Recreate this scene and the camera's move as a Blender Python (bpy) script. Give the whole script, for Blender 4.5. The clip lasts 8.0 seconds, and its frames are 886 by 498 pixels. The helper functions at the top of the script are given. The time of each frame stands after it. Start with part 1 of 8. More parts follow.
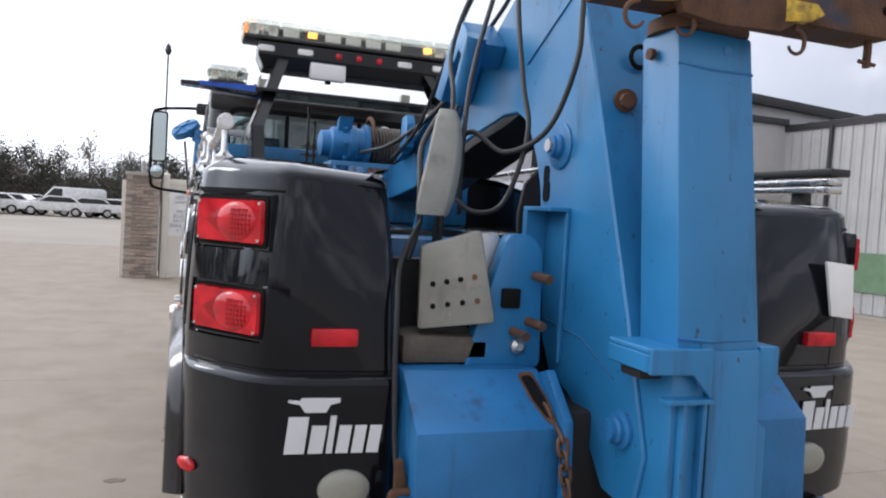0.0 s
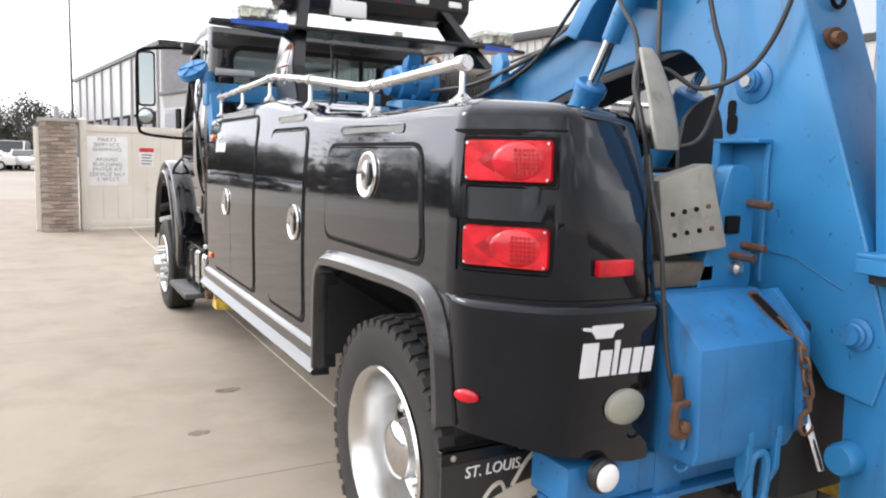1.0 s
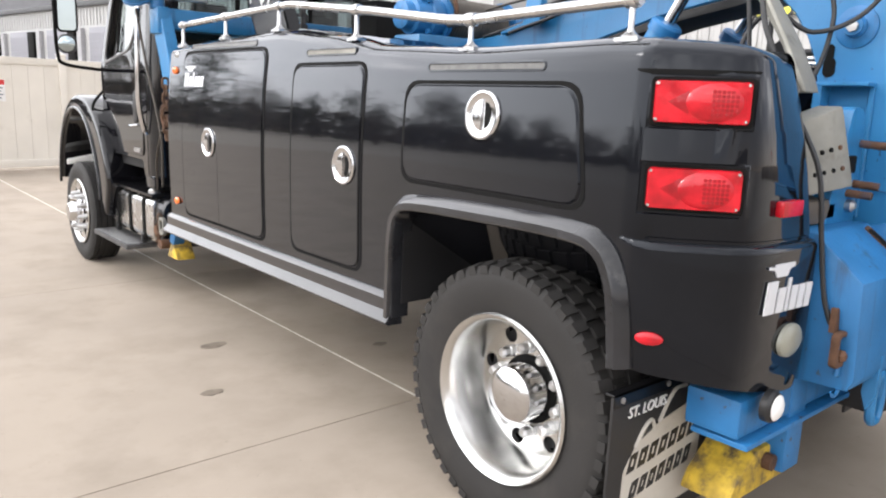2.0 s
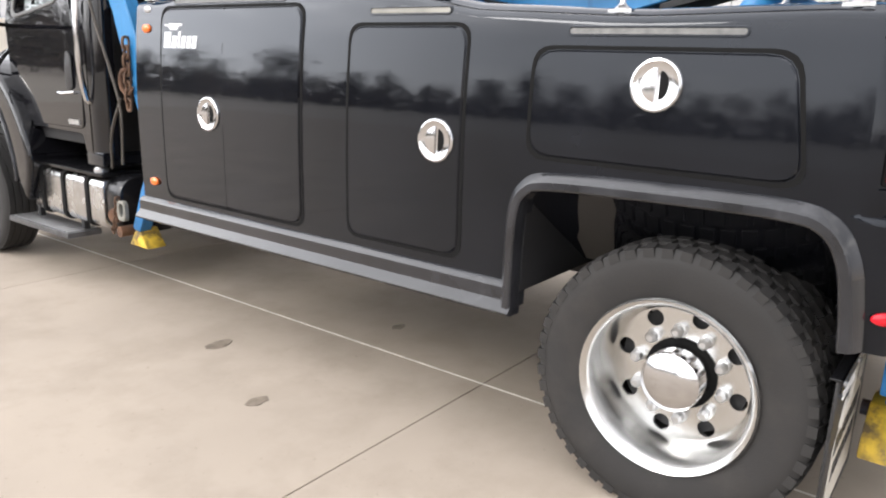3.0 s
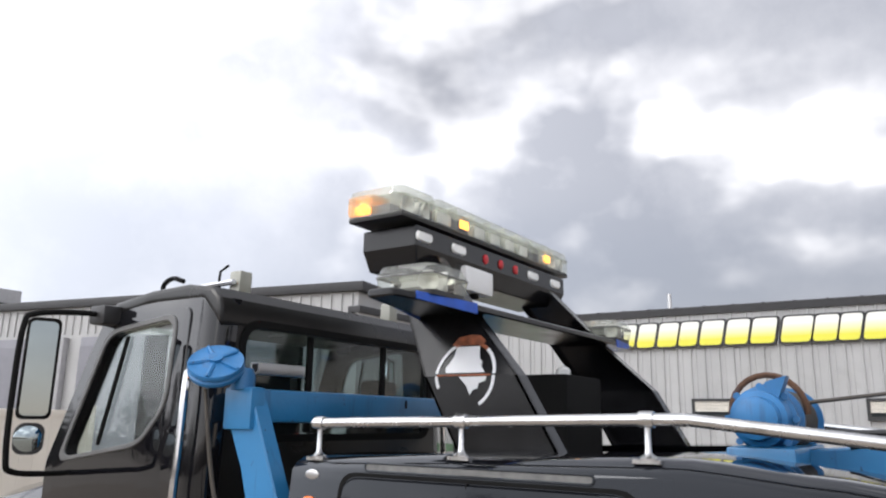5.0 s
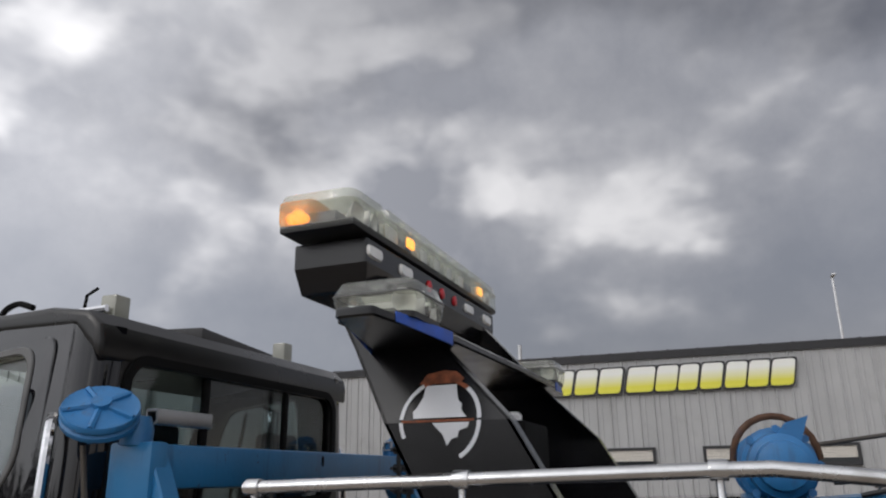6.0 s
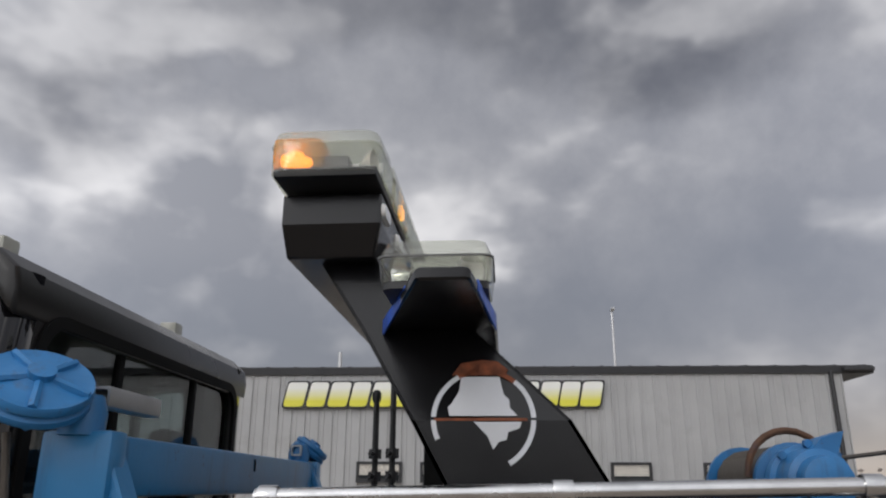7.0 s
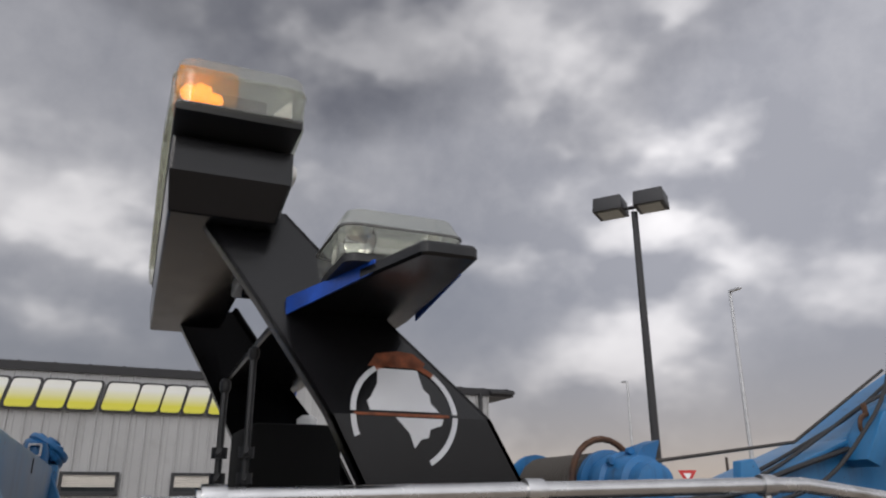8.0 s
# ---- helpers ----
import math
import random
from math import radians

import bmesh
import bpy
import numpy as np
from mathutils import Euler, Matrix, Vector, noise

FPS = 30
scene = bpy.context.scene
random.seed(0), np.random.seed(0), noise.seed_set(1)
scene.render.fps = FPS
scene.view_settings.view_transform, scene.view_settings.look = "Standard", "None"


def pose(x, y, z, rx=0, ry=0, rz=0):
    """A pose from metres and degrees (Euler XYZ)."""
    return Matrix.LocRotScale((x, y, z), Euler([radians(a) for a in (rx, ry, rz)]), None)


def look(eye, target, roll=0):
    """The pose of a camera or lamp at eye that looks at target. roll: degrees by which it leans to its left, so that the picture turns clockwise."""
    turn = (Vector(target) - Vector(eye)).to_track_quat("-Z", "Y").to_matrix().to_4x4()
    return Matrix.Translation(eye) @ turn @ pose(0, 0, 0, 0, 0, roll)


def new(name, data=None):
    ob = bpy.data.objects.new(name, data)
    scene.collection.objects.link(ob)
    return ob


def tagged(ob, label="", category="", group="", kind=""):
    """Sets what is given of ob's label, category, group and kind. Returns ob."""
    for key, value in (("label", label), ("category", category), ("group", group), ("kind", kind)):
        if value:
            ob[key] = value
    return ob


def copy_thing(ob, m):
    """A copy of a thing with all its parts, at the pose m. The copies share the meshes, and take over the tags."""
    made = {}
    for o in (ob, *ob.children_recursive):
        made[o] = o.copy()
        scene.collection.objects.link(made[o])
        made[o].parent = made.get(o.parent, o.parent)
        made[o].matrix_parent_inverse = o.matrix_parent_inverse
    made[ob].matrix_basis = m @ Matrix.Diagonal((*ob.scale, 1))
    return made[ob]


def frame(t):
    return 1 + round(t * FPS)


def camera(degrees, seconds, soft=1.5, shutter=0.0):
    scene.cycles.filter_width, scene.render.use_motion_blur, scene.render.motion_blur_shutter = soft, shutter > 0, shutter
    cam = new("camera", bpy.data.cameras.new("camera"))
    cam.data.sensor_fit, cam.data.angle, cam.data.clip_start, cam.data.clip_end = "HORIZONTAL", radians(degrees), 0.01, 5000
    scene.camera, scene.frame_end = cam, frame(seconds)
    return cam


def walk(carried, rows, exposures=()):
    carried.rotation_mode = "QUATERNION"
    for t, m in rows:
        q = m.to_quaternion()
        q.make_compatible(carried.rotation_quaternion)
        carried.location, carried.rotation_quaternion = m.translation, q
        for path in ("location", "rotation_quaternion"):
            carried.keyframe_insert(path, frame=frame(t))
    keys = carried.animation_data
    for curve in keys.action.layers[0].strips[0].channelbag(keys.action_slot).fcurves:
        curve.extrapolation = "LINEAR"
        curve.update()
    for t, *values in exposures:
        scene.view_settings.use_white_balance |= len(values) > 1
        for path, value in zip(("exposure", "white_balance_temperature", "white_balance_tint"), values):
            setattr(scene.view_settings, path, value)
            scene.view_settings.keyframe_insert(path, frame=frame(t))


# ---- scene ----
cam = camera(61.8, 8.0, 2.1)
PATH = [
    (0, (-1.249, 0.47, 1.638), (-0.577, 2.352, 1.551), 3.5),
    (0.5, (-1.786, 0.545, 1.646), (-0.935, 2.348, 1.486), 1.2),
    (1, (-2.287, 0.818, 1.591), (-1.339, 2.562, 1.351), 1.6),
    (1.5, (-2.703, 1.069, 1.578), (-1.623, 2.726, 1.28), 2.9),
    (1.7, (-2.852, 1.199, 1.568), (-1.69, 2.792, 1.231), 2.8),
    (2.8, (-3.483, 2.248, 1.584), (-1.968, 3.457, 1.092), 1.3),
    (3, (-3.585, 2.454, 1.587), (-2.034, 3.615, 1.09), 1.8),
    (3.5, (-3.687, 2.978, 1.69), (-2.155, 4.222, 1.369), -0.9),
    (4, (-3.728, 3.499, 1.808), (-2.168, 4.749, 1.751), -0.8),
    (4.5, (-3.575, 3.924, 1.937), (-1.993, 5.131, 2.136), -1.5),
    (5, (-3.379, 4.337, 2.009), (-1.741, 5.393, 2.458), 0.9),
    (5.2, (-3.318, 4.482, 2.01), (-1.651, 5.458, 2.527), -0.2),
    (6.3, (-3.022, 5.275, 2.012), (-1.18, 5.776, 2.607), -0.6),
    (6.5, (-2.971, 5.438, 2.006), (-1.106, 5.837, 2.607), -0.8),
    (7, (-2.825, 5.86, 2.01), (-0.926, 5.975, 2.624), 0.3),
    (7.5, (-2.659, 6.208, 2.014), (-0.782, 5.998, 2.672), 0.4),
    (8, (-2.544, 6.523, 1.983), (-0.81, 5.764, 2.629), -0.2),
]
EXPOSURES = [(0, 0.38, 6200, 13), (0.5, 0.85, 6250, 13), (1.0, 1.08, 6550, 12), (1.5, 1.15, 6600, 12), (3.0, 1.3, 6600, 12), (3.5, 1.48, 6500, 12), (4.0, 1.6, 6400, 11), (4.5, 1.25, 6400, 11), (5.0, 0.46, 6400, 12), (5.3, 0.15, 6400, 12), (6.2, -0.5, 6450, 12), (7.0, -0.42, 6450, 12), (8.0, -0.48, 6500, 13)]
walk(cam, [(t, look(eye, target, roll)) for t, eye, target, roll in PATH], EXPOSURES)

# ---- world, sun, exposure ----
world = bpy.data.worlds.new("overcast_sky")
scene.world = world
world.use_nodes = True
wn, wl = world.node_tree.nodes, world.node_tree.links
wn.clear()


def wmath(op, a, b=None, c=None, clamp=False):
    n = wn.new("ShaderNodeMath")
    n.operation, n.use_clamp = op, clamp
    for i, v in enumerate((a, b, c)):
        if v is None:
            continue
        if isinstance(v, (int, float)):
            n.inputs[i].default_value = v
        else:
            wl.new(v, n.inputs[i])
    return n.outputs[0]


def wmix(fac, a, b):
    n = wn.new("ShaderNodeMix")
    n.data_type = "RGBA"
    for sock, v in ((n.inputs[0], fac), (n.inputs[6], a), (n.inputs[7], b)):
        if isinstance(v, tuple):
            sock.default_value = (*v, 1)
        elif isinstance(v, (int, float)):
            sock.default_value = v
        else:
            wl.new(v, sock)
    return n.outputs[2]


def build_sky():
    SUN_AZ, SUN_EL = -60.0, 31.0
    az, el = radians(SUN_AZ), radians(SUN_EL)
    sd = (math.sin(az) * math.cos(el), math.cos(az) * math.cos(el), math.sin(el))
    tc = wn.new("ShaderNodeTexCoord")
    sep = wn.new("ShaderNodeSeparateXYZ")
    wl.new(tc.outputs["Generated"], sep.inputs[0])
    dx, dy, dz = sep.outputs
    up = wmath("MAXIMUM", dz, 0.0)

    def ramp(v, lo, hi):
        r = wn.new("ShaderNodeMapRange")
        r.interpolation_type = "SMOOTHSTEP"
        r.inputs[1].default_value, r.inputs[2].default_value = lo, hi
        wl.new(v, r.inputs[0])
        return r.outputs[0]

    def noise(vec, scale, detail, rough, out="Fac"):
        t = wn.new("ShaderNodeTexNoise")
        t.inputs["Scale"].default_value, t.inputs["Detail"].default_value, t.inputs["Roughness"].default_value = scale, detail, rough
        wl.new(vec, t.inputs["Vector"])
        return t.outputs[out]

    def heap(lift):
        """Thickness of the heaped cloud, or of the cloud a little higher up."""
        mp = wn.new("ShaderNodeMapping")
        mp.inputs["Location"].default_value = (2.35, 5.6, 1.4 + lift)
        mp.inputs["Scale"].default_value = (1.0, 1.0, 1.55)
        wl.new(tc.outputs["Generated"], mp.inputs[0])
        big = noise(mp.outputs[0], 1.9, 5, 0.5)
        warp = wn.new("ShaderNodeVectorMath")
        warp.operation = "MULTIPLY_ADD"
        wl.new(noise(mp.outputs[0], 3.4, 4, 0.55, "Color"), warp.inputs[0])
        warp.inputs[1].default_value = (0.30, 0.30, 0.30)
        wl.new(mp.outputs[0], warp.inputs[2])
        vor = wn.new("ShaderNodeTexVoronoi")
        vor.feature = "SMOOTH_F1"
        vor.inputs["Scale"].default_value, vor.inputs["Detail"].default_value = 4.6, 2.0
        vor.inputs["Roughness"].default_value, vor.inputs["Smoothness"].default_value = 0.45, 0.75
        wl.new(warp.outputs[0], vor.inputs["Vector"])
        return wmath("ADD", big, wmath("MULTIPLY_ADD", vor.outputs["Distance"], -0.30, 0.12)), big
    h1, big = heap(0.0)
    h2, _ = heap(0.085)
    # heaps are bright where they thin out upwards, grey below
    lit = wmath("MULTIPLY", ramp(wmath("SUBTRACT", h1, h2), -0.09, 0.12), ramp(h1, 0.30, 0.62))
    lit = wmath("ADD", lit, wmath("MULTIPLY", wmath("SUBTRACT", noise(tc.outputs["Generated"], 5.0, 6, 0.6), 0.45), 0.75), None, True)
    # one heavy cloud overhead to the east, thinner roof elsewhere
    flat = wmath("SQRT", wmath("MAXIMUM", wmath("SUBTRACT", 1.0, wmath("MULTIPLY", dz, dz)), 0.01))
    east = wmath("DIVIDE", wmath("MULTIPLY_ADD", dx, 0.993, wmath("MULTIPLY", dy, 0.12)), flat)
    east = wmath("MULTIPLY_ADD", wmath("SUBTRACT", big, 0.5), 0.35, east)
    roof = ramp(wmath("MULTIPLY_ADD", wmath("SUBTRACT", big, 0.5), 1.1, dz), 0.42, 0.62)
    roof = wmath("MULTIPLY", roof, wmath("MULTIPLY_ADD", ramp(east, 0.78, 0.95), 0.55, 0.45))
    low = ramp(wmath("MULTIPLY_ADD", wmath("SUBTRACT", big, 0.5), 0.5, dz), 0.34, 0.16)
    shade = wmix(low, wmix(roof, (0.37, 0.38, 0.415), (0.18, 0.185, 0.21)), (0.285, 0.302, 0.345))
    bright = wmix(low, wmix(roof, (1.12, 1.11, 1.10), (0.60, 0.60, 0.61)), (0.64, 0.64, 0.655))
    body = wmix(lit, shade, bright)
    # the cover thins out north and south of the heavy cloud
    off = wmath("SUBTRACT", dy, 0.05)
    thin = wmath("MINIMUM", wmath("MULTIPLY_ADD", wmath("MULTIPLY", off, off), 0.95, 0.87), 1.3)
    body = wmix(1.0, body, thin)
    body.node.blend_type = "MULTIPLY"
    dot = wmath("ADD", wmath("MULTIPLY", dx, sd[0]), wmath("ADD", wmath("MULTIPLY", dy, sd[1]), wmath("MULTIPLY", dz, sd[2])))
    lobe = wmath("POWER", wmath("MULTIPLY_ADD", dot, 0.5, 0.5, True), 3.2)
    # pale warm band above the horizon, away from the light
    band = wmath("MULTIPLY", wmath("POWER", wmath("SUBTRACT", 1.0, up), 10.0), wmath("MULTIPLY_ADD", dy, -0.9, 0.45, True))
    lit2 = wmix(band, body, (0.60, 0.49, 0.40))
    sky = wn.new("ShaderNodeTexSky")
    sky.sky_type, sky.sun_disc = "NISHITA", False
    sky.sun_elevation, sky.sun_rotation = el, az
    tot = wn.new("ShaderNodeVectorMath")
    tot.operation = "MULTIPLY_ADD"
    wl.new(sky.outputs[0], tot.inputs[0])
    tot.inputs[1].default_value = (0.01, 0.01, 0.01)
    wl.new(lit2, tot.inputs[2])
    veil = wn.new("ShaderNodeVectorMath")
    veil.operation = "MULTIPLY_ADD"
    wl.new(lobe, veil.inputs[0])
    veil.inputs[1].default_value = (1.5, 1.53, 1.55)
    wl.new(tot.outputs[0], veil.inputs[2])
    bg = wn.new("ShaderNodeBackground")
    bg.inputs[1].default_value = 1.0
    wl.new(veil.outputs[0], bg.inputs[0])
    out = wn.new("ShaderNodeOutputWorld")
    wl.new(bg.outputs[0], out.inputs[0])
    lamp = new("sun", bpy.data.lights.new("sun", "SUN"))
    lamp.data.energy, lamp.data.angle, lamp.data.color = 0.5, radians(16), (1.0, 0.96, 0.9)
    lamp.matrix_basis = look((0, 0, 30), (-30 * sd[0], -30 * sd[1], 30 - 30 * sd[2]))


build_sky()


# ---- materials ----
def mat(name, color, rough=0.5, metal=0.0, var=0.12, scale=5.0, bump=0.05, fine=80.0, coat=0.0, rand=0.0, stain=None, rvar=0.12, island=False, stain_amt=(0.56, 0.7), stain_scale=3.0, spec=0.5, world_map=False, streak=None, chips=None, tint=None, graze=None):
    m = bpy.data.materials.new(name)
    m.use_nodes = True
    n, l = m.node_tree.nodes, m.node_tree.links
    p = n["Principled BSDF"]
    src_v = n.new("ShaderNodeNewGeometry").outputs["Position"] if world_map else n.new("ShaderNodeTexCoord").outputs["Object"]
    a = n.new("ShaderNodeTexNoise")
    a.inputs["Scale"].default_value, a.inputs["Detail"].default_value = scale, 6
    b = n.new("ShaderNodeTexNoise")
    b.inputs["Scale"].default_value, b.inputs["Detail"].default_value = fine, 3
    for t in (a, b):
        l.new(src_v, t.inputs["Vector"])
    mx = n.new("ShaderNodeMix")
    mx.data_type = "RGBA"
    lo, hi = [max(0, c * (1 - var)) for c in color], [min(1, c * (1 + var)) for c in color]
    mr = n.new("ShaderNodeMapRange")
    mr.inputs[1].default_value, mr.inputs[2].default_value = 0.3, 0.7
    l.new(a.outputs["Fac"], mr.inputs[0]), l.new(mr.outputs[0], mx.inputs[0])
    mx.inputs[6].default_value, mx.inputs[7].default_value = (*lo, 1), (*hi, 1)
    col = mx.outputs[2]
    if rand or island:
        src = n.new("ShaderNodeNewGeometry").outputs["Random Per Island"] if island else n.new("ShaderNodeObjectInfo").outputs["Random"]
        hs = n.new("ShaderNodeHueSaturation")
        k = n.new("ShaderNodeMapRange")
        amt = rand or 0.2
        k.inputs[3].default_value, k.inputs[4].default_value = 1 - amt, 1 + amt
        l.new(src, k.inputs[0]), l.new(k.outputs[0], hs.inputs["Value"]), l.new(col, hs.inputs["Color"])
        col = hs.outputs[0]
    if stain:
        s = n.new("ShaderNodeTexNoise")
        s.inputs["Scale"].default_value, s.inputs["Detail"].default_value, s.inputs["Roughness"].default_value = stain_scale, 8, 0.65
        l.new(src_v, s.inputs["Vector"])
        k = n.new("ShaderNodeMapRange")
        k.inputs[1].default_value, k.inputs[2].default_value = stain_amt
        l.new(s.outputs["Fac"], k.inputs[0])
        m2 = n.new("ShaderNodeMix")
        m2.data_type = "RGBA"
        l.new(k.outputs[0], m2.inputs[0]), l.new(col, m2.inputs[6])
        m2.inputs[7].default_value = (*stain, 1)
        col = m2.outputs[2]
    # grime that has run down, and small chips of the paint
    for extra, size, lo_hi in ((streak, (16, 16, 1.6), (0.56, 0.74)), (chips, (34, 34, 26), (0.655, 0.69))):
        if not extra:
            continue
        mp, s, k, m3 = n.new("ShaderNodeMapping"), n.new("ShaderNodeTexNoise"), n.new("ShaderNodeMapRange"), n.new("ShaderNodeMix")
        mp.inputs["Scale"].default_value = size
        l.new(src_v, mp.inputs[0]), l.new(mp.outputs[0], s.inputs["Vector"])
        s.inputs["Scale"].default_value, s.inputs["Detail"].default_value, s.inputs["Roughness"].default_value = 1.0, 7, 0.62
        k.inputs[1].default_value, k.inputs[2].default_value = lo_hi
        k.inputs[4].default_value = extra[3]
        l.new(s.outputs["Fac"], k.inputs[0])
        m3.data_type = "RGBA"
        l.new(k.outputs[0], m3.inputs[0]), l.new(col, m3.inputs[6])
        m3.inputs[7].default_value = (*extra[:3], 1)
        col = m3.outputs[2]
    l.new(col, p.inputs["Base Color"])
    k = n.new("ShaderNodeMapRange")
    k.inputs[3].default_value, k.inputs[4].default_value = max(0.01, rough - rvar), min(1, rough + rvar)
    l.new(a.outputs["Fac"], k.inputs[0]), l.new(k.outputs[0], p.inputs["Roughness"])
    p.inputs["Metallic"].default_value = metal
    p.inputs["Coat Weight"].default_value = coat
    p.inputs["Coat Roughness"].default_value = 0.06
    p.inputs["Specular IOR Level"].default_value = spec
    if graze:
        # polish that shows mostly at a flat angle
        lw, g = n.new("ShaderNodeLayerWeight"), n.new("ShaderNodeMapRange")
        g.interpolation_type = "SMOOTHSTEP"
        for i, v in enumerate((0.08, 0.60, spec, graze), 1):
            g.inputs[i].default_value = v
        l.new(lw.outputs["Facing"], g.inputs[0]), l.new(g.outputs[0], p.inputs["Specular IOR Level"])
    if tint:
        p.inputs["Specular Tint"].default_value = (*tint, 1)
    if bump:
        bp = n.new("ShaderNodeBump")
        bp.inputs["Strength"].default_value, bp.inputs["Distance"].default_value = bump, 0.01
        l.new(b.outputs["Fac"], bp.inputs["Height"]), l.new(bp.outputs[0], p.inputs["Normal"])
    return m


def two_tone(name, foot, head, z0, z1):
    """Sign face whose print fades from one colour to another upwards."""
    m = mat(name, foot, 0.4, var=0.05, bump=0.02)
    n, l = m.node_tree.nodes, m.node_tree.links
    sep, k, mx = n.new("ShaderNodeSeparateXYZ"), n.new("ShaderNodeMapRange"), n.new("ShaderNodeMix")
    l.new(n.new("ShaderNodeNewGeometry").outputs["Position"], sep.inputs[0])
    k.inputs[1].default_value, k.inputs[2].default_value = z0, z1
    l.new(sep.outputs[2], k.inputs[0])
    mx.data_type = "RGBA"
    mx.inputs[6].default_value, mx.inputs[7].default_value = (*foot, 1), (*head, 1)
    l.new(k.outputs[0], mx.inputs[0])
    l.new(mx.outputs[2], n["Principled BSDF"].inputs["Base Color"])
    return m


def glass(name, tint, rough=0.02, body=0.0, milk=(0.8, 0.8, 0.76)):
    """Thin clear sheet: tinted see-through with a Fresnel gloss; body: how milky it is."""
    m = bpy.data.materials.new(name)
    m.use_nodes = True
    n, l = m.node_tree.nodes, m.node_tree.links
    n.remove(n["Principled BSDF"])
    tr, gl, lw, mx = n.new("ShaderNodeBsdfTransparent"), n.new("ShaderNodeBsdfGlossy"), n.new("ShaderNodeLayerWeight"), n.new("ShaderNodeMixShader")
    tr.inputs[0].default_value = (*tint, 1)
    gl.inputs["Roughness"].default_value = rough
    pw, ad = n.new("ShaderNodeMath"), n.new("ShaderNodeMath")
    pw.operation, ad.operation = "POWER", "MULTIPLY_ADD"
    lw.inputs[0].default_value = 0.5
    l.new(lw.outputs["Facing"], pw.inputs[0])
    pw.inputs[1].default_value = 4.0
    l.new(pw.outputs[0], ad.inputs[0])
    ad.inputs[1].default_value, ad.inputs[2].default_value = 0.8, 0.04
    l.new(ad.outputs[0], mx.inputs[0])
    src = tr.outputs[0]
    if body:
        df, m2 = n.new("ShaderNodeBsdfDiffuse"), n.new("ShaderNodeMixShader")
        df.inputs[0].default_value = (*milk, 1)
        m2.inputs[0].default_value = body
        l.new(src, m2.inputs[1]), l.new(df.outputs[0], m2.inputs[2])
        src = m2.outputs[0]
    l.new(src, mx.inputs[1]), l.new(gl.outputs[0], mx.inputs[2])
    l.new(mx.outputs[0], n["Material Output"].inputs[0])
    return m


def glow(name, color, power, base=None):
    m = mat(name, base or color, 0.25, bump=0)
    p = m.node_tree.nodes["Principled BSDF"]
    p.inputs["Emission Color"].default_value = (*color, 1)
    p.inputs["Emission Strength"].default_value = power
    return m


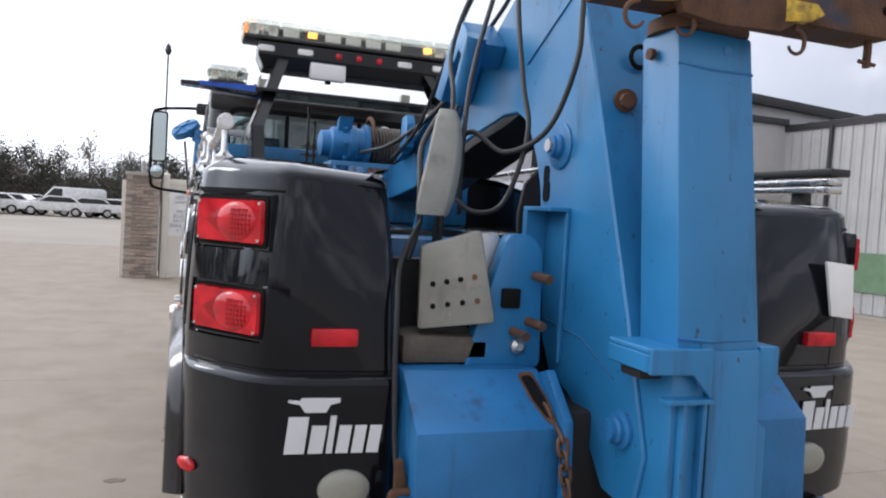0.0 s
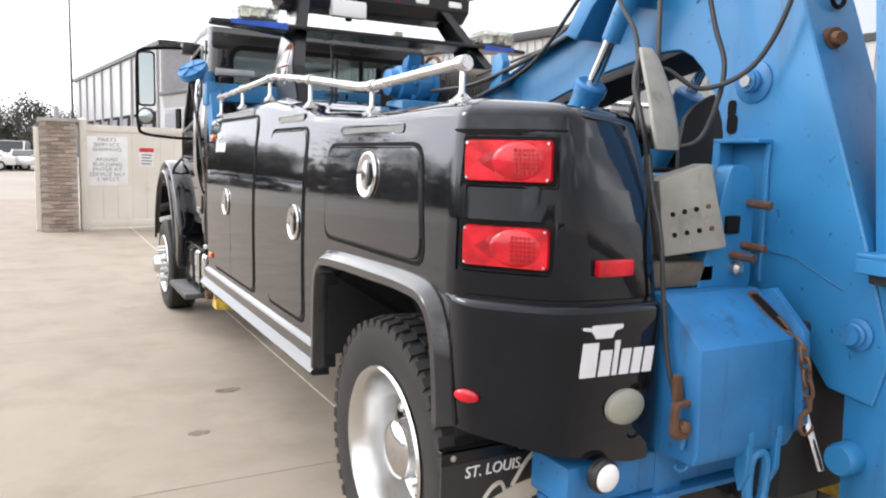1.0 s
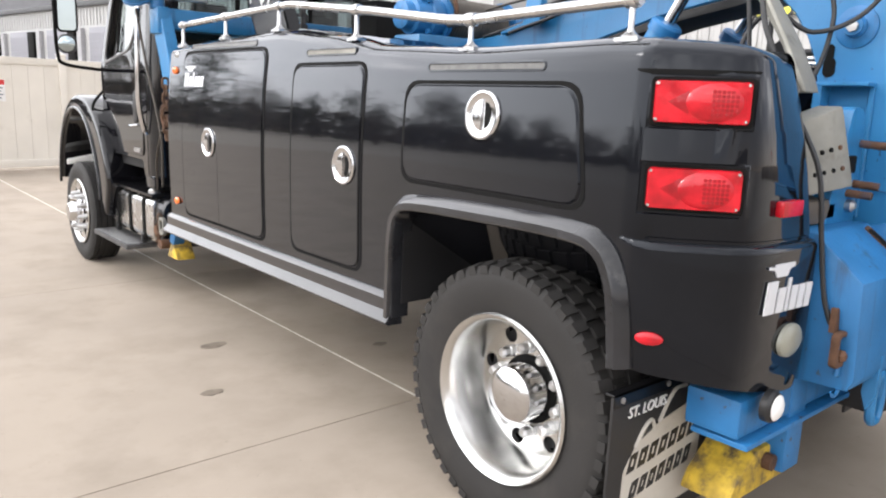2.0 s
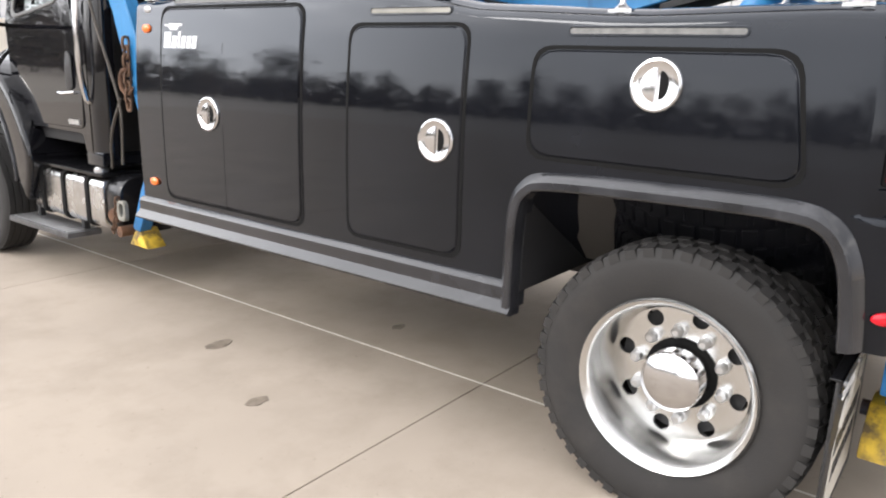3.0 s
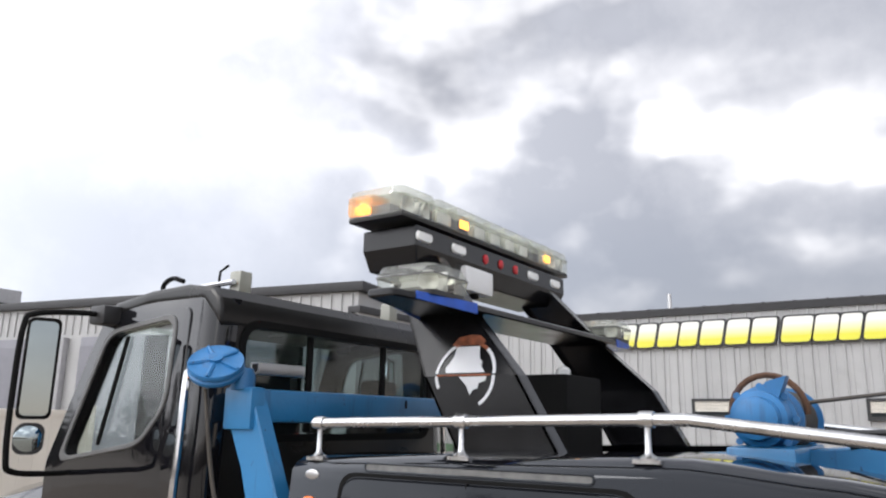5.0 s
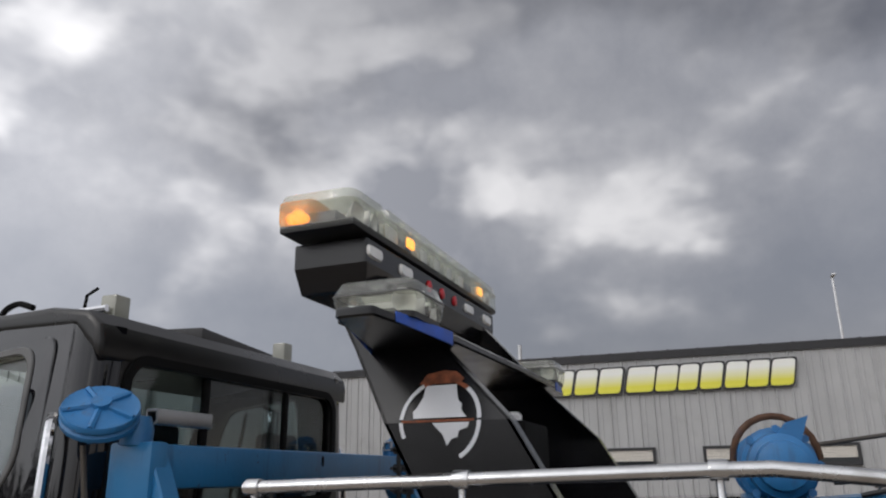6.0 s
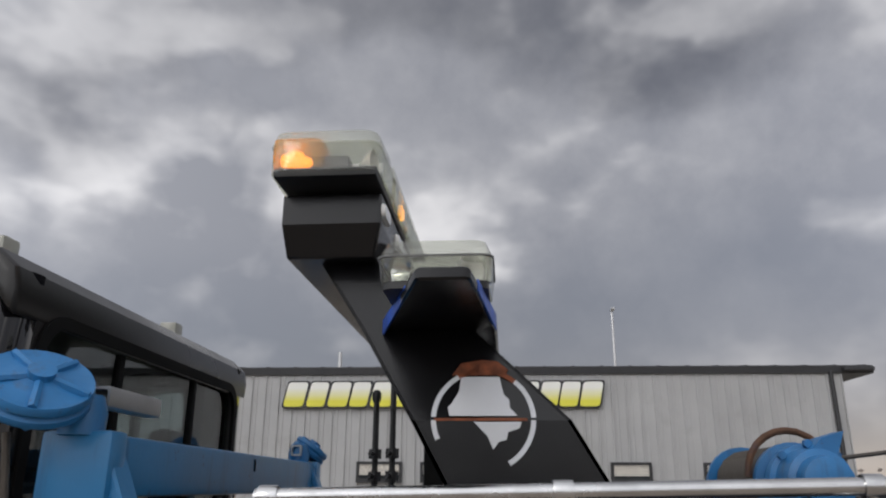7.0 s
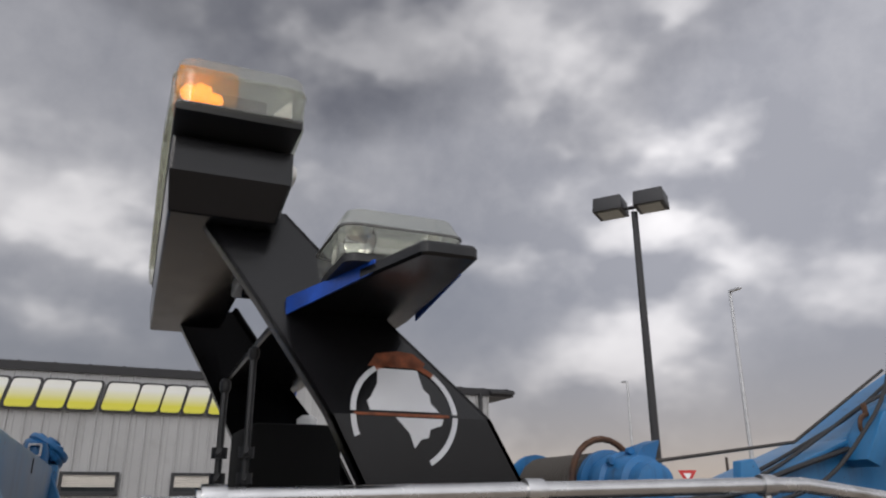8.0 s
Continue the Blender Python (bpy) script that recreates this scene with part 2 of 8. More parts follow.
M = dict(
    paint=mat("black_paint", (0.0055, 0.006, 0.008), 0.045, var=0.3, scale=2.0, bump=0.12, fine=2.2, rvar=0.02, stain=(0.007, 0.007, 0.0075), stain_amt=(0.6, 0.9), stain_scale=1.3, spec=0.29, graze=1.0, tint=(0.88, 0.93, 1.0)),
    cabpaint=mat("polished_black_cab_paint", (0.006, 0.006, 0.0075), 0.03, var=0.3, scale=2.0, bump=0.10, fine=2.5, rvar=0.015, stain=(0.009, 0.008, 0.0075), stain_amt=(0.6, 0.9), stain_scale=1.6, spec=0.6, graze=1.0),
    satin=mat("black_satin", (0.0065, 0.0065, 0.0075), 0.22, spec=0.38, var=0.25, bump=0.04, fine=120, stain=(0.010, 0.009, 0.008), stain_amt=(0.58, 0.85)),
    roofblack=mat("dusty_black_paint", (0.008, 0.0075, 0.0072), 0.30, var=0.3, scale=3.0, bump=0.04, fine=60, spec=0.42, stain=(0.022, 0.019, 0.017), stain_amt=(0.55, 0.85), stain_scale=2.2),
    stepgrey=mat("worn_step_metal", (0.075, 0.075, 0.078), 0.45, metal=0.3, var=0.35, scale=14, bump=0.25, fine=90),
    frame_black=mat("chassis_black", (0.011, 0.011, 0.012), 0.7, var=0.3, bump=0.15),
    blue=mat("blue_paint", (0.019, 0.158, 0.352), 0.38, var=0.16, scale=2.4, bump=0.06, fine=45, coat=0.1, stain=(0.024, 0.188, 0.41), stain_amt=(0.55, 0.8), stain_scale=4, streak=(0.012, 0.055, 0.12, 0.65), chips=(0.02, 0.03, 0.05, 0.8)),
    bluewear=mat("worn_blue_paint", (0.016, 0.138, 0.335), 0.45, var=0.2, scale=5.0, bump=0.12, fine=50, stain=(0.07, 0.06, 0.05), stain_amt=(0.64, 0.78), stain_scale=5, streak=(0.02, 0.04, 0.065, 0.7), chips=(0.05, 0.035, 0.025, 0.85)),
    bluedark=mat("dark_weld_bead", (0.015, 0.09, 0.21), 0.6, var=0.3, bump=0.2),
    bluetape=mat("bright_blue_tape", (0.010, 0.075, 0.42), 0.45, var=0.3, scale=12, bump=0.1),
    rust=mat("rusty_steel", (0.10, 0.05, 0.028), 0.8, metal=0.2, var=0.45, scale=14, bump=0.35, fine=90, stain=(0.03, 0.05, 0.09), stain_amt=(0.55, 0.72), stain_scale=6),
    dirt=mat("grimy_steel", (0.085, 0.07, 0.055), 0.75, var=0.4, scale=9, bump=0.3, fine=60, stain=(0.16, 0.14, 0.11), stain_amt=(0.55, 0.75), stain_scale=8),
    chain=mat("rusty_chain", (0.12, 0.07, 0.045), 0.65, metal=0.55, var=0.4, scale=30, bump=0.3, fine=200),
    pad=mat("grey_scuffed_plate", (0.21, 0.205, 0.18), 0.6, metal=0.1, var=0.25, scale=7, bump=0.15, fine=70, stain=(0.10, 0.075, 0.05), stain_amt=(0.6, 0.78), stain_scale=6, streak=(0.06, 0.05, 0.04, 0.6), chips=(0.30, 0.29, 0.27, 0.8)),
    chrome=mat("chrome", (0.60, 0.60, 0.61), 0.10, metal=1.0, var=0.06, bump=0.02, fine=30, rvar=0.04),
    alloy=mat("polished_aluminium", (0.56, 0.56, 0.56), 0.25, metal=1.0, var=0.14, scale=9, bump=0.008, fine=60, stain=(0.28, 0.26, 0.23), stain_amt=(0.6, 0.85)),
    wheelalloy=mat("dulled_wheel_aluminium", (0.62, 0.62, 0.61), 0.24, metal=1.0, var=0.05, scale=6, bump=0.03, fine=40, rvar=0.05),
    dull=mat("brushed_aluminium", (0.5, 0.5, 0.5), 0.38, metal=0.9, var=0.15, bump=0.06, fine=90),
    trim=mat("scuffed_black_trim", (0.016, 0.0165, 0.019), 0.16, metal=0.0, var=0.35, scale=7, bump=0.03, fine=70, stain=(0.06, 0.06, 0.065), stain_amt=(0.6, 0.85), stain_scale=5, coat=0.15, spec=0.4, graze=1.0),
    rubber=mat("tyre_rubber", (0.0135, 0.0125, 0.012), 0.75, var=0.25, scale=9, bump=0.12, fine=150, stain=(0.032, 0.028, 0.025), stain_amt=(0.52, 0.8)),
    black=mat("matt_black", (0.006, 0.006, 0.006), 0.85, bump=0.05, spec=0.15),
    plastic=mat("black_plastic", (0.014, 0.014, 0.015), 0.45, bump=0.08, fine=200),
    redlens=mat("red_lens", (0.46, 0.007, 0.016), 0.12, var=0.4, scale=14, bump=0.08, fine=40, spec=0.5),
    reddark=mat("red_bulb_dome", (0.30, 0.004, 0.01), 0.15, var=0.2, scale=30, bump=0.15, fine=60),
    amber=mat("amber_marker", (0.8, 0.16, 0.02), 0.2, coat=0.7, bump=0.1),
    frost=mat("frosted_lamp", (0.27, 0.27, 0.225), 0.35, var=0.15, bump=0.2, fine=50, coat=0.3),
    lamp_white=mat("white_lens", (0.75, 0.75, 0.72), 0.2, coat=0.5, bump=0.06),
    white=mat("white_paint", (0.78, 0.78, 0.77), 0.45, var=0.06, bump=0.03),
    decal=mat("silver_decal", (0.6, 0.61, 0.63), 0.35, var=0.08, bump=0.02),
    yellow=mat("yellow_paint", (0.50, 0.33, 0.03), 0.6, var=0.4, scale=15, bump=0.2, stain=(0.10, 0.07, 0.035), stain_amt=(0.46, 0.62), stain_scale=12),
    hose=mat("hydraulic_hose", (0.014, 0.014, 0.015), 0.5, bump=0.1, fine=150),
    cable=mat("steel_cable", (0.08, 0.07, 0.06), 0.5, metal=0.6, bump=0.4, fine=250),
    winglass=glass("cab_glass", (0.93, 0.96, 0.95)),
    rearglass=glass("tinted_rear_glass", (0.52, 0.58, 0.59)),
    clear=glass("clear_lens", (0.90, 0.91, 0.86), 0.05, 0.08),
    mirror=mat("mirror_glass", (0.36, 0.42, 0.44), 0.02, metal=1.0, var=0.02, bump=0, rvar=0.01),
    bulb=glow("amber_flash", (1.0, 0.42, 0.05), 2.6, (0.8, 0.35, 0.05)),
    glowfilm=glass("amber_glow_film", (1.0, 0.72, 0.32), 0.2, 0.22, (1.0, 0.50, 0.10)),
    smoke=mat("smoky_grey_plastic", (0.10, 0.10, 0.095), 0.35, var=0.3, scale=30, bump=0.1),
    rubbergrey=mat("grey_rubber_seal", (0.10, 0.10, 0.098), 0.4, var=0.2, scale=12, bump=0.05),
    seat=mat("grey_seat_cloth", (0.06, 0.06, 0.062), 0.9, bump=0.2),
    concrete=mat("concrete_slab", (0.318, 0.270, 0.221), 0.85, var=0.08, scale=1.1, bump=0.2, fine=170, rand=0.03, stain=(0.255, 0.214, 0.172), stain_amt=(0.45, 0.75), stain_scale=1.9, spec=0.3, world_map=True, chips=(0.20, 0.165, 0.13, 0.75)),
    oil=mat("oil_stain", (0.16, 0.13, 0.10), 0.7, var=0.3, scale=20, bump=0.1),
    farlot=mat("pale_concrete_yard", (0.35, 0.315, 0.27), 0.9, var=0.1, scale=0.15, bump=0.05, spec=0.3),
    siding=mat("white_metal_siding", (0.38, 0.38, 0.378), 0.45, var=0.06, scale=1.5, bump=0.02, rand=0.02, stain=(0.30, 0.30, 0.29), stain_amt=(0.58, 0.8), stain_scale=1.2, world_map=True),
    darktrim=mat("dark_bronze_trim", (0.022, 0.022, 0.024), 0.5, var=0.2, bump=0.04),
    greywall=mat("grey_block_wall", (0.33, 0.33, 0.34), 0.8, var=0.08, bump=0.05),
    dock=mat("grey_roller_door", (0.20, 0.20, 0.225), 0.5, var=0.06, bump=0.03),
    vinyl=mat("white_vinyl_fence", (0.68, 0.64, 0.57), 0.5, var=0.05, scale=2, bump=0.03, rand=0.03, stain=(0.52, 0.48, 0.41), stain_amt=(0.58, 0.85), world_map=True),
    brick=mat("buff_brick", (0.30, 0.235, 0.19), 0.9, var=0.2, scale=25, bump=0.3, fine=120, rand=0.3, world_map=True),
    mortar=mat("mortar", (0.36, 0.33, 0.29), 0.95, bump=0.2),
    text=mat("grey_lettering", (0.20, 0.20, 0.23), 0.7, bump=0),
    signred=mat("red_sign_paint", (0.55, 0.03, 0.03), 0.5, bump=0),
    letter=two_tone("sign_face", (0.70, 0.66, 0.06), (0.80, 0.80, 0.74), 3.81, 4.09),
    bark=mat("bark", (0.07, 0.055, 0.045), 0.95, bump=0.4),
    leaf=mat("dull_foliage", (0.07, 0.075, 0.06), 0.9, var=0.4, scale=0.6, bump=0.1, island=True),
    twig=mat("bare_twigs", (0.15, 0.125, 0.105), 0.95, var=0.3, scale=0.6, bump=0.1, island=True),
    carwhite=mat("white_car_paint", (0.7, 0.7, 0.7), 0.25, coat=0.5, bump=0, rand=0.1),
    cardark=mat("dark_car_paint", (0.05, 0.05, 0.055), 0.25, coat=0.5, bump=0, rand=0.3),
    carglass=mat("dark_car_glass", (0.02, 0.024, 0.026), 0.08, bump=0),
    signblue=mat("blue_sign_paint", (0.02, 0.14, 0.5), 0.5, bump=0),
)


# ---- mesh helpers ----
AX = {"x": (1, 2, 0), "y": (0, 2, 1), "z": (0, 1, 2)}


def put3(p, axis, w):
    a, b, c = AX[axis]
    q = [0, 0, 0]
    q[a], q[b], q[c] = p[0], p[1], w
    return q


def box(bm, lo, hi):
    v = [bm.verts.new((x, y, z)) for x in (lo[0], hi[0]) for y in (lo[1], hi[1]) for z in (lo[2], hi[2])]
    for f in ((0, 1, 3, 2), (4, 6, 7, 5), (0, 4, 5, 1), (2, 3, 7, 6), (0, 2, 6, 4), (1, 5, 7, 3)):
        bm.faces.new([v[i] for i in f])
    return v


def prism(bm, pts, axis, a, b, top=None):
    """A polygon drawn across an axis and drawn out from a to b; top: another outline at b."""
    lo = [bm.verts.new(put3(p, axis, a)) for p in pts]
    hi = [bm.verts.new(put3(p, axis, b)) for p in (top or pts)]
    bm.faces.new(lo), bm.faces.new(hi)
    for i in range(len(pts)):
        j = (i + 1) % len(pts)
        bm.faces.new((lo[i], lo[j], hi[j], hi[i]))
    return lo + hi


def holed(bm, outer, holes, axis, a, b):
    """A plate with openings right through it."""
    edges = []
    for loop in (outer, *holes):
        vs = [bm.verts.new(put3(p, axis, a)) for p in loop]
        edges += [bm.edges.new((vs[i], vs[(i + 1) % len(vs)])) for i in range(len(vs))]
    fill = bmesh.ops.triangle_fill(bm, use_beauty=True, use_dissolve=False, edges=edges)
    faces = [g for g in fill["geom"] if isinstance(g, bmesh.types.BMFace)]
    ext = bmesh.ops.extrude_face_region(bm, geom=faces)
    vec = [0, 0, 0]
    vec[AX[axis][2]] = b - a
    bmesh.ops.translate(bm, vec=vec, verts=[g for g in ext["geom"] if isinstance(g, bmesh.types.BMVert)])


def rrect(cx, cy, w, h, r, n=5):
    pts = []
    for sx, sy, a0 in ((1, 1, 0), (-1, 1, 90), (-1, -1, 180), (1, -1, 270)):
        for i in range(n + 1):
            a = radians(a0 + 90 * i / n)
            pts.append((cx + sx * (w / 2 - r) + r * math.cos(a), cy + sy * (h / 2 - r) + r * math.sin(a)))
    return pts


def roundpoly(pts, r, n=4):
    """The polygon with its corners rounded."""
    out = []
    for i, p in enumerate(pts):
        p, a, b = Vector(p), Vector(pts[i - 1]), Vector(pts[(i + 1) % len(pts)])
        da, db = (a - p), (b - p)
        k = min(r, da.length * 0.45, db.length * 0.45)
        s, e = p + da.normalized() * k, p + db.normalized() * k
        for j in range(n + 1):
            t = j / n
            out.append(tuple((1 - t) ** 2 * s + 2 * t * (1 - t) * p + t * t * e))
    return out


def circle(cx, cy, r, n=24):
    return [(cx + r * math.cos(2 * math.pi * i / n), cy + r * math.sin(2 * math.pi * i / n)) for i in range(n)]


def smooth_line(pts, n=6):
    """Catmull-Rom through the points."""
    P = [Vector(p) for p in pts]
    P = [2 * P[0] - P[1]] + P + [2 * P[-1] - P[-2]]
    out = []
    for i in range(1, len(P) - 2):
        for j in range(n):
            t = j / n
            a, b, c, d = P[i - 1:i + 3]
            out.append(0.5 * (2 * b + (c - a) * t + (2 * a - 5 * b + 4 * c - d) * t * t + (3 * b - a - 3 * c + d) * t ** 3))
    return out + [P[-2]]


def rod(bm, pts, r, n=10, r2=None):
    """A round bar along a line of points."""
    P = [Vector(p) for p in pts]
    rings, side = [], None
    for i, p in enumerate(P):
        d = (P[min(i + 1, len(P) - 1)] - P[max(i - 1, 0)]).normalized()
        if side is None:
            side = d.orthogonal().normalized()
        side = (side - d * side.dot(d)).normalized()
        up = d.cross(side)
        k = r if r2 is None else r + (r2 - r) * i / (len(P) - 1)
        rings.append([bm.verts.new(p + k * (math.cos(2 * math.pi * j / n) * side + math.sin(2 * math.pi * j / n) * up)) for j in range(n)])
    for a, b in zip(rings, rings[1:]):
        for j in range(n):
            bm.faces.new((a[j], a[(j + 1) % n], b[(j + 1) % n], b[j]))
    bm.faces.new(rings[0][::-1]), bm.faces.new(rings[-1])


def lathe(bm, prof, at, axis, n=32, closed=False):
    """(radius, height) points turned about a line through at."""
    w = Vector(axis).normalized()
    u = w.orthogonal().normalized()
    v = w.cross(u)
    at = Vector(at)
    rings = []
    for r, h in prof:
        rings.append([bm.verts.new(at + w * h + max(r, 1e-4) * (math.cos(2 * math.pi * j / n) * u + math.sin(2 * math.pi * j / n) * v)) for j in range(n)])
    pairs = list(zip(rings, rings[1:])) + ([(rings[-1], rings[0])] if closed else [])
    for a, b in pairs:
        for j in range(n):
            bm.faces.new((a[j], a[(j + 1) % n], b[(j + 1) % n], b[j]))
    if not closed:
        bm.faces.new(rings[0][::-1]), bm.faces.new(rings[-1])


def bevel(bm, w, seg=2, angle=35):
    bmesh.ops.recalc_face_normals(bm, faces=bm.faces)
    e = [e for e in bm.edges if len(e.link_faces) == 2 and e.calc_face_angle(0) > radians(angle)]
    bmesh.ops.bevel(bm, geom=e, offset=w, segments=seg, profile=0.6, affect="EDGES", clamp_overlap=True)


def mirrored(bm, about=0.0):
    bmesh.ops.transform(bm, matrix=Matrix.Translation((2 * about, 0, 0)) @ Matrix.Diagonal((-1, 1, 1, 1)), verts=bm.verts)
    bmesh.ops.reverse_faces(bm, faces=bm.faces)


def mesh_of(name, bm, material, smooth=True, angle=32):
    bmesh.ops.recalc_face_normals(bm, faces=bm.faces)
    for f in bm.faces:
        f.smooth = smooth
    for e in bm.edges:
        e.smooth = not (len(e.link_faces) == 2 and e.calc_face_angle(0) > radians(angle))
    me = bpy.data.meshes.new(name)
    bm.to_mesh(me)
    bm.free()
    me.materials.append(material)
    return me


def part(name, bm, material, parent=None, label="", kind="", smooth=True):
    ob = new(name, mesh_of(name, bm, material, smooth))
    if parent is not None:
        ob.parent = parent
        ob.matrix_parent_inverse = parent.matrix_basis.inverted() if parent.type == "EMPTY" else Matrix()
    return tagged(ob, label, kind=kind)


def thing(name, at, label, category, group="", kind=""):
    e = new(name)
    e.matrix_basis = Matrix.Translation(at)
    e.empty_display_size = 0.3
    return tagged(e, label, category, group, kind)


def quick(fn, *args, bev=0.0, **kw):
    bm = bmesh.new()
    fn(bm, *args, **kw)
    if bev:
        bevel(bm, bev)
    return bm


# ---- the tow truck ----
truck = thing("tow_truck", (0, 5.5, 0), "black heavy tow truck with bright blue boom parked on concrete", "tow truck")
MID = 0.01   # the plane about which the truck's two sides mirror


def bulge(z):
    """How far the body side leans in from its widest line."""
    d = z - 1.22
    return 0.11 * d * d if d > 0 else 0.03 * d * d


def curved(bm):
    for v in bm.verts:
        v.co.x += bulge(v.co.z)


def both(name, make, material, parent=truck, label="", smooth=True):
    """One part on the driver's side and its mirror image."""
    obs = []
    for side in (0, 1):
        bm = bmesh.new()
        make(bm)
        if side:
            mirrored(bm, MID)
        obs.append(part(name, bm, material, parent if not isinstance(parent, list) else parent[side], label, smooth=smooth))
    return obs


def lerp_table(tab, v):
    for (a, fa), (b, fb) in zip(tab, tab[1:]):
        if a <= v <= b:
            t = (v - a) / (b - a)
            t = t * t * (3 - 2 * t) * 0.5 + t * 0.5
            return fa + (fb - fa) * t
    return tab[0][1] if v < tab[0][0] else tab[-1][1]


TOP = [(2.3, 1.76), (2.9, 1.785), (3.5, 1.772), (4.1, 1.80), (4.55, 1.872), (4.95, 1.91), (5.6, 1.895), (6.44, 1.865)]


LC, LN, LT = Vector((-1.118, 2.598, 0)), Vector((-0.80, -0.60, 0)).normalized(), Vector((0.60, -0.80, 0)).normalized()
LAMPS = (1.592, 1.345)   # heights of the two corner lights
INX = -0.655             # inner side of the body


def outline():
    """Plan of the side body: from the cab end back along the side, round the corner, across the tail and round to its inside."""
    pts = [(-1.22, 6.43 - 0.1 * i) for i in range(25)]
    pts += [(-1.22, y) for y in (3.92, 3.865, 3.8549, 3.80, 3.76, 3.6, 3.45, 3.3, 3.15, 3.0, 2.9, 2.845, 2.79, 2.765, 2.7549)]
    dense = [p.xy for p in smooth_line([(-1.22, 2.754, 0), (-1.203, 2.70, 0), (-1.135, 2.60, 0), (-1.035, 2.495, 0), (-0.95, 2.455, 0), (-0.80, 2.440, 0), (-0.70, 2.437, 0), (-0.668, 2.446, 0), (INX, 2.475, 0)], 40)]
    keep = []
    marks = [-0.153, -0.149, 0.149, 0.153]
    run = 0.0
    for p, q in zip(dense, dense[1:]):
        ua, ub = (p - LC.xy).dot(LT.xy), (q - LC.xy).dot(LT.xy)
        run += (q - p).length
        hit = [m for m in marks if ua < m <= ub and q.x < -0.9]
        if hit:
            for m in hit:
                r = p + (q - p) * ((m - ua) / (ub - ua))
                keep.append((r.x, r.y))
            run = 0.0
        elif run > (0.016 if q.x < -0.72 else 0.006):
            keep.append((q.x, q.y))
            run = 0.0
    return pts + keep + [(INX, 2.475)]


def arch_z(y):
    if 2.755 < y < 3.855:
        d = min(y - 2.755, 3.855 - y)
        return 1.10 + 0.045 * min(1, d / 0.1)
    return None


def tail_share(y):
    t = max(0.0, min(1.0, (2.775 - y) / 0.13))
    return t * t * (3 - 2 * t)


def side_out(z, rear):
    """How far the moulded tail stands out from its plan at a height."""
    if z <= 1.165:
        return rear * (0.029 - 0.02 * max(0.0, (0.92 - z) / 0.22) ** 2)
    if z <= 1.189:
        return rear * (0.008 + 0.021 * math.sqrt(max(0.0, 1 - ((z - 1.165) / 0.024) ** 2)))
    if z <= 1.199:
        return -0.003 * rear
    return -0.030 * rear * max(0.0, (z - 1.30) / 0.36) ** 2


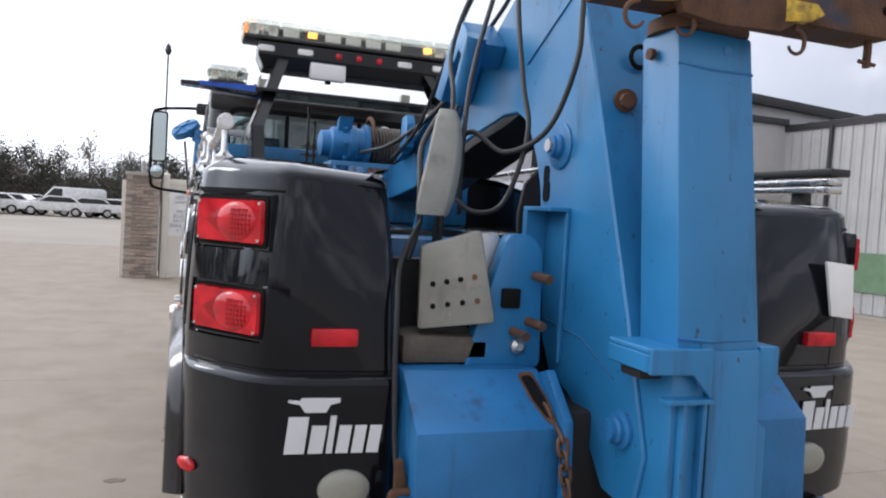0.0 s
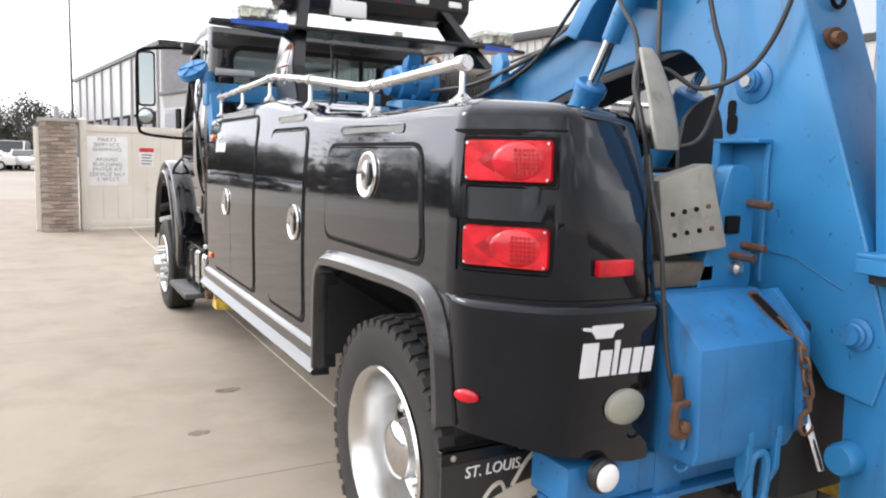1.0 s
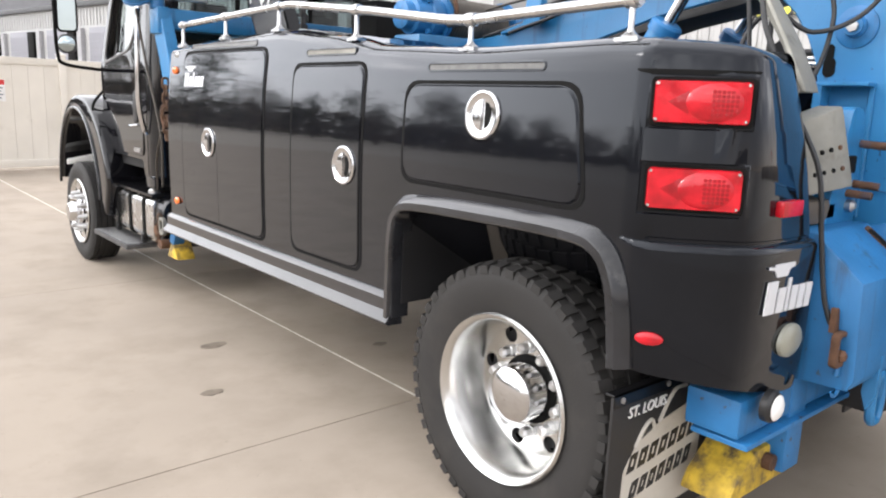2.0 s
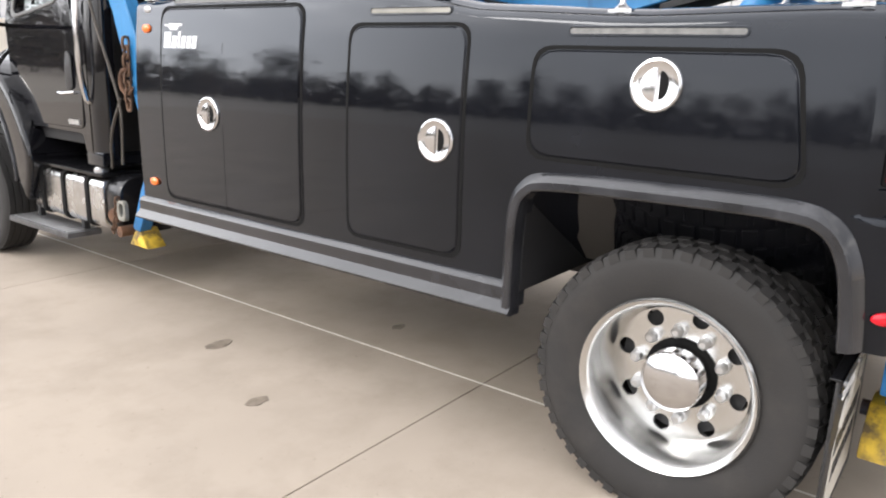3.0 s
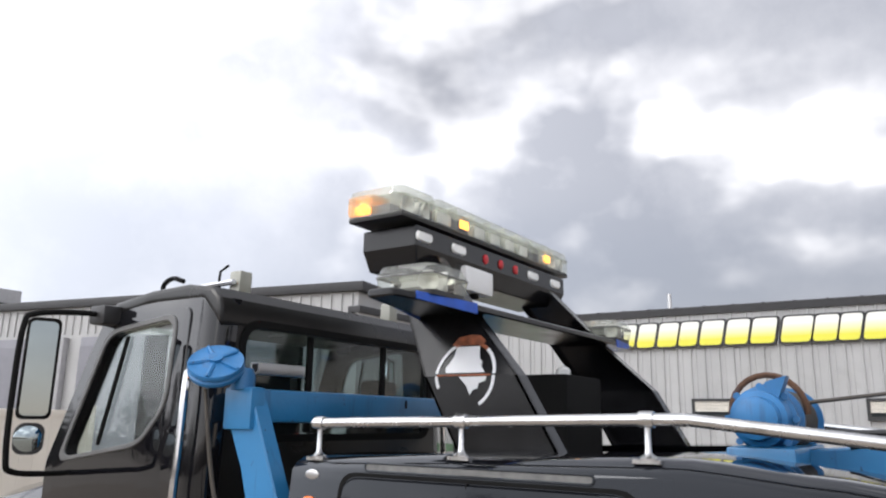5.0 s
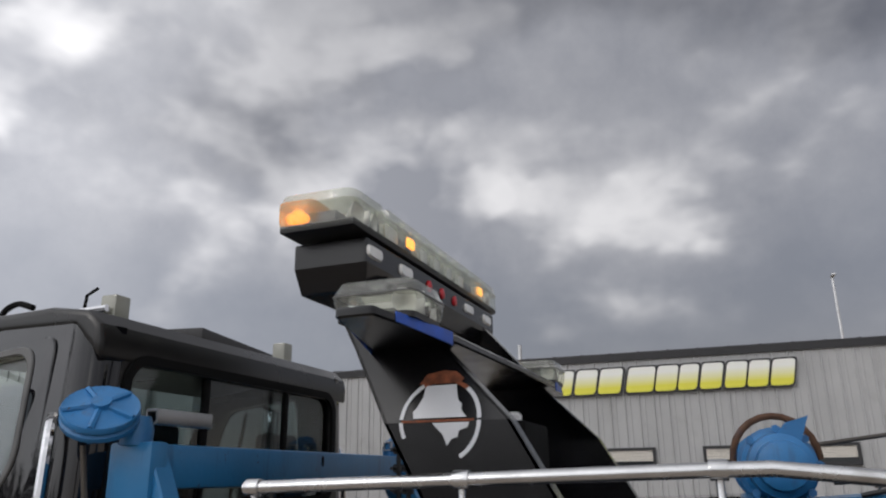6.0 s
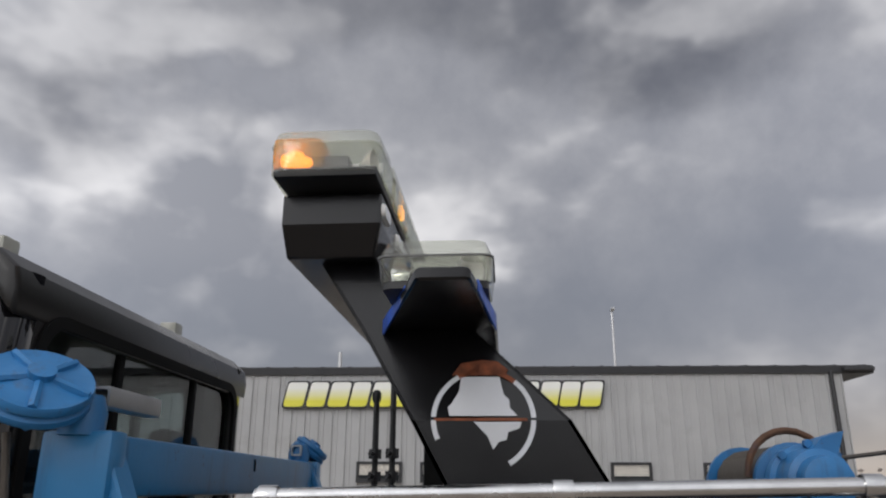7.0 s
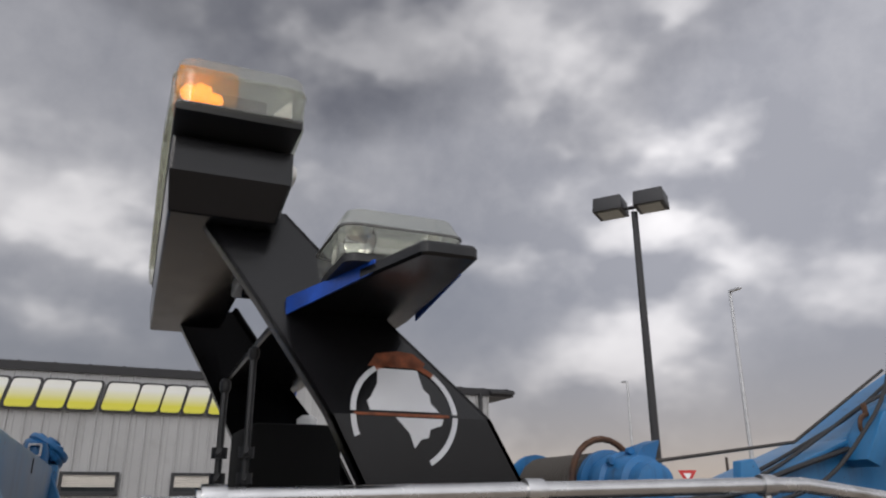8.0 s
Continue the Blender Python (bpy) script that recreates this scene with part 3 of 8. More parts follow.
def side_body(bm):
    line = outline()
    cols = []
    for i, (x, y) in enumerate(line):
        p, q = Vector(line[max(i - 1, 0)]), Vector(line[min(i + 1, len(line) - 1)])
        t = (q - p).normalized()
        nrm = Vector((t.y, -t.x))
        rear = tail_share(y)
        swell = rear * (1 - max(0.0, min(1.0, (x + 0.685) / 0.025)))
        zb = arch_z(y)
        if zb is None:
            zb = 0.74 if y > 3.8 else 0.70 + 0.09 * max(0, min(1, (-x - 0.75) / 0.45))
        zt = lerp_table(TOP, y) - 0.014 * max(0, min(1, (x + 1.0) / 0.35)) * rear
        lip, wide = 0.062 - 0.012 * rear, 0.115 - 0.005 * rear
        wide *= 1 - 0.55 * max(0, min(1, (x + 0.74) / 0.085))
        zs = [zb] + [max(zb + 0.001 * k, z) for k, z in enumerate((0.74, 0.80, 0.86, 0.92, 1.0, 1.08, 1.165, 1.174, 1.182, 1.187, 1.1895, 1.1985, 1.202))]
        for c in sorted(LAMPS):
            zs += [c - 0.0775, c - 0.0735, c - 0.025, c + 0.025, c + 0.0735, c + 0.0775]
        col = []
        for z in zs:
            w = side_out(z, swell if z < 1.195 else rear)
            g = Vector((x, y)) + nrm * w
            u = (Vector((x, y)) - LC.xy).dot(LT.xy)
            if abs(u) < 0.1495 and x < -0.9 and any(abs(z - c) < 0.074 for c in LAMPS):
                g = LC.xy + LT.xy * u - LN.xy * 0.007
            col.append(bm.verts.new((g.x + bulge(z) * (1 - rear), g.y, z)))
        w0, zr = side_out(zt - lip, rear), zt - lip
        for k in range(0, 9):
            f = math.pi / 2 * k / 8
            w, z = w0 - wide * (1 - math.cos(f)), zr + lip * math.sin(f)
            if z <= zs[-1] + 0.002:
                z = zs[-1] + 0.002 + 0.001 * k
            g = Vector((x, y)) + nrm * w
            col.append(bm.verts.new((g.x + bulge(z) * (1 - rear), g.y, z)))
        cols.append(col)
    for p, q in zip(cols, cols[1:]):
        for j in range(len(p) - 1):
            bm.faces.new((p[j], p[j + 1], q[j + 1], q[j]))
    # inner wall, then the top and the underside, closed across
    side = [c for c, (x, y) in zip(cols, line) if x < -1.2 and y > 2.80]
    tail = [c for c, (x, y) in zip(cols, line) if not (x < -1.2 and y > 2.80)]
    inner = []
    for c in reversed([c for c, (x, y) in zip(cols, line) if x < -1.2 and y > 2.80]):
        y, zt = c[-1].co.y, c[-1].co.z
        inner.append((bm.verts.new((INX + 0.05, y, zt)), bm.verts.new((INX, y, zt - 0.04)), bm.verts.new((INX, y, 0.75))))
    for (p, q) in zip(inner, inner[1:]):
        bm.faces.new((p[0], q[0], q[1], p[1]))
        bm.faces.new((p[1], q[1], q[2], p[2]))
    back = list(reversed(side))
    for c, e, p, q in zip(back, back[1:], inner, inner[1:]):
        bm.faces.new((c[-1], e[-1], q[0], p[0]))
        bm.faces.new((c[0], e[0], q[2], p[2]))
    rim = [back[0]] + tail
    bm.faces.new([c[-1] for c in rim] + [inner[0][0]])
    bm.faces.new([c[0] for c in rim] + [inner[0][2]])
    end = tail[-1]
    bm.faces.new([v for v in end] + [inner[0][0], inner[0][1], inner[0][2]])
    bm.faces.new(side[0] + [v for v in inner[-1]])
    bmesh.ops.remove_doubles(bm, verts=bm.verts, dist=0.0003)
    # the tail leans forward towards its top inner corner
    for v in bm.verts:
        if v.co.y < 2.78 and v.co.z > 1.20 and v.co.x > -1.0:
            k = min(1.0, (v.co.x + 1.0) / 0.345)
            v.co.y += 0.165 * (v.co.z - 1.20) * k ** 1.25


def far_body(bm):
    side_body(bm)
    for v in bm.verts:
        v.co.x += max(0.0, (v.co.x + 1.0) / 0.345) * 0.10
    mirrored(bm, MID)


bodies = [part("side_body", quick(f), M["paint"], truck, "glossy black moulded body side with chrome latches") for f in (side_body, far_body)]
SX = -1.22


def door_part(name, y0, y1, z0, z1, r, slant=0.0):
    def edge(k):
        return roundpoly([(y0 + k, z0 + k), (y1 - k, z0 + k), (y1 - k, z1 - k), (y0 + slant + k, z1 - k)], r)

    def level(bm):
        z = z0 + 0.08
        while z < z1 - 0.03:
            bmesh.ops.bisect_plane(bm, geom=bm.verts[:] + bm.edges[:] + bm.faces[:], plane_co=(0, 0, z), plane_no=(0, 0, 1))
            z += 0.08

    def seal(bm):
        holed(bm, edge(-0.0045), [edge(0.009)], "x", SX + 0.004, SX - 0.0020)
        level(bm)
        curved(bm)

    def panel(bm):
        prism(bm, edge(0.0080), "x", SX + 0.006, SX - 0.0085, edge(0.0175))
        level(bm)
        curved(bm)
    p = both(name, panel, M["paint"], label="glossy black locker door")
    both("door_seal", seal, M["black"], parent=p)
    return p


d1 = door_part("locker_door", 5.065, 6.185, 0.785, 1.812, 0.075)
d2 = door_part("locker_door", 4.143, 4.775, 0.80, 1.722, 0.07)
d3 = door_part("locker_door", 2.90, 3.855, 1.247, 1.642, 0.08, 0.065)
both("door_gap", lambda bm: (holed(bm, [(5.641, 0.79), (5.641, 1.0), (5.641, 1.2), (5.641, 1.4), (5.641, 1.6), (5.641, 1.805), (5.645, 1.805), (5.645, 1.6), (5.645, 1.4), (5.645, 1.2), (5.645, 1.0), (5.645, 0.79)], [], "x", SX - 0.003, SX - 0.0089), curved(bm)), M["black"], parent=d1)


def latch(y, z, parent):
    def dish(bm):
        lathe(bm, [(0.086, 0.0), (0.088, 0.007), (0.085, 0.012), (0.079, 0.013), (0.073, 0.009), (0.062, 0.005), (0.03, 0.0032), (0.0, 0.003)], (SX - 0.007, y, z), (-1, 0, 0), 40)
        curved(bm)
    both("door_latch", dish, M["chrome"], parent=parent, label="round polished chrome paddle latch")
    half = [(y - 0.006 + 0.056 * math.cos(radians(a)), z + 0.056 * math.sin(radians(a))) for a in range(-84, 85, 12)]
    both("latch_paddle", lambda bm: (prism(bm, half, "x", SX - 0.009, SX - 0.018), bevel(bm, 0.003), curved(bm)), M["chrome"], parent=parent)
    slot_d = [(y - 0.012 - 0.030 * math.sin(radians(a)), z - 0.046 * math.cos(radians(a))) for a in range(0, 181, 15)]
    both("latch_slot", lambda bm: (prism(bm, slot_d, "x", SX - 0.008, SX - 0.0125), curved(bm)), M["black"], parent=parent)


latch(5.757, 1.275, d1)
latch(4.271, 1.271, d2)
latch(3.386, 1.526, d3)


def slot(y0, y1, z, gasket):
    cy, w = (y0 + y1) / 2, y1 - y0

    def rim(bm):
        holed(bm, rrect(cy, z, w, 0.036, 0.017), [rrect(cy, z, w - 0.016, 0.020, 0.0095)], "x", SX + 0.02, SX - 0.004)
        bevel(bm, 0.002, 1)
        curved(bm)

    def dark(bm):
        prism(bm, rrect(cy, z, w - 0.012, 0.024, 0.011), "x", SX + 0.016, SX - 0.0005)
        curved(bm)
    r = both("vent_slot", rim, M["paint"])
    both("slot_gasket", dark, M[gasket], parent=r)


slot(5.20, 6.08, 1.838, "smoke")
slot(4.24, 4.67, 1.772, "pad")
slot(3.12, 3.73, 1.695, "smoke")

# lower trim rail
TRIM = [(-1.19, 0.628), (-1.262, 0.630), (-1.276, 0.638), (-1.278, 0.646), (-1.250, 0.676), (-1.244, 0.684), (-1.243, 0.735), (-1.236, 0.745), (-1.218, 0.757), (-1.19, 0.757)]
both("lower_trim", lambda bm: prism(bm, TRIM, "y", 3.865, 6.44), M["trim"], label="scuffed dark trim rail along the sill")


def flare(bm):
    base = [(3.872, 0.66, 0), (3.868, 0.85, 0), (3.86, 1.03, 0), (3.828, 1.108, 0), (3.73, 1.142, 0), (3.3, 1.155, 0), (2.95, 1.155, 0), (2.835, 1.128, 0), (2.78, 1.045, 0), (2.755, 0.92, 0), (2.742, 0.79, 0)]
    P = smooth_line(base, 5)
    prof = [(-0.008, -1.16), (-0.008, -1.248), (-0.002, -1.262), (0.004, -1.266), (0.028, -1.264), (0.036, -1.258), (0.052, -1.236), (0.060, -1.226), (0.060, -1.214), (0.03, -1.17)]
    rings = []
    for i, p in enumerate(P):
        d = (P[min(i + 1, len(P) - 1)] - P[max(i - 1, 0)]).normalized()
        out = Vector((-d.y, d.x, 0))
        if out.dot(Vector((3.3, 0.5, 0)) - p) > 0:
            out = -out
        rings.append([bm.verts.new((x, (p + out * k).x, (p + out * k).y)) for k, x in prof])
    n = len(prof)
    for a, b in zip(rings, rings[1:]):
        for j in range(n):
            bm.faces.new((a[j], a[(j + 1) % n], b[(j + 1) % n], b[j]))
    bm.faces.new(rings[0]), bm.faces.new(rings[-1])


both("wheel_arch_flare", flare, M["trim"], label="dark scuffed wheel arch flare")


def liner(bm):
    prism(bm, [(3.86, 0.72), (3.85, 1.09), (3.8, 1.135), (2.8, 1.135), (2.76, 1.09), (2.75, 0.8), (2.73, 0.8), (2.73, 1.16), (3.88, 1.16), (3.88, 0.72)], "x", -1.20, -0.30)


both("wheel_well", liner, M["frame_black"])


# corner lights: a dark pocket, a red lens with a domed half, an LED cross
def tail(z):
    def at(u, v, w):
        return LC + LT * u + LN * w + Vector((0, 0, z + v))

    def plate(bm, pts, w0, w1, top=None):
        lo = [bm.verts.new(at(u, v, w0)) for u, v in pts]
        hi = [bm.verts.new(at(u, v, w1)) for u, v in (top or pts)]
        bm.faces.new(lo), bm.faces.new(hi)
        for i in range(len(pts)):
            j = (i + 1) % len(pts)
            bm.faces.new((lo[i], lo[j], hi[j], hi[i]))
    pocket = both("tail_light", lambda bm: plate(bm, rrect(0.002, 0, 0.282, 0.138, 0.012), -0.03, -0.003), M["black"], label="rectangular red tail light in a dark pocket")
    both("lens", lambda bm: (plate(bm, rrect(0.002, 0, 0.270, 0.126, 0.010), -0.02, 0.010, rrect(0.002, 0, 0.258, 0.114, 0.014))), M["redlens"], parent=pocket)

    BU, BR, BZ = 0.034, 0.078, 0.054

    def swell(u, v):
        q = ((u - BU) / BR) ** 2 + (v / BZ) ** 2
        return 0.0095 + 0.013 * math.sqrt(max(0.0, 1 - q))

    def dome(bm):
        rings = []
        for k in (1.0, 0.93, 0.8, 0.6, 0.35, 0.02):
            rings.append([bm.verts.new(at(BU + BR * k * math.cos(a), BZ * k * math.sin(a), swell(BU + BR * k, 0))) for a in [2 * math.pi * i / 28 for i in range(28)]])
        for p, q in zip(rings, rings[1:]):
            for i in range(28):
                bm.faces.new((p[i], p[(i + 1) % 28], q[(i + 1) % 28], q[i]))
        bm.faces.new(rings[-1])
    both("reflector_bowl", dome, M["redlens"], parent=pocket)
    both("lens_wedge", lambda bm: plate(bm, [(-0.095, 0.0), (-0.034, 0.040), (-0.022, 0.0), (-0.034, -0.040)], 0.009, 0.0105, [(-0.090, 0.0), (-0.036, 0.030), (-0.026, 0.0), (-0.036, -0.030)]), M["reddark"], parent=pocket)
    for row in range(6):
        for k in range(6):
            u, v = 0.030 + 0.0125 * k, 0.030 - 0.0125 * row
            if ((u - BU) / BR) ** 2 + (v / BZ) ** 2 > 0.86:
                continue
            both("lens_rib", lambda bm, u=u, v=v: plate(bm, rrect(u, v, 0.0095, 0.0095, 0.002, 1), swell(u, v) - 0.003, swell(u, v) + 0.0022), M["reddark"], parent=pocket)

    for u, v in ((0.122, 0.05), (-0.122, -0.05), (0.122, -0.05), (-0.122, 0.05)):
        both("screw", lambda bm, u=u, v=v: lathe(bm, [(0.006, 0), (0.004, 0.004)], at(u, v, 0.008), LN, 8), M["alloy"], parent=pocket)


tail(1.592)
tail(1.345)


def brow_shade(bm):
    """Black strip, proud of the moulding, painting the shadow over the upper corner light."""
    line = [p for p in outline() if p[1] > 2.45 and p[0] < -0.9 and -0.20 < (Vector(p) - LC.xy).dot(LT.xy) < 0.175]
    rows = []
    for i, p in enumerate(line):
        a, b = Vector(line[max(i - 1, 0)]), Vector(line[min(i + 1, len(line) - 1)])
        t = (b - a).normalized()
        k = i / (len(line) - 1)
        thick = 0.020 * math.sin(math.pi * min(1.0, k * 1.25 + 0.04)) ** 0.7 if k < 0.77 else 0.006
        rear = tail_share(p[1])
        row = []
        for z, lift in ((1.683 - thick, 0.0025), (1.683, 0.0025), (1.683, -0.01), (1.683 - thick, -0.01)):
            g = Vector(p) + Vector((t.y, -t.x)) * (side_out(z, rear) + lift)
            row.append(bm.verts.new((g.x + bulge(z) * (1 - rear), g.y, z)))
        rows.append(row)
    for a, b in zip(rows, rows[1:]):
        for j in range(4):
            bm.faces.new((a[j], a[(j + 1) % 4], b[(j + 1) % 4], b[j]))
    bm.faces.new(rows[0]), bm.faces.new(rows[-1])


both("lamp_brow", brow_shade, M["black"], parent=bodies)
both("side_marker", lambda bm: (box(bm, (-0.905, 2.425, 1.270), (-0.778, 2.452, 1.318)), bevel(bm, 0.006)), M["redlens"], parent=bodies, label="small red rear marker light")


def oval(bm, c, rx, rz, d, nrm):
    nrm = Vector(nrm).normalized()
    s = Vector((0, 0, 1)).cross(nrm).normalized()
    rings = []
    for k, w in ((1.0, 0), (0.97, d * 0.5), (0.75, d * 0.85), (0.4, d)):
        rings.append([bm.verts.new(Vector(c) + s * rx * k * math.cos(a) + Vector((0, 0, rz * k * math.sin(a))) + nrm * w) for a in [2 * math.pi * i / 28 for i in range(28)]])
    for a, b in zip(rings, rings[1:]):
        for j in range(28):
            bm.faces.new((a[j], a[(j + 1) % 28], b[(j + 1) % 28], b[j]))
    bm.faces.new(rings[0]), bm.faces.new(rings[-1])


both("corner_marker", lambda bm: oval(bm, (-1.202, 2.642, 0.90), 0.042, 0.020, 0.014, (-0.86, -0.5, 0)), M["redlens"], parent=bodies, label="oval red side marker")
both("work_lamp", lambda bm: oval(bm, (-0.80, 2.413, 0.885), 0.072, 0.054, 0.024, (0, -1, 0)), M["frost"], parent=bodies, label="clouded oval work lamp")
both("amber_marker", lambda bm: oval(bm, (SX + bulge(1.70), 6.323, 1.70), 0.036, 0.024, 0.018, (-1, 0, 0)), M["amber"], parent=bodies, label="small amber clearance marker")
both("amber_marker", lambda bm: oval(bm, (SX, 6.300, 0.858), 0.036, 0.024, 0.018, (-1, 0, 0)), M["amber"], parent=bodies, label="small amber clearance marker")
both("body_plug", lambda bm: oval(bm, (SX + bulge(1.80), 6.325, 1.80), 0.034, 0.018, 0.006, (-1, 0, 0)), M["dull"], parent=bodies)


# maker's badge: plain blocks and an anvil shape in silver
def badge(o, du, dv, parent):
    o, du, dv = Vector(o), Vector(du), Vector(dv)
    nrm = du.cross(dv).normalized() * 0.004

    def poly(name, pts):
        bm = bmesh.new()
        lo = [bm.verts.new(o + du * u + dv * v) for u, v in pts]
        hi = [bm.verts.new(o + du * u + dv * v + nrm) for u, v in pts]
        bm.faces.new(lo), bm.faces.new(hi)
        for i in range(len(pts)):
            j = (i + 1) % len(pts)
            bm.faces.new((lo[i], lo[j], hi[j], hi[i]))
        part(name, bm, M["decal"], parent)
    poly("badge_emblem", [(0.02, 0.92), (0.14, 0.88), (0.20, 0.74), (0.42, 0.74), (0.46, 0.88), (0.56, 0.92), (0.56, 1.0), (0.16, 1.0), (0.14, 0.95), (0.03, 0.97)])
    for a, b, h in ((0.0, 0.22, 0.66), (0.245, 0.41, 0.5), (0.435, 0.51, 0.68), (0.535, 0.675, 0.5), (0.70, 0.835, 0.5), (0.86, 1.0, 0.5)):
        poly("badge_block", [(a, 0), (b - 0.012, 0), (b + 0.024, h), (a + 0.036, h)])


for side in (0, 1):
    badge((-0.965 if side == 0 else 0.77, 2.4225 if side == 0 else 2.4045, 0.985), (0.255, -0.018 if side == 0 else 0.018, 0), (0, 0, 0.15), bodies[side])
badge((SX + 0.010, 6.148, 1.60), (0, -0.29, 0), (0.011, 0, 0.125), d1[0])
bm = bmesh.new()
prism(bm, [(0.86, 1.565), (0.985, 1.555), (1.0, 1.365), (0.90, 1.375)], "y", 2.442, 2.430)
bevel(bm, 0.003)
part("white_plate", bm, M["white"], bodies[1], "plain white plate on the tail")

# hand rails on the body tops
RAILX = -1.13
RAIL = [(RAILX, 6.375, 1.988), (RAILX, 5.7, 2.003), (RAILX, 5.05, 2.018), (RAILX, 4.93, 2.019), (RAILX, 4.80, 2.005), (RAILX, 4.2, 1.94), (RAILX, 3.72, 1.878), (RAILX, 3.58, 1.868), (RAILX, 3.44, 1.872), (RAILX, 2.82, 1.888)]


def rail(bm):
    rod(bm, RAIL, 0.019, 14)


rails = both("hand_rail", rail, M["alloy"], label="polished aluminium hand rail on stanchions")
for py in (6.345, 5.70, 5.05, 4.33, 3.565, 2.85):
    zr = next(a[2] + (b[2] - a[2]) * (py - a[1]) / (b[1] - a[1]) for a, b in zip(RAIL, RAIL[1:]) if b[1] <= py <= a[1])
    zt = lerp_table(TOP, py) - 0.012

    def post(bm, py=py, zr=zr, zt=zt):
        lathe(bm, [(0.030, 0), (0.030, 0.010), (0.016, 0.020), (0.010, 0.030), (0.010, zr - zt - 0.02), (0.016, zr - zt - 0.012)], (RAILX, py, zt), (0, 0, 1), 14)
        box(bm, (RAILX - 0.024, py - 0.042, zt - 0.006), (RAILX + 0.024, py + 0.042, zt + 0.006))
        lathe(bm, [(0.0245, -0.022), (0.0255, -0.018), (0.0255, 0.018), (0.0245, 0.022)], (RAILX, py, zr), (0, 1, 0), 16)
    both("stanchion", post, M["alloy"], parent=rails)


wl_bar = part("work_light_bar", quick(box, (1.09, 2.66, 1.885), (1.19, 3.42, 1.915), bev=0.006), M["plastic"], truck, "long black work light bar with two bright strips")
for z in (1.832, 1.862):
    part("light_strip", quick(prism, [(1.095, z - 0.012), (1.095, z + 0.012), (1.165, z + 0.014), (1.165, z - 0.014)], "y", 2.67, 3.40, bev=0.004), M["alloy"], wl_bar, "polished reflector strip")
for y in (2.85, 3.25):
    part("bar_foot", quick(box, (1.12, y - 0.03, 1.765), (1.17, y + 0.03, 1.835), bev=0.006), M["plastic"], wl_bar)

# ---- wheels ----
def tyre_profile(r, w, rim):
    h = w / 2
    return [(rim - 0.01, -h * 0.8), (rim + 0.02, -h * 0.88), (rim + 0.07, -h * 0.98), (r - 0.07, -h), (r - 0.03, -h * 0.96), (r - 0.012, -h * 0.86), (r - 0.008, 0), (r - 0.012, h * 0.86), (r - 0.03, h * 0.96), (r - 0.07, h), (rim + 0.07, h * 0.98), (rim + 0.02, h * 0.88), (rim - 0.01, h * 0.8)]


def tyre(bm, x, y, z, r=0.505, w=0.272, rim=0.295):
    lathe(bm, tyre_profile(r, w, rim), (x, y, z), (1, 0, 0), 64, closed=True)


def tread(bm, x, y, z, r, w, lugs=46, deep=0.016, skew=0.3):
    h = w / 2
    for i in range(lugs):
        a0 = 2 * math.pi * i / lugs
        for row, (u0, u1) in enumerate(((-0.99, -0.60), (-0.52, -0.06), (0.06, 0.52), (0.60, 0.99))):
            off = (row % 2) * math.pi / lugs
            da = 2 * math.pi / lugs * (0.30 if row in (0, 3) else 0.36)
            vs = []
            for rr, grow in ((r - 0.03 if row in (0, 3) else r - 0.014, 1.08), (r + 0.001, 0.94)):
                for u, da2 in ((u0, -da), (u1, -da), (u1, da), (u0, da)):
                    k = rr - (0.012 if abs(u) > 0.9 else 0)
                    a = a0 + off + da2 * grow
                    vs.append(bm.verts.new((x + u * h, y + k * math.cos(a), z + k * math.sin(a))))
            for f in ((0, 1, 2, 3), (4, 5, 6, 7), (0, 1, 5, 4), (1, 2, 6, 5), (2, 3, 7, 6), (3, 0, 4, 7)):
                bm.faces.new([vs[k] for k in f])


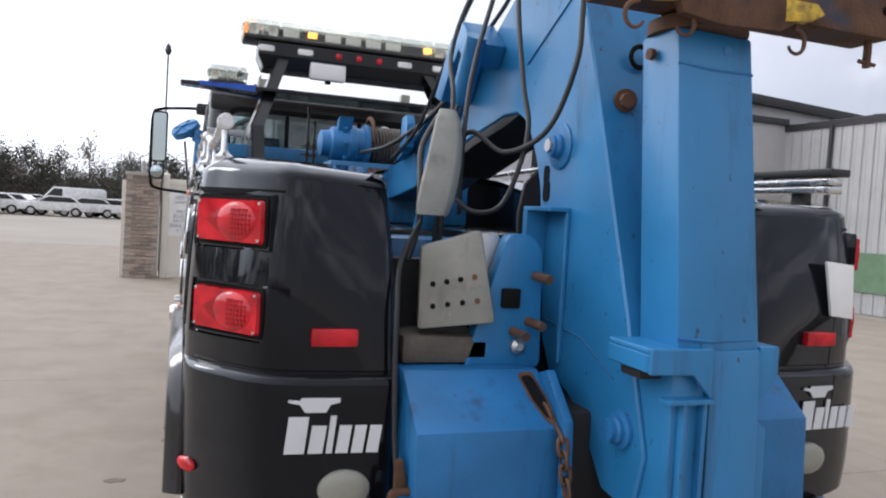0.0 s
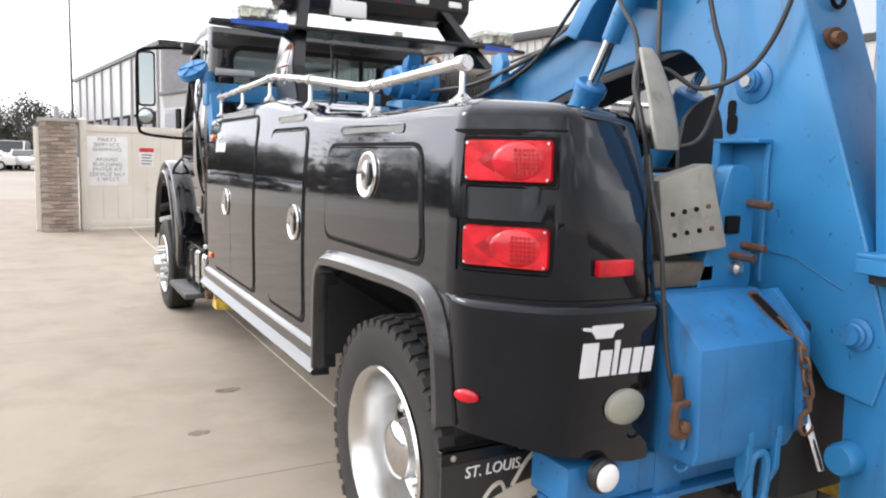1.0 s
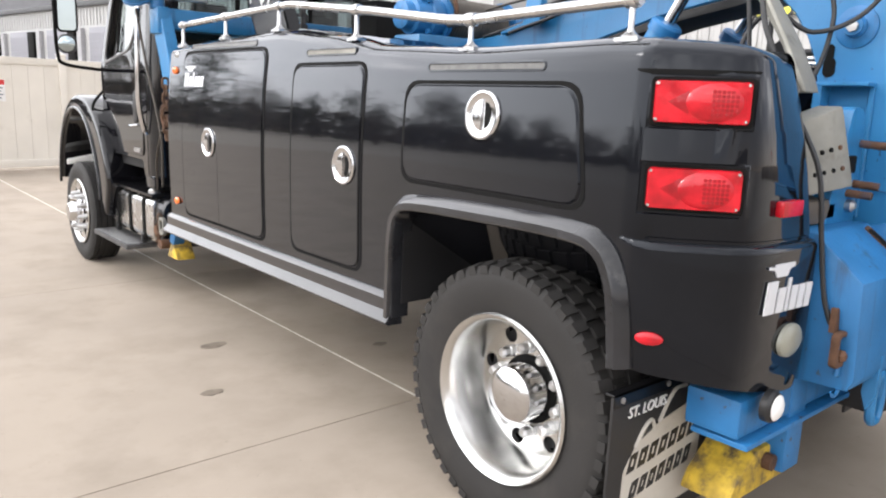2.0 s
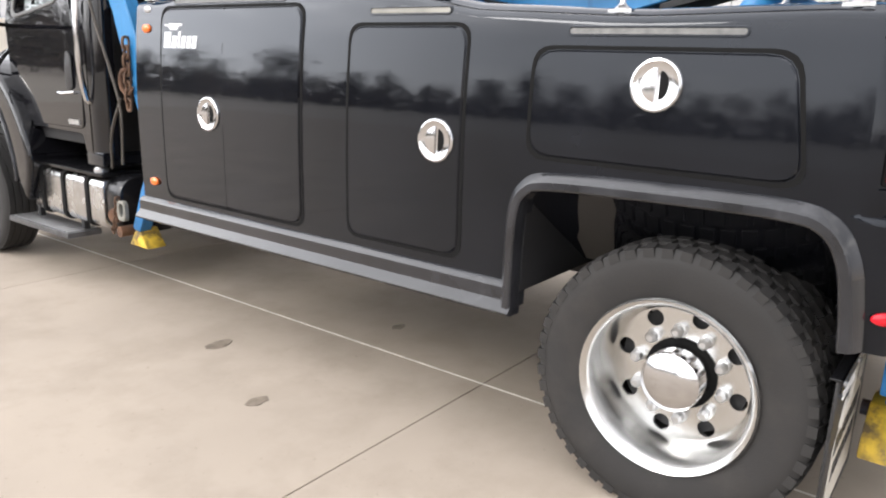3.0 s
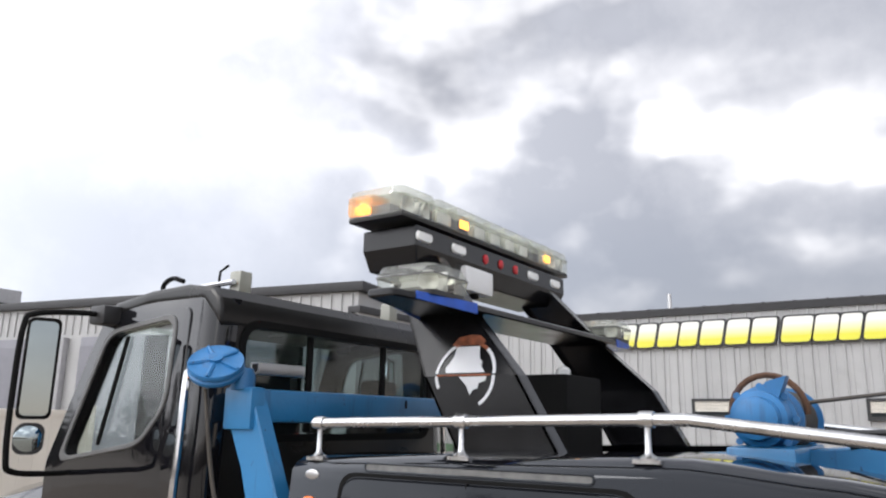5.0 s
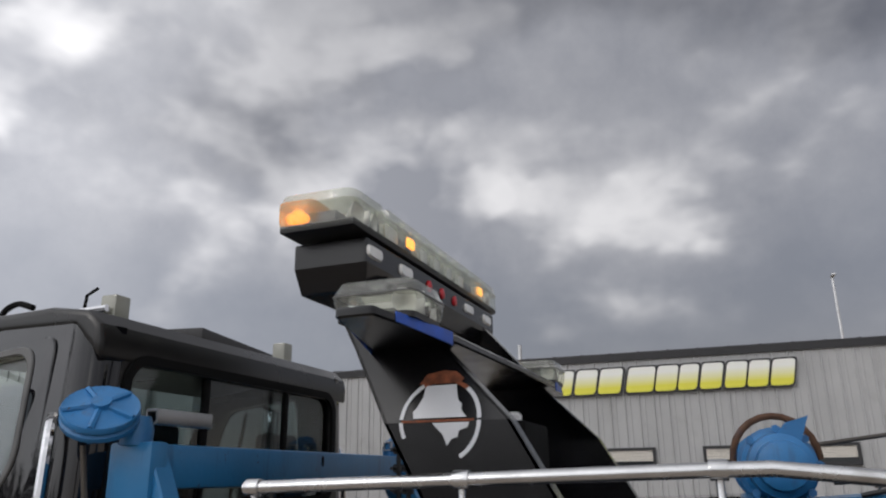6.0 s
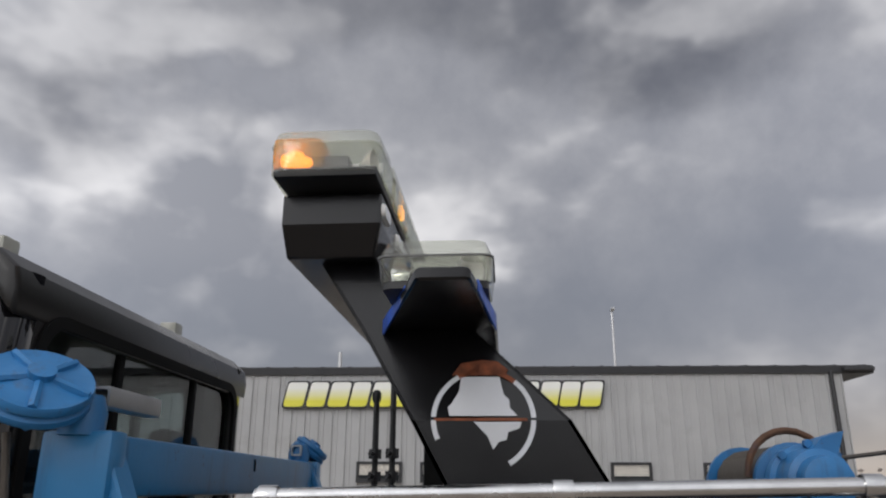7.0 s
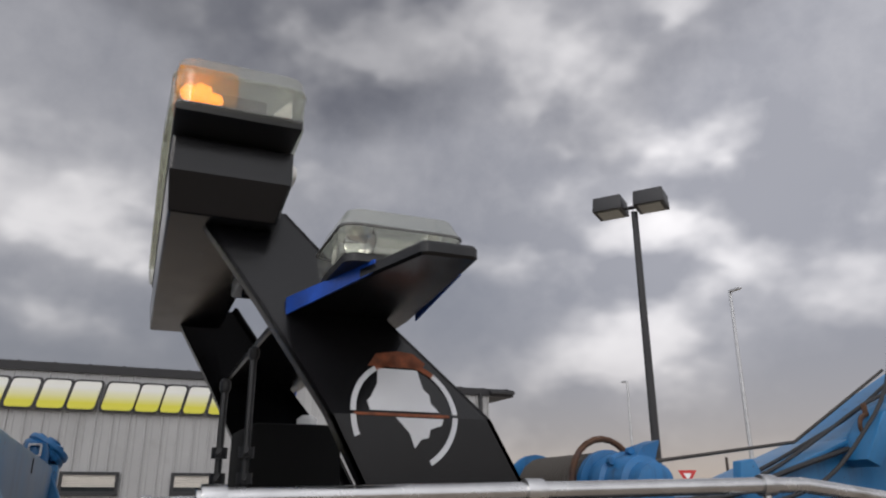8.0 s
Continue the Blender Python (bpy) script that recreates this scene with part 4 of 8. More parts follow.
def wheel(y, z, x_out, front, r=0.505, k=1.0):
    """Rim, then tyre, tread and hub as its pieces; x_out is the outer tyre wall."""
    xc = x_out + 0.136

    def rim(bm):
        if front:
            lathe(bm, [(rr * k, hh) for rr, hh in [(0.285, 0.20), (0.285, 0.02), (0.305, 0.0), (0.312, -0.008), (0.306, -0.016), (0.292, -0.010), (0.280, 0.012), (0.262, 0.03), (0.262, 0.06), (0.27, 0.2)]], (x_out + 0.012, y, z), (1, 0, 0), 48, closed=True)
        else:
            lathe(bm, [(rr * k, hh) for rr, hh in [(0.285, 0.25), (0.285, 0.03), (0.305, 0.010), (0.313, -0.004), (0.306, -0.014), (0.292, -0.006), (0.280, 0.014), (0.272, 0.05), (0.258, 0.09), (0.256, 0.165), (0.245, 0.185), (0.245, 0.25)]], (x_out + 0.012, y, z), (1, 0, 0), 48, closed=True)

    def disc(bm):
        holes = [circle(y + 0.212 * k * math.cos(a), z + 0.212 * k * math.sin(a), 0.032, 14) for a in [2 * math.pi * (q + 0.3) / 8 for q in range(8)]]
        xd = x_out + (0.015 if front else 0.185)
        holed(bm, circle(y, z, 0.264 * k, 48), holes, "x", xd, xd + 0.022)
    w = both("wheel", rim, M["wheelalloy"], label="polished aluminium truck wheel with black tyre")
    both("wheel_disc", disc, M["wheelalloy"], parent=w)
    both("tyre", lambda bm: tyre(bm, xc, y, z, r, 0.272, 0.297 * k), M["rubber"], parent=w, label="worn black rubber truck tyre")
    if front:
        for u0, u1 in ((-0.84, -0.56), (-0.50, -0.20), (-0.14, 0.14), (0.20, 0.50), (0.56, 0.84)):
            both("tread_rib", lambda bm: lathe(bm, [(r - 0.014, u0 * 0.136), (r, u0 * 0.136 + 0.002), (r, u1 * 0.136 - 0.002), (r - 0.014, u1 * 0.136)], (xc, y, z), (1, 0, 0), 64, closed=True), M["rubber"], parent=w)
    else:
        both("tread", lambda bm: tread(bm, xc, y, z, r, 0.272), M["rubber"], parent=w, smooth=False)
    xh = x_out + (0.015 if front else 0.185)

    def hub(bm):
        if front:
            lathe(bm, [(0.125, 0.0), (0.115, 0.02), (0.095, 0.03), (0.088, 0.085), (0.07, 0.11), (0.0, 0.115)], (xh, y, z), (-1, 0, 0), 32)
        else:
            lathe(bm, [(0.112, 0.0), (0.112, 0.10), (0.108, 0.118), (0.085, 0.135), (0.04, 0.146), (0.0, 0.148)], (xh, y, z), (-1, 0, 0), 32)
    both("hub_cap", hub, M["chrome"], parent=w, label="chrome hub cap")

    # flat black disc behind the cap paints the shade of the hub's recess
    both("hub_recess", lambda bm: lathe(bm, [(0.135, 0), (0.135, 0.006)], (xh, y, z), (-1, 0, 0), 32), M["black"], parent=w)
    for q in range(10):
        a = 2 * math.pi * q / 10 + 0.2

        def nut(bm):
            lathe(bm, [(0.026, 0), (0.026, 0.014), (0.021, 0.017), (0.021, 0.056 if front else 0.045), (0.012, 0.07 if front else 0.056)], (xh, y + 0.165 * math.cos(a), z + 0.165 * math.sin(a)), (-1, 0, 0), 8)
        both("wheel_nut", nut, M["dull"], parent=w)
    both("brake_drum", lambda bm: lathe(bm, [(0.24, 0.0), (0.24, 0.2)], (xh + 0.03, y, z), (1, 0, 0), 32), M["frame_black"], parent=w)
    if not front:
        both("inner_tyre", lambda bm: tyre(bm, xc + 0.33, y, z, r), M["rubber"], parent=w)
        both("inner_tread", lambda bm: tread(bm, xc + 0.33, y, z, r, 0.272), M["rubber"], parent=w, smooth=False)


wheel(3.262, 0.494, -1.205, False, 0.510, 1.04)
wheel(8.76, 0.453, -1.215, True, 0.452, 0.95)

# chassis
for x in (-0.43, 0.43):
    part("frame_rail", quick(box, (x - 0.045, 2.6, 0.62), (x + 0.045, 10.0, 0.90), bev=0.008), M["frame_black"], truck)
part("rear_axle", quick(rod, [(-0.95, 3.245, 0.506), (0.95, 3.245, 0.506)], 0.085, 14), M["frame_black"], truck)
part("axle_casing", quick(lathe, [(0.05, -0.2), (0.2, -0.1), (0.21, 0.1), (0.05, 0.2)], (0.05, 3.2, 0.52), (0, 1, 0), 20), M["frame_black"], truck)
part("front_axle", quick(box, (-0.9, 8.68, 0.38), (0.9, 8.84, 0.48), bev=0.01), M["frame_black"], truck)
part("drive_shaft", quick(rod, [(0, 3.3, 0.56), (0, 7.6, 0.68)], 0.05, 12), M["frame_black"], truck)
part("engine_block", quick(box, (-0.4, 7.7, 0.55), (0.4, 9.6, 1.2), bev=0.03), M["frame_black"], truck)
part("deck", quick(box, (-0.655, 2.9, 1.02), (0.715, 6.42, 1.10), bev=0.005), M["frame_black"], truck)
part("deck_floor", quick(box, (-0.655, 3.2, 1.55), (0.715, 6.42, 1.58), bev=0.004), M["satin"], truck)
part("body_front_wall", quick(box, (-0.655, 6.36, 0.75), (0.715, 6.42, 1.80), bev=0.004), M["frame_black"], truck)


# mud flap behind the rear tyres
FY = 2.722


def flap(bm):
    box(bm, (-1.235, FY, 0.16), (-0.62, FY + 0.012, 0.69))
    bevel(bm, 0.004)


flaps = both("mud_flap", flap, M["plastic"], label="black rubber mud flap with white lettering")
both("flap_bracket", lambda bm: (box(bm, (-1.24, FY - 0.008, 0.655), (-0.62, FY - 0.001, 0.70)), box(bm, (-1.24, FY - 0.008, 0.692), (-0.62, FY + 0.03, 0.70)), bevel(bm, 0.002, 1)), M["satin"], parent=flaps)
for x in (-1.20, -0.95, -0.70):
    both("flap_bolt", lambda bm, x=x: lathe(bm, [(0.010, 0), (0.010, 0.004), (0.005, 0.006)], (x, FY - 0.008, 0.678), (0, -1, 0), 10), M["dull"], parent=flaps)


def letters(name, text, size, loc, rot, material, parent, extrude=0.002, shear=0.0, width=None):
    c = bpy.data.curves.new(name, "FONT")
    c.body, c.size, c.extrude, c.shear = text, size, extrude, shear
    c.align_x, c.align_y = "LEFT", "BOTTOM"
    c.resolution_u = 3
    tmp = new(name, c)
    bpy.context.view_layer.update()
    me = bpy.data.meshes.new_from_object(tmp.evaluated_get(bpy.context.evaluated_depsgraph_get()))
    bpy.data.objects.remove(tmp)
    xs = [v.co.x for v in me.vertices]
    k = width / (max(xs) - min(xs)) if width else 1
    me.transform(Matrix.LocRotScale(loc, Euler([radians(a) for a in rot]), None) @ Matrix.Diagonal((k, 1, 1, 1)))
    me.materials.clear()
    me.materials.append(material)
    ob = new(name, me)
    if parent is not None:
        ob.parent = parent
        if parent.type == "EMPTY":
            ob.matrix_parent_inverse = parent.matrix_basis.inverted()
    return ob


letters("lettering", "ST. LOUIS,", 0.052, (-1.155, FY - 0.003, 0.592), (90, 0, 0), M["white"], flaps[0], width=0.215, shear=0.15)
M["printed"] = mat("printed_beige_patch", (0.50, 0.47, 0.41), 0.6, var=0.1, bump=0.03, stain=(0.30, 0.27, 0.22), stain_amt=(0.58, 0.8))
patch = part("flap_artwork", quick(prism, roundpoly([(-1.165, 0.20), (-1.155, 0.42), (-1.09, 0.50), (-0.97, 0.545), (-0.80, 0.575), (-0.70, 0.50), (-0.72, 0.22)], 0.02), "y", FY - 0.0005, FY - 0.003), M["printed"], flaps[0])
for pts in ([(-1.10, 0.49), (-1.06, 0.545), (-1.02, 0.565), (-1.0, 0.53)], [(-0.975, 0.545), (-0.93, 0.61), (-0.89, 0.645), (-0.83, 0.645)], [(-0.80, 0.565), (-0.77, 0.64)]):
    line = smooth_line([(x, FY - 0.003, z) for x, z in pts], 5)
    part("artwork_line", quick(rod, line, 0.007, 6), M["printed"], patch)
for z, h, x0, x1, n in ((0.405, 0.062, -1.14, -0.74, 7), (0.305, 0.062, -1.12, -0.76, 7)):
    for k in range(n):
        a = x0 + (x1 - x0) * k / n
        b = a + (x1 - x0) / n * 0.72
        rise = 0.045 * k / n
        part("artwork_bar", quick(holed, [(a, z + rise), (b, z + rise + 0.005), (b + 0.018, z + h + rise + 0.005), (a + 0.018, z + h + rise)], [[(a + 0.018, z + rise + 0.020), (b - 0.008, z + rise + 0.022), (b, z + h + rise - 0.014), (a + 0.026, z + h + rise - 0.016)]], "y", FY - 0.0028, FY - 0.0048), M["plastic"], patch)


# ---- the cab ----
CX, CMID = -1.10, -0.09


def lean(bm, z0=1.72, k=0.06):
    for v in bm.verts:
        if v.co.z > z0:
            v.co.x += (v.co.z - z0) * k


def cab_both(name, make, material, parent=truck, label="", tilt=True):
    obs = []
    for side in (0, 1):
        bm = bmesh.new()
        make(bm)
        if tilt:
            lean(bm)
        if side:
            mirrored(bm, CMID)
        obs.append(part(name, bm, material, parent if not isinstance(parent, list) else parent[side], label))
    return obs


WIN = roundpoly([(7.88, 2.415), (7.365, 2.475), (7.36, 2.06), (7.51, 1.88), (8.125, 1.785)], 0.085, 6)
SIDE = [(7.18, 0.92), (7.18, 1.7), (7.18, 2.45), (7.19, 2.55), (7.22, 2.585), (7.94, 2.535), (8.06, 2.28), (8.27, 1.76), (8.24, 1.05), (7.30, 1.04), (7.28, 0.92)]


def cab_side(bm):
    holed(bm, roundpoly(SIDE, 0.04, 3), [WIN], "x", CX, CX + 0.06)


cab_both("cab_side", cab_side, M["cabpaint"], label="glossy black cab side")
DOOR = roundpoly([(7.27, 1.07), (7.26, 2.525), (7.86, 2.48), (8.03, 2.22), (8.20, 1.76), (8.12, 1.40), (8.02, 1.07)], 0.06, 4)


def cab_door(bm):
    holed(bm, DOOR, [WIN], "x", CX + 0.002, CX - 0.010)
    bevel(bm, 0.004, 1)


doors = cab_both("cab_door", cab_door, M["cabpaint"], label="glossy black cab door with chrome window frame")


def win_frame(bm):
    c = Vector((sum(p[0] for p in WIN) / len(WIN), sum(p[1] for p in WIN) / len(WIN)))
    outer = [tuple(c + (Vector(p) - c) * 1.07) for p in WIN]
    holed(bm, outer, [[tuple(c + (Vector(p) - c) * 0.985) for p in WIN]], "x", CX - 0.004, CX - 0.018)
    bevel(bm, 0.004, 1)


cab_both("window_frame", win_frame, M["rubbergrey"], parent=doors, label="dark grey rubber window surround")
panes = cab_both("window_pane", lambda bm: prism(bm, WIN, "x", CX + 0.022, CX + 0.028), M["winglass"], parent=doors)
for p in panes:
    p.visible_shadow = False
cab_both("vent_bar", lambda bm: rod(bm, [(CX + 0.01, 7.86, 1.86), (CX + 0.01, 7.75, 2.40)], 0.011, 8), M["black"], parent=doors)
cab_both("door_handle", lambda bm: (prism(bm, roundpoly([(7.35, 1.33), (7.35, 1.54), (7.41, 1.57), (7.44, 1.45), (7.43, 1.31)], 0.025), "x", CX - 0.009, CX - 0.02), bevel(bm, 0.005)), M["plastic"], parent=doors)
cab_both("door_bar", lambda bm: rod(bm, [(CX - 0.012, 7.56, 1.292), (CX - 0.022, 7.49, 1.290), (CX - 0.02, 7.33, 1.305)], 0.010, 8), M["chrome"], parent=doors)
cab_both("cab_emblem", lambda bm: box(bm, (CX - 0.016, 7.32, 1.095), (CX - 0.009, 7.45, 1.125)), M["dull"], parent=doors)
cab_both("grab_bar", lambda bm: rod(bm, smooth_line([(CX - 0.0, 7.22, 2.23), (CX - 0.055, 7.165, 2.19), (CX - 0.075, 7.14, 2.08), (CX - 0.075, 7.13, 1.8), (CX - 0.07, 7.14, 1.47), (CX - 0.03, 7.17, 1.29), (CX - 0.005, 7.18, 1.25)], 5), 0.019, 10), M["chrome"], label="chrome grab bar")


def corner_pillar(bm):
    """Rounded upright corner between the cab's side and its back."""
    rings = []
    for z in (0.92, 1.3, 1.72, 2.0, 2.25, 2.56):
        arc = [(CX + 0.11 - 0.11 * math.cos(radians(a)), 7.185 - 0.11 * math.sin(radians(a))) for a in range(0, 91, 15)]
        ring = [(CX, 7.20)] + arc + [(CX + 0.13, 7.075), (CX + 0.13, 7.20)]
        rings.append([bm.verts.new((x, y, z)) for x, y in ring])
    n = len(rings[0])
    for a, b in zip(rings, rings[1:]):
        for j in range(n):
            bm.faces.new((a[j], a[(j + 1) % n], b[(j + 1) % n], b[j]))
    bm.faces.new(rings[0]), bm.faces.new(rings[-1])


cab_both("corner_pillar", corner_pillar, M["cabpaint"], label="rounded black rear corner of the cab")

ROOF = [(7.072, 2.42), (7.068, 2.50), (7.08, 2.558), (7.14, 2.612), (7.32, 2.638), (7.6, 2.626), (7.88, 2.585), (8.02, 2.53), (7.97, 2.49), (7.6, 2.55), (7.2, 2.55), (7.12, 2.48)]


def roof(bm):
    prism(bm, ROOF, "x", -1.052, 0.872)
    bevel(bm, 0.05, 4, 60)


part("cab_roof", quick(roof), M["roofblack"], truck, "dusty black cab roof")


def cab_back(bm):
    holed(bm, [(-0.975, 0.93), (-0.975, 1.75), (-0.925, 2.52), (0.745, 2.52), (0.795, 1.75), (0.795, 0.93)], [rrect(CMID, 2.18, 1.60, 0.53, 0.10)], "y", 7.073, 7.11)


back = part("cab_back", quick(cab_back), M["roofblack"], truck, "black cab rear wall with a wide window")
pane = part("rear_window", quick(prism, rrect(CMID, 2.18, 1.62, 0.55, 0.10), "y", 7.095, 7.101), M["rearglass"], back)
pane.visible_shadow = False
part("window_seal", quick(holed, rrect(CMID, 2.18, 1.655, 0.585, 0.12), [rrect(CMID, 2.18, 1.58, 0.51, 0.09)], "y", 7.064, 7.079), M["black"], back)
part("window_mullion", quick(box, (-0.42, 7.083, 1.93), (-0.385, 7.106, 2.43), bev=0.004), M["black"], back)
part("window_mullion", quick(box, (0.225, 7.083, 1.93), (0.26, 7.106, 2.43), bev=0.004), M["black"], back)


def shield(bm):
    lo, hi = (8.265, 1.74), (7.965, 2.50)
    v = [bm.verts.new(p) for p in ((-1.0, lo[0], lo[1]), (0.82, lo[0], lo[1]), (0.78, hi[0], hi[1]), (-0.96, hi[0], hi[1]))]
    w = [bm.verts.new(q.co + Vector((0, 0.008, 0.003))) for q in v]
    bm.faces.new(v), bm.faces.new(w)
    for i in range(4):
        bm.faces.new((v[i], v[(i + 1) % 4], w[(i + 1) % 4], w[i]))


ws = part("windshield", quick(shield), M["winglass"], truck)
ws.visible_shadow = False
for x0, x1 in ((-1.05, -0.97), (0.87, 0.79)):
    part("windshield_pillar", quick(rod, [(x0, 8.27, 1.72), (x1, 7.96, 2.51)], 0.035, 10), M["cabpaint"], truck)
part("cab_floor", quick(box, (-1.05, 7.12, 0.96), (0.87, 8.25, 1.04), bev=0.01), M["frame_black"], truck)
part("dashboard", quick(prism, [(7.95, 1.1), (8.24, 1.1), (8.26, 1.72), (7.98, 1.70), (7.9, 1.5)], "x", -1.03, 0.85, bev=0.03), M["plastic"], truck)
for x in (-0.58, 0.38):
    seat = part("cab_seat", quick(box, (x - 0.25, 7.3, 1.05), (x + 0.25, 7.72, 1.40), bev=0.06), M["seat"], truck)
    part("seat_back", quick(prism, [(7.19, 1.35), (7.34, 1.35), (7.29, 2.02), (7.17, 2.02)], "x", x - 0.24, x + 0.24, bev=0.05), M["seat"], seat)
    part("head_rest", quick(box, (x - 0.14, 7.17, 2.05), (x + 0.14, 7.27, 2.24), bev=0.04), M["seat"], seat)
bm = bmesh.new()
rod(bm, [(-0.55 + 0.22 * math.cos(a), 7.86 - 0.10 * math.sin(a), 1.76 + 0.19 * math.sin(a)) for a in [2 * math.pi * i / 24 for i in range(25)]], 0.015, 8)
part("steering_wheel", bm, M["plastic"], truck)


def hood(bm):
    secs = [(8.20, 0.98, 1.735), (8.6, 0.93, 1.68), (9.2, 0.84, 1.58), (9.7, 0.76, 1.47), (9.95, 0.70, 1.34), (10.02, 0.66, 1.1)]
    rings = []
    for y, w, z in secs:
        prof = [(-w, 0.78), (-w, z - 0.22), (-w + 0.06, z - 0.08), (-w + 0.2, z - 0.02), (0, z), (w - 0.2, z - 0.02), (w - 0.06, z - 0.08), (w, z - 0.22), (w, 0.78)]
        rings.append([bm.verts.new((x - 0.03, y, zz)) for x, zz in prof])
    for a, b in zip(rings, rings[1:]):
        for j in range(len(a) - 1):
            bm.faces.new((a[j], a[j + 1], b[j + 1], b[j]))
    bm.faces.new(rings[-1])
    bm.faces.new(rings[0])


part("hood", quick(hood), M["cabpaint"], truck, "sloping glossy black hood")


def front_fender(bm):
    outer = smooth_line([(7.99, 0.50, 0), (7.90, 0.80, 0), (7.98, 1.05, 0), (8.16, 1.30, 0), (8.44, 1.475, 0), (8.78, 1.50, 0), (9.12, 1.36, 0), (9.36, 1.08, 0), (9.48, 0.75, 0)], 4)
    inner = [(8.74 + 0.62 * math.cos(a), 0.58 + 0.80 * math.sin(a)) for a in [radians(8 + 164 * i / 20) for i in range(21)]]
    pts = [(p.x, p.y) for p in outer] + inner
    prism(bm, pts, "x", -0.80, -1.205)
    bevel(bm, 0.06, 4, 40)


cab_both("front_fender", front_fender, M["cabpaint"], label="glossy black front fender", tilt=False)
cab_both("fender_lip", lambda bm: rod(bm, [(-1.207, 8.74 + 0.635 * math.cos(a), 0.58 + 0.815 * math.sin(a)) for a in [radians(6 + 170 * i / 28) for i in range(29)]], 0.014, 8), M["trim"], tilt=False)
cab_both("cowl_strap", lambda bm: rod(bm, smooth_line([(-1.0, 8.33, 1.62), (-1.16, 8.30, 1.45), (-1.18, 8.25, 1.32)], 5), 0.012, 8), M["black"], tilt=False)

cab_both("fender_stay", lambda bm: (prism(bm, [(-1.19, 0.845), (-1.19, 0.895), (-0.80, 0.975), (-0.80, 0.885)], "y", 9.17, 9.20), bevel(bm, 0.006)), M["lamp_white"], label="pale stay across the wheel well", tilt=False)

# fuel tank and steps
tank = cab_both("fuel_tank", lambda bm: (prism(bm, roundpoly([(-1.12, 0.43), (-1.12, 0.76), (-0.62, 0.76), (-0.62, 0.43)], 0.06, 4), "y", 7.08, 8.04), bevel(bm, 0.012)), M["alloy"], label="polished aluminium fuel tank with straps", tilt=False)
for y in (7.28, 7.60, 7.90):
    cab_both("tank_strap", lambda bm, y=y: (prism(bm, roundpoly([(-1.128, 0.42), (-1.128, 0.77), (-0.62, 0.77), (-0.62, 0.42)], 0.06, 4), "y", y - 0.022, y + 0.022)), M["black"], parent=tank, tilt=False)
cab_both("tank_step", lambda bm: (box(bm, (-1.13, 7.06, 0.775), (-0.72, 8.06, 0.80)), bevel(bm, 0.006)), M["satin"], parent=tank, tilt=False)
steps = cab_both("step_board", lambda bm: (box(bm, (-1.24, 7.36, 0.335), (-1.0, 8.22, 0.375)), bevel(bm, 0.008)), M["stepgrey"], label="worn grey metal step board", tilt=False)
for k in range(14):
    cab_both("step_rib", lambda bm, k=k: (box(bm, (-1.225, 7.40 + 0.058 * k, 0.374), (-1.015, 7.414 + 0.058 * k, 0.382)), bevel(bm, 0.003, 1)), M["dull"], parent=steps, tilt=False)
for y in (7.42, 8.05):
    cab_both("step_bracket", lambda bm, y=y: (box(bm, (-1.1, y - 0.02, 0.35), (-1.06, y + 0.02, 0.55)), bevel(bm, 0.004)), M["frame_black"], tilt=False)
cab_both("air_tank", lambda bm: (prism(bm, roundpoly([(-1.11, 0.40), (-1.11, 0.79), (-0.62, 0.79), (-0.62, 0.40)], 0.15, 6), "y", 6.90, 7.07), bevel(bm, 0.025)), M["satin"], label="black rounded air tank behind the fuel tank", tilt=False)
cab_both("filler_cap", lambda bm: lathe(bm, [(0.045, 0.0), (0.045, 0.03), (0.03, 0.042), (0.0, 0.044)], (-1.07, 7.17, 0.79), (0, 0, 1), 18), M["dull"], parent=tank, label="ribbed metal filler cap", tilt=False)
cab_both("cab_skirt", lambda bm: (box(bm, (-1.10, 7.08, 0.84), (-0.80, 7.28, 0.93)), bevel(bm, 0.01)), M["paint"], tilt=False)


# mirrors
def turned(bm):
    bmesh.ops.rotate(bm, verts=bm.verts, cent=(-1.445, 7.84, 2.2), matrix=Matrix.Rotation(radians(-20), 3, "Z"))


def mirror_head(bm):
    prism(bm, rrect(-1.445, 2.215, 0.142, 0.465, 0.03), "y", 7.80, 7.84, rrect(-1.445, 2.215, 0.118, 0.44, 0.03))
    bevel(bm, 0.006, 1)
    turned(bm)


heads = cab_both("door_mirror", mirror_head, M["chrome"], label="tall chrome door mirror on a tube arm", tilt=False)
cab_both("mirror_glass", lambda bm: prism(bm, rrect(-1.445, 2.215, 0.122, 0.44, 0.025), "y", 7.796, 7.80) and turned(bm), M["mirror"], parent=heads, tilt=False)
cab_both("mirror_rim", lambda bm: holed(bm, rrect(-1.445, 2.215, 0.145, 0.468, 0.03), [rrect(-1.445, 2.215, 0.122, 0.437, 0.025)], "y", 7.792, 7.806) or turned(bm), M["black"], parent=heads, tilt=False)
spots = cab_both("spot_mirror", lambda bm: (prism(bm, rrect(-1.45, 1.895, 0.13, 0.145, 0.045), "y", 7.79, 7.84, rrect(-1.455, 1.895, 0.11, 0.11, 0.04)), bevel(bm, 0.006, 1), turned(bm)), M["plastic"], label="small black convex mirror", tilt=False)
cab_both("spot_glass", lambda bm: lathe(bm, [(0.06, 0.0), (0.058, 0.004), (0.03, 0.012), (0.0, 0.014)], (-1.455, 7.79, 1.895), (0, -1, 0), 24) or turned(bm), M["mirror"], parent=spots, tilt=False)
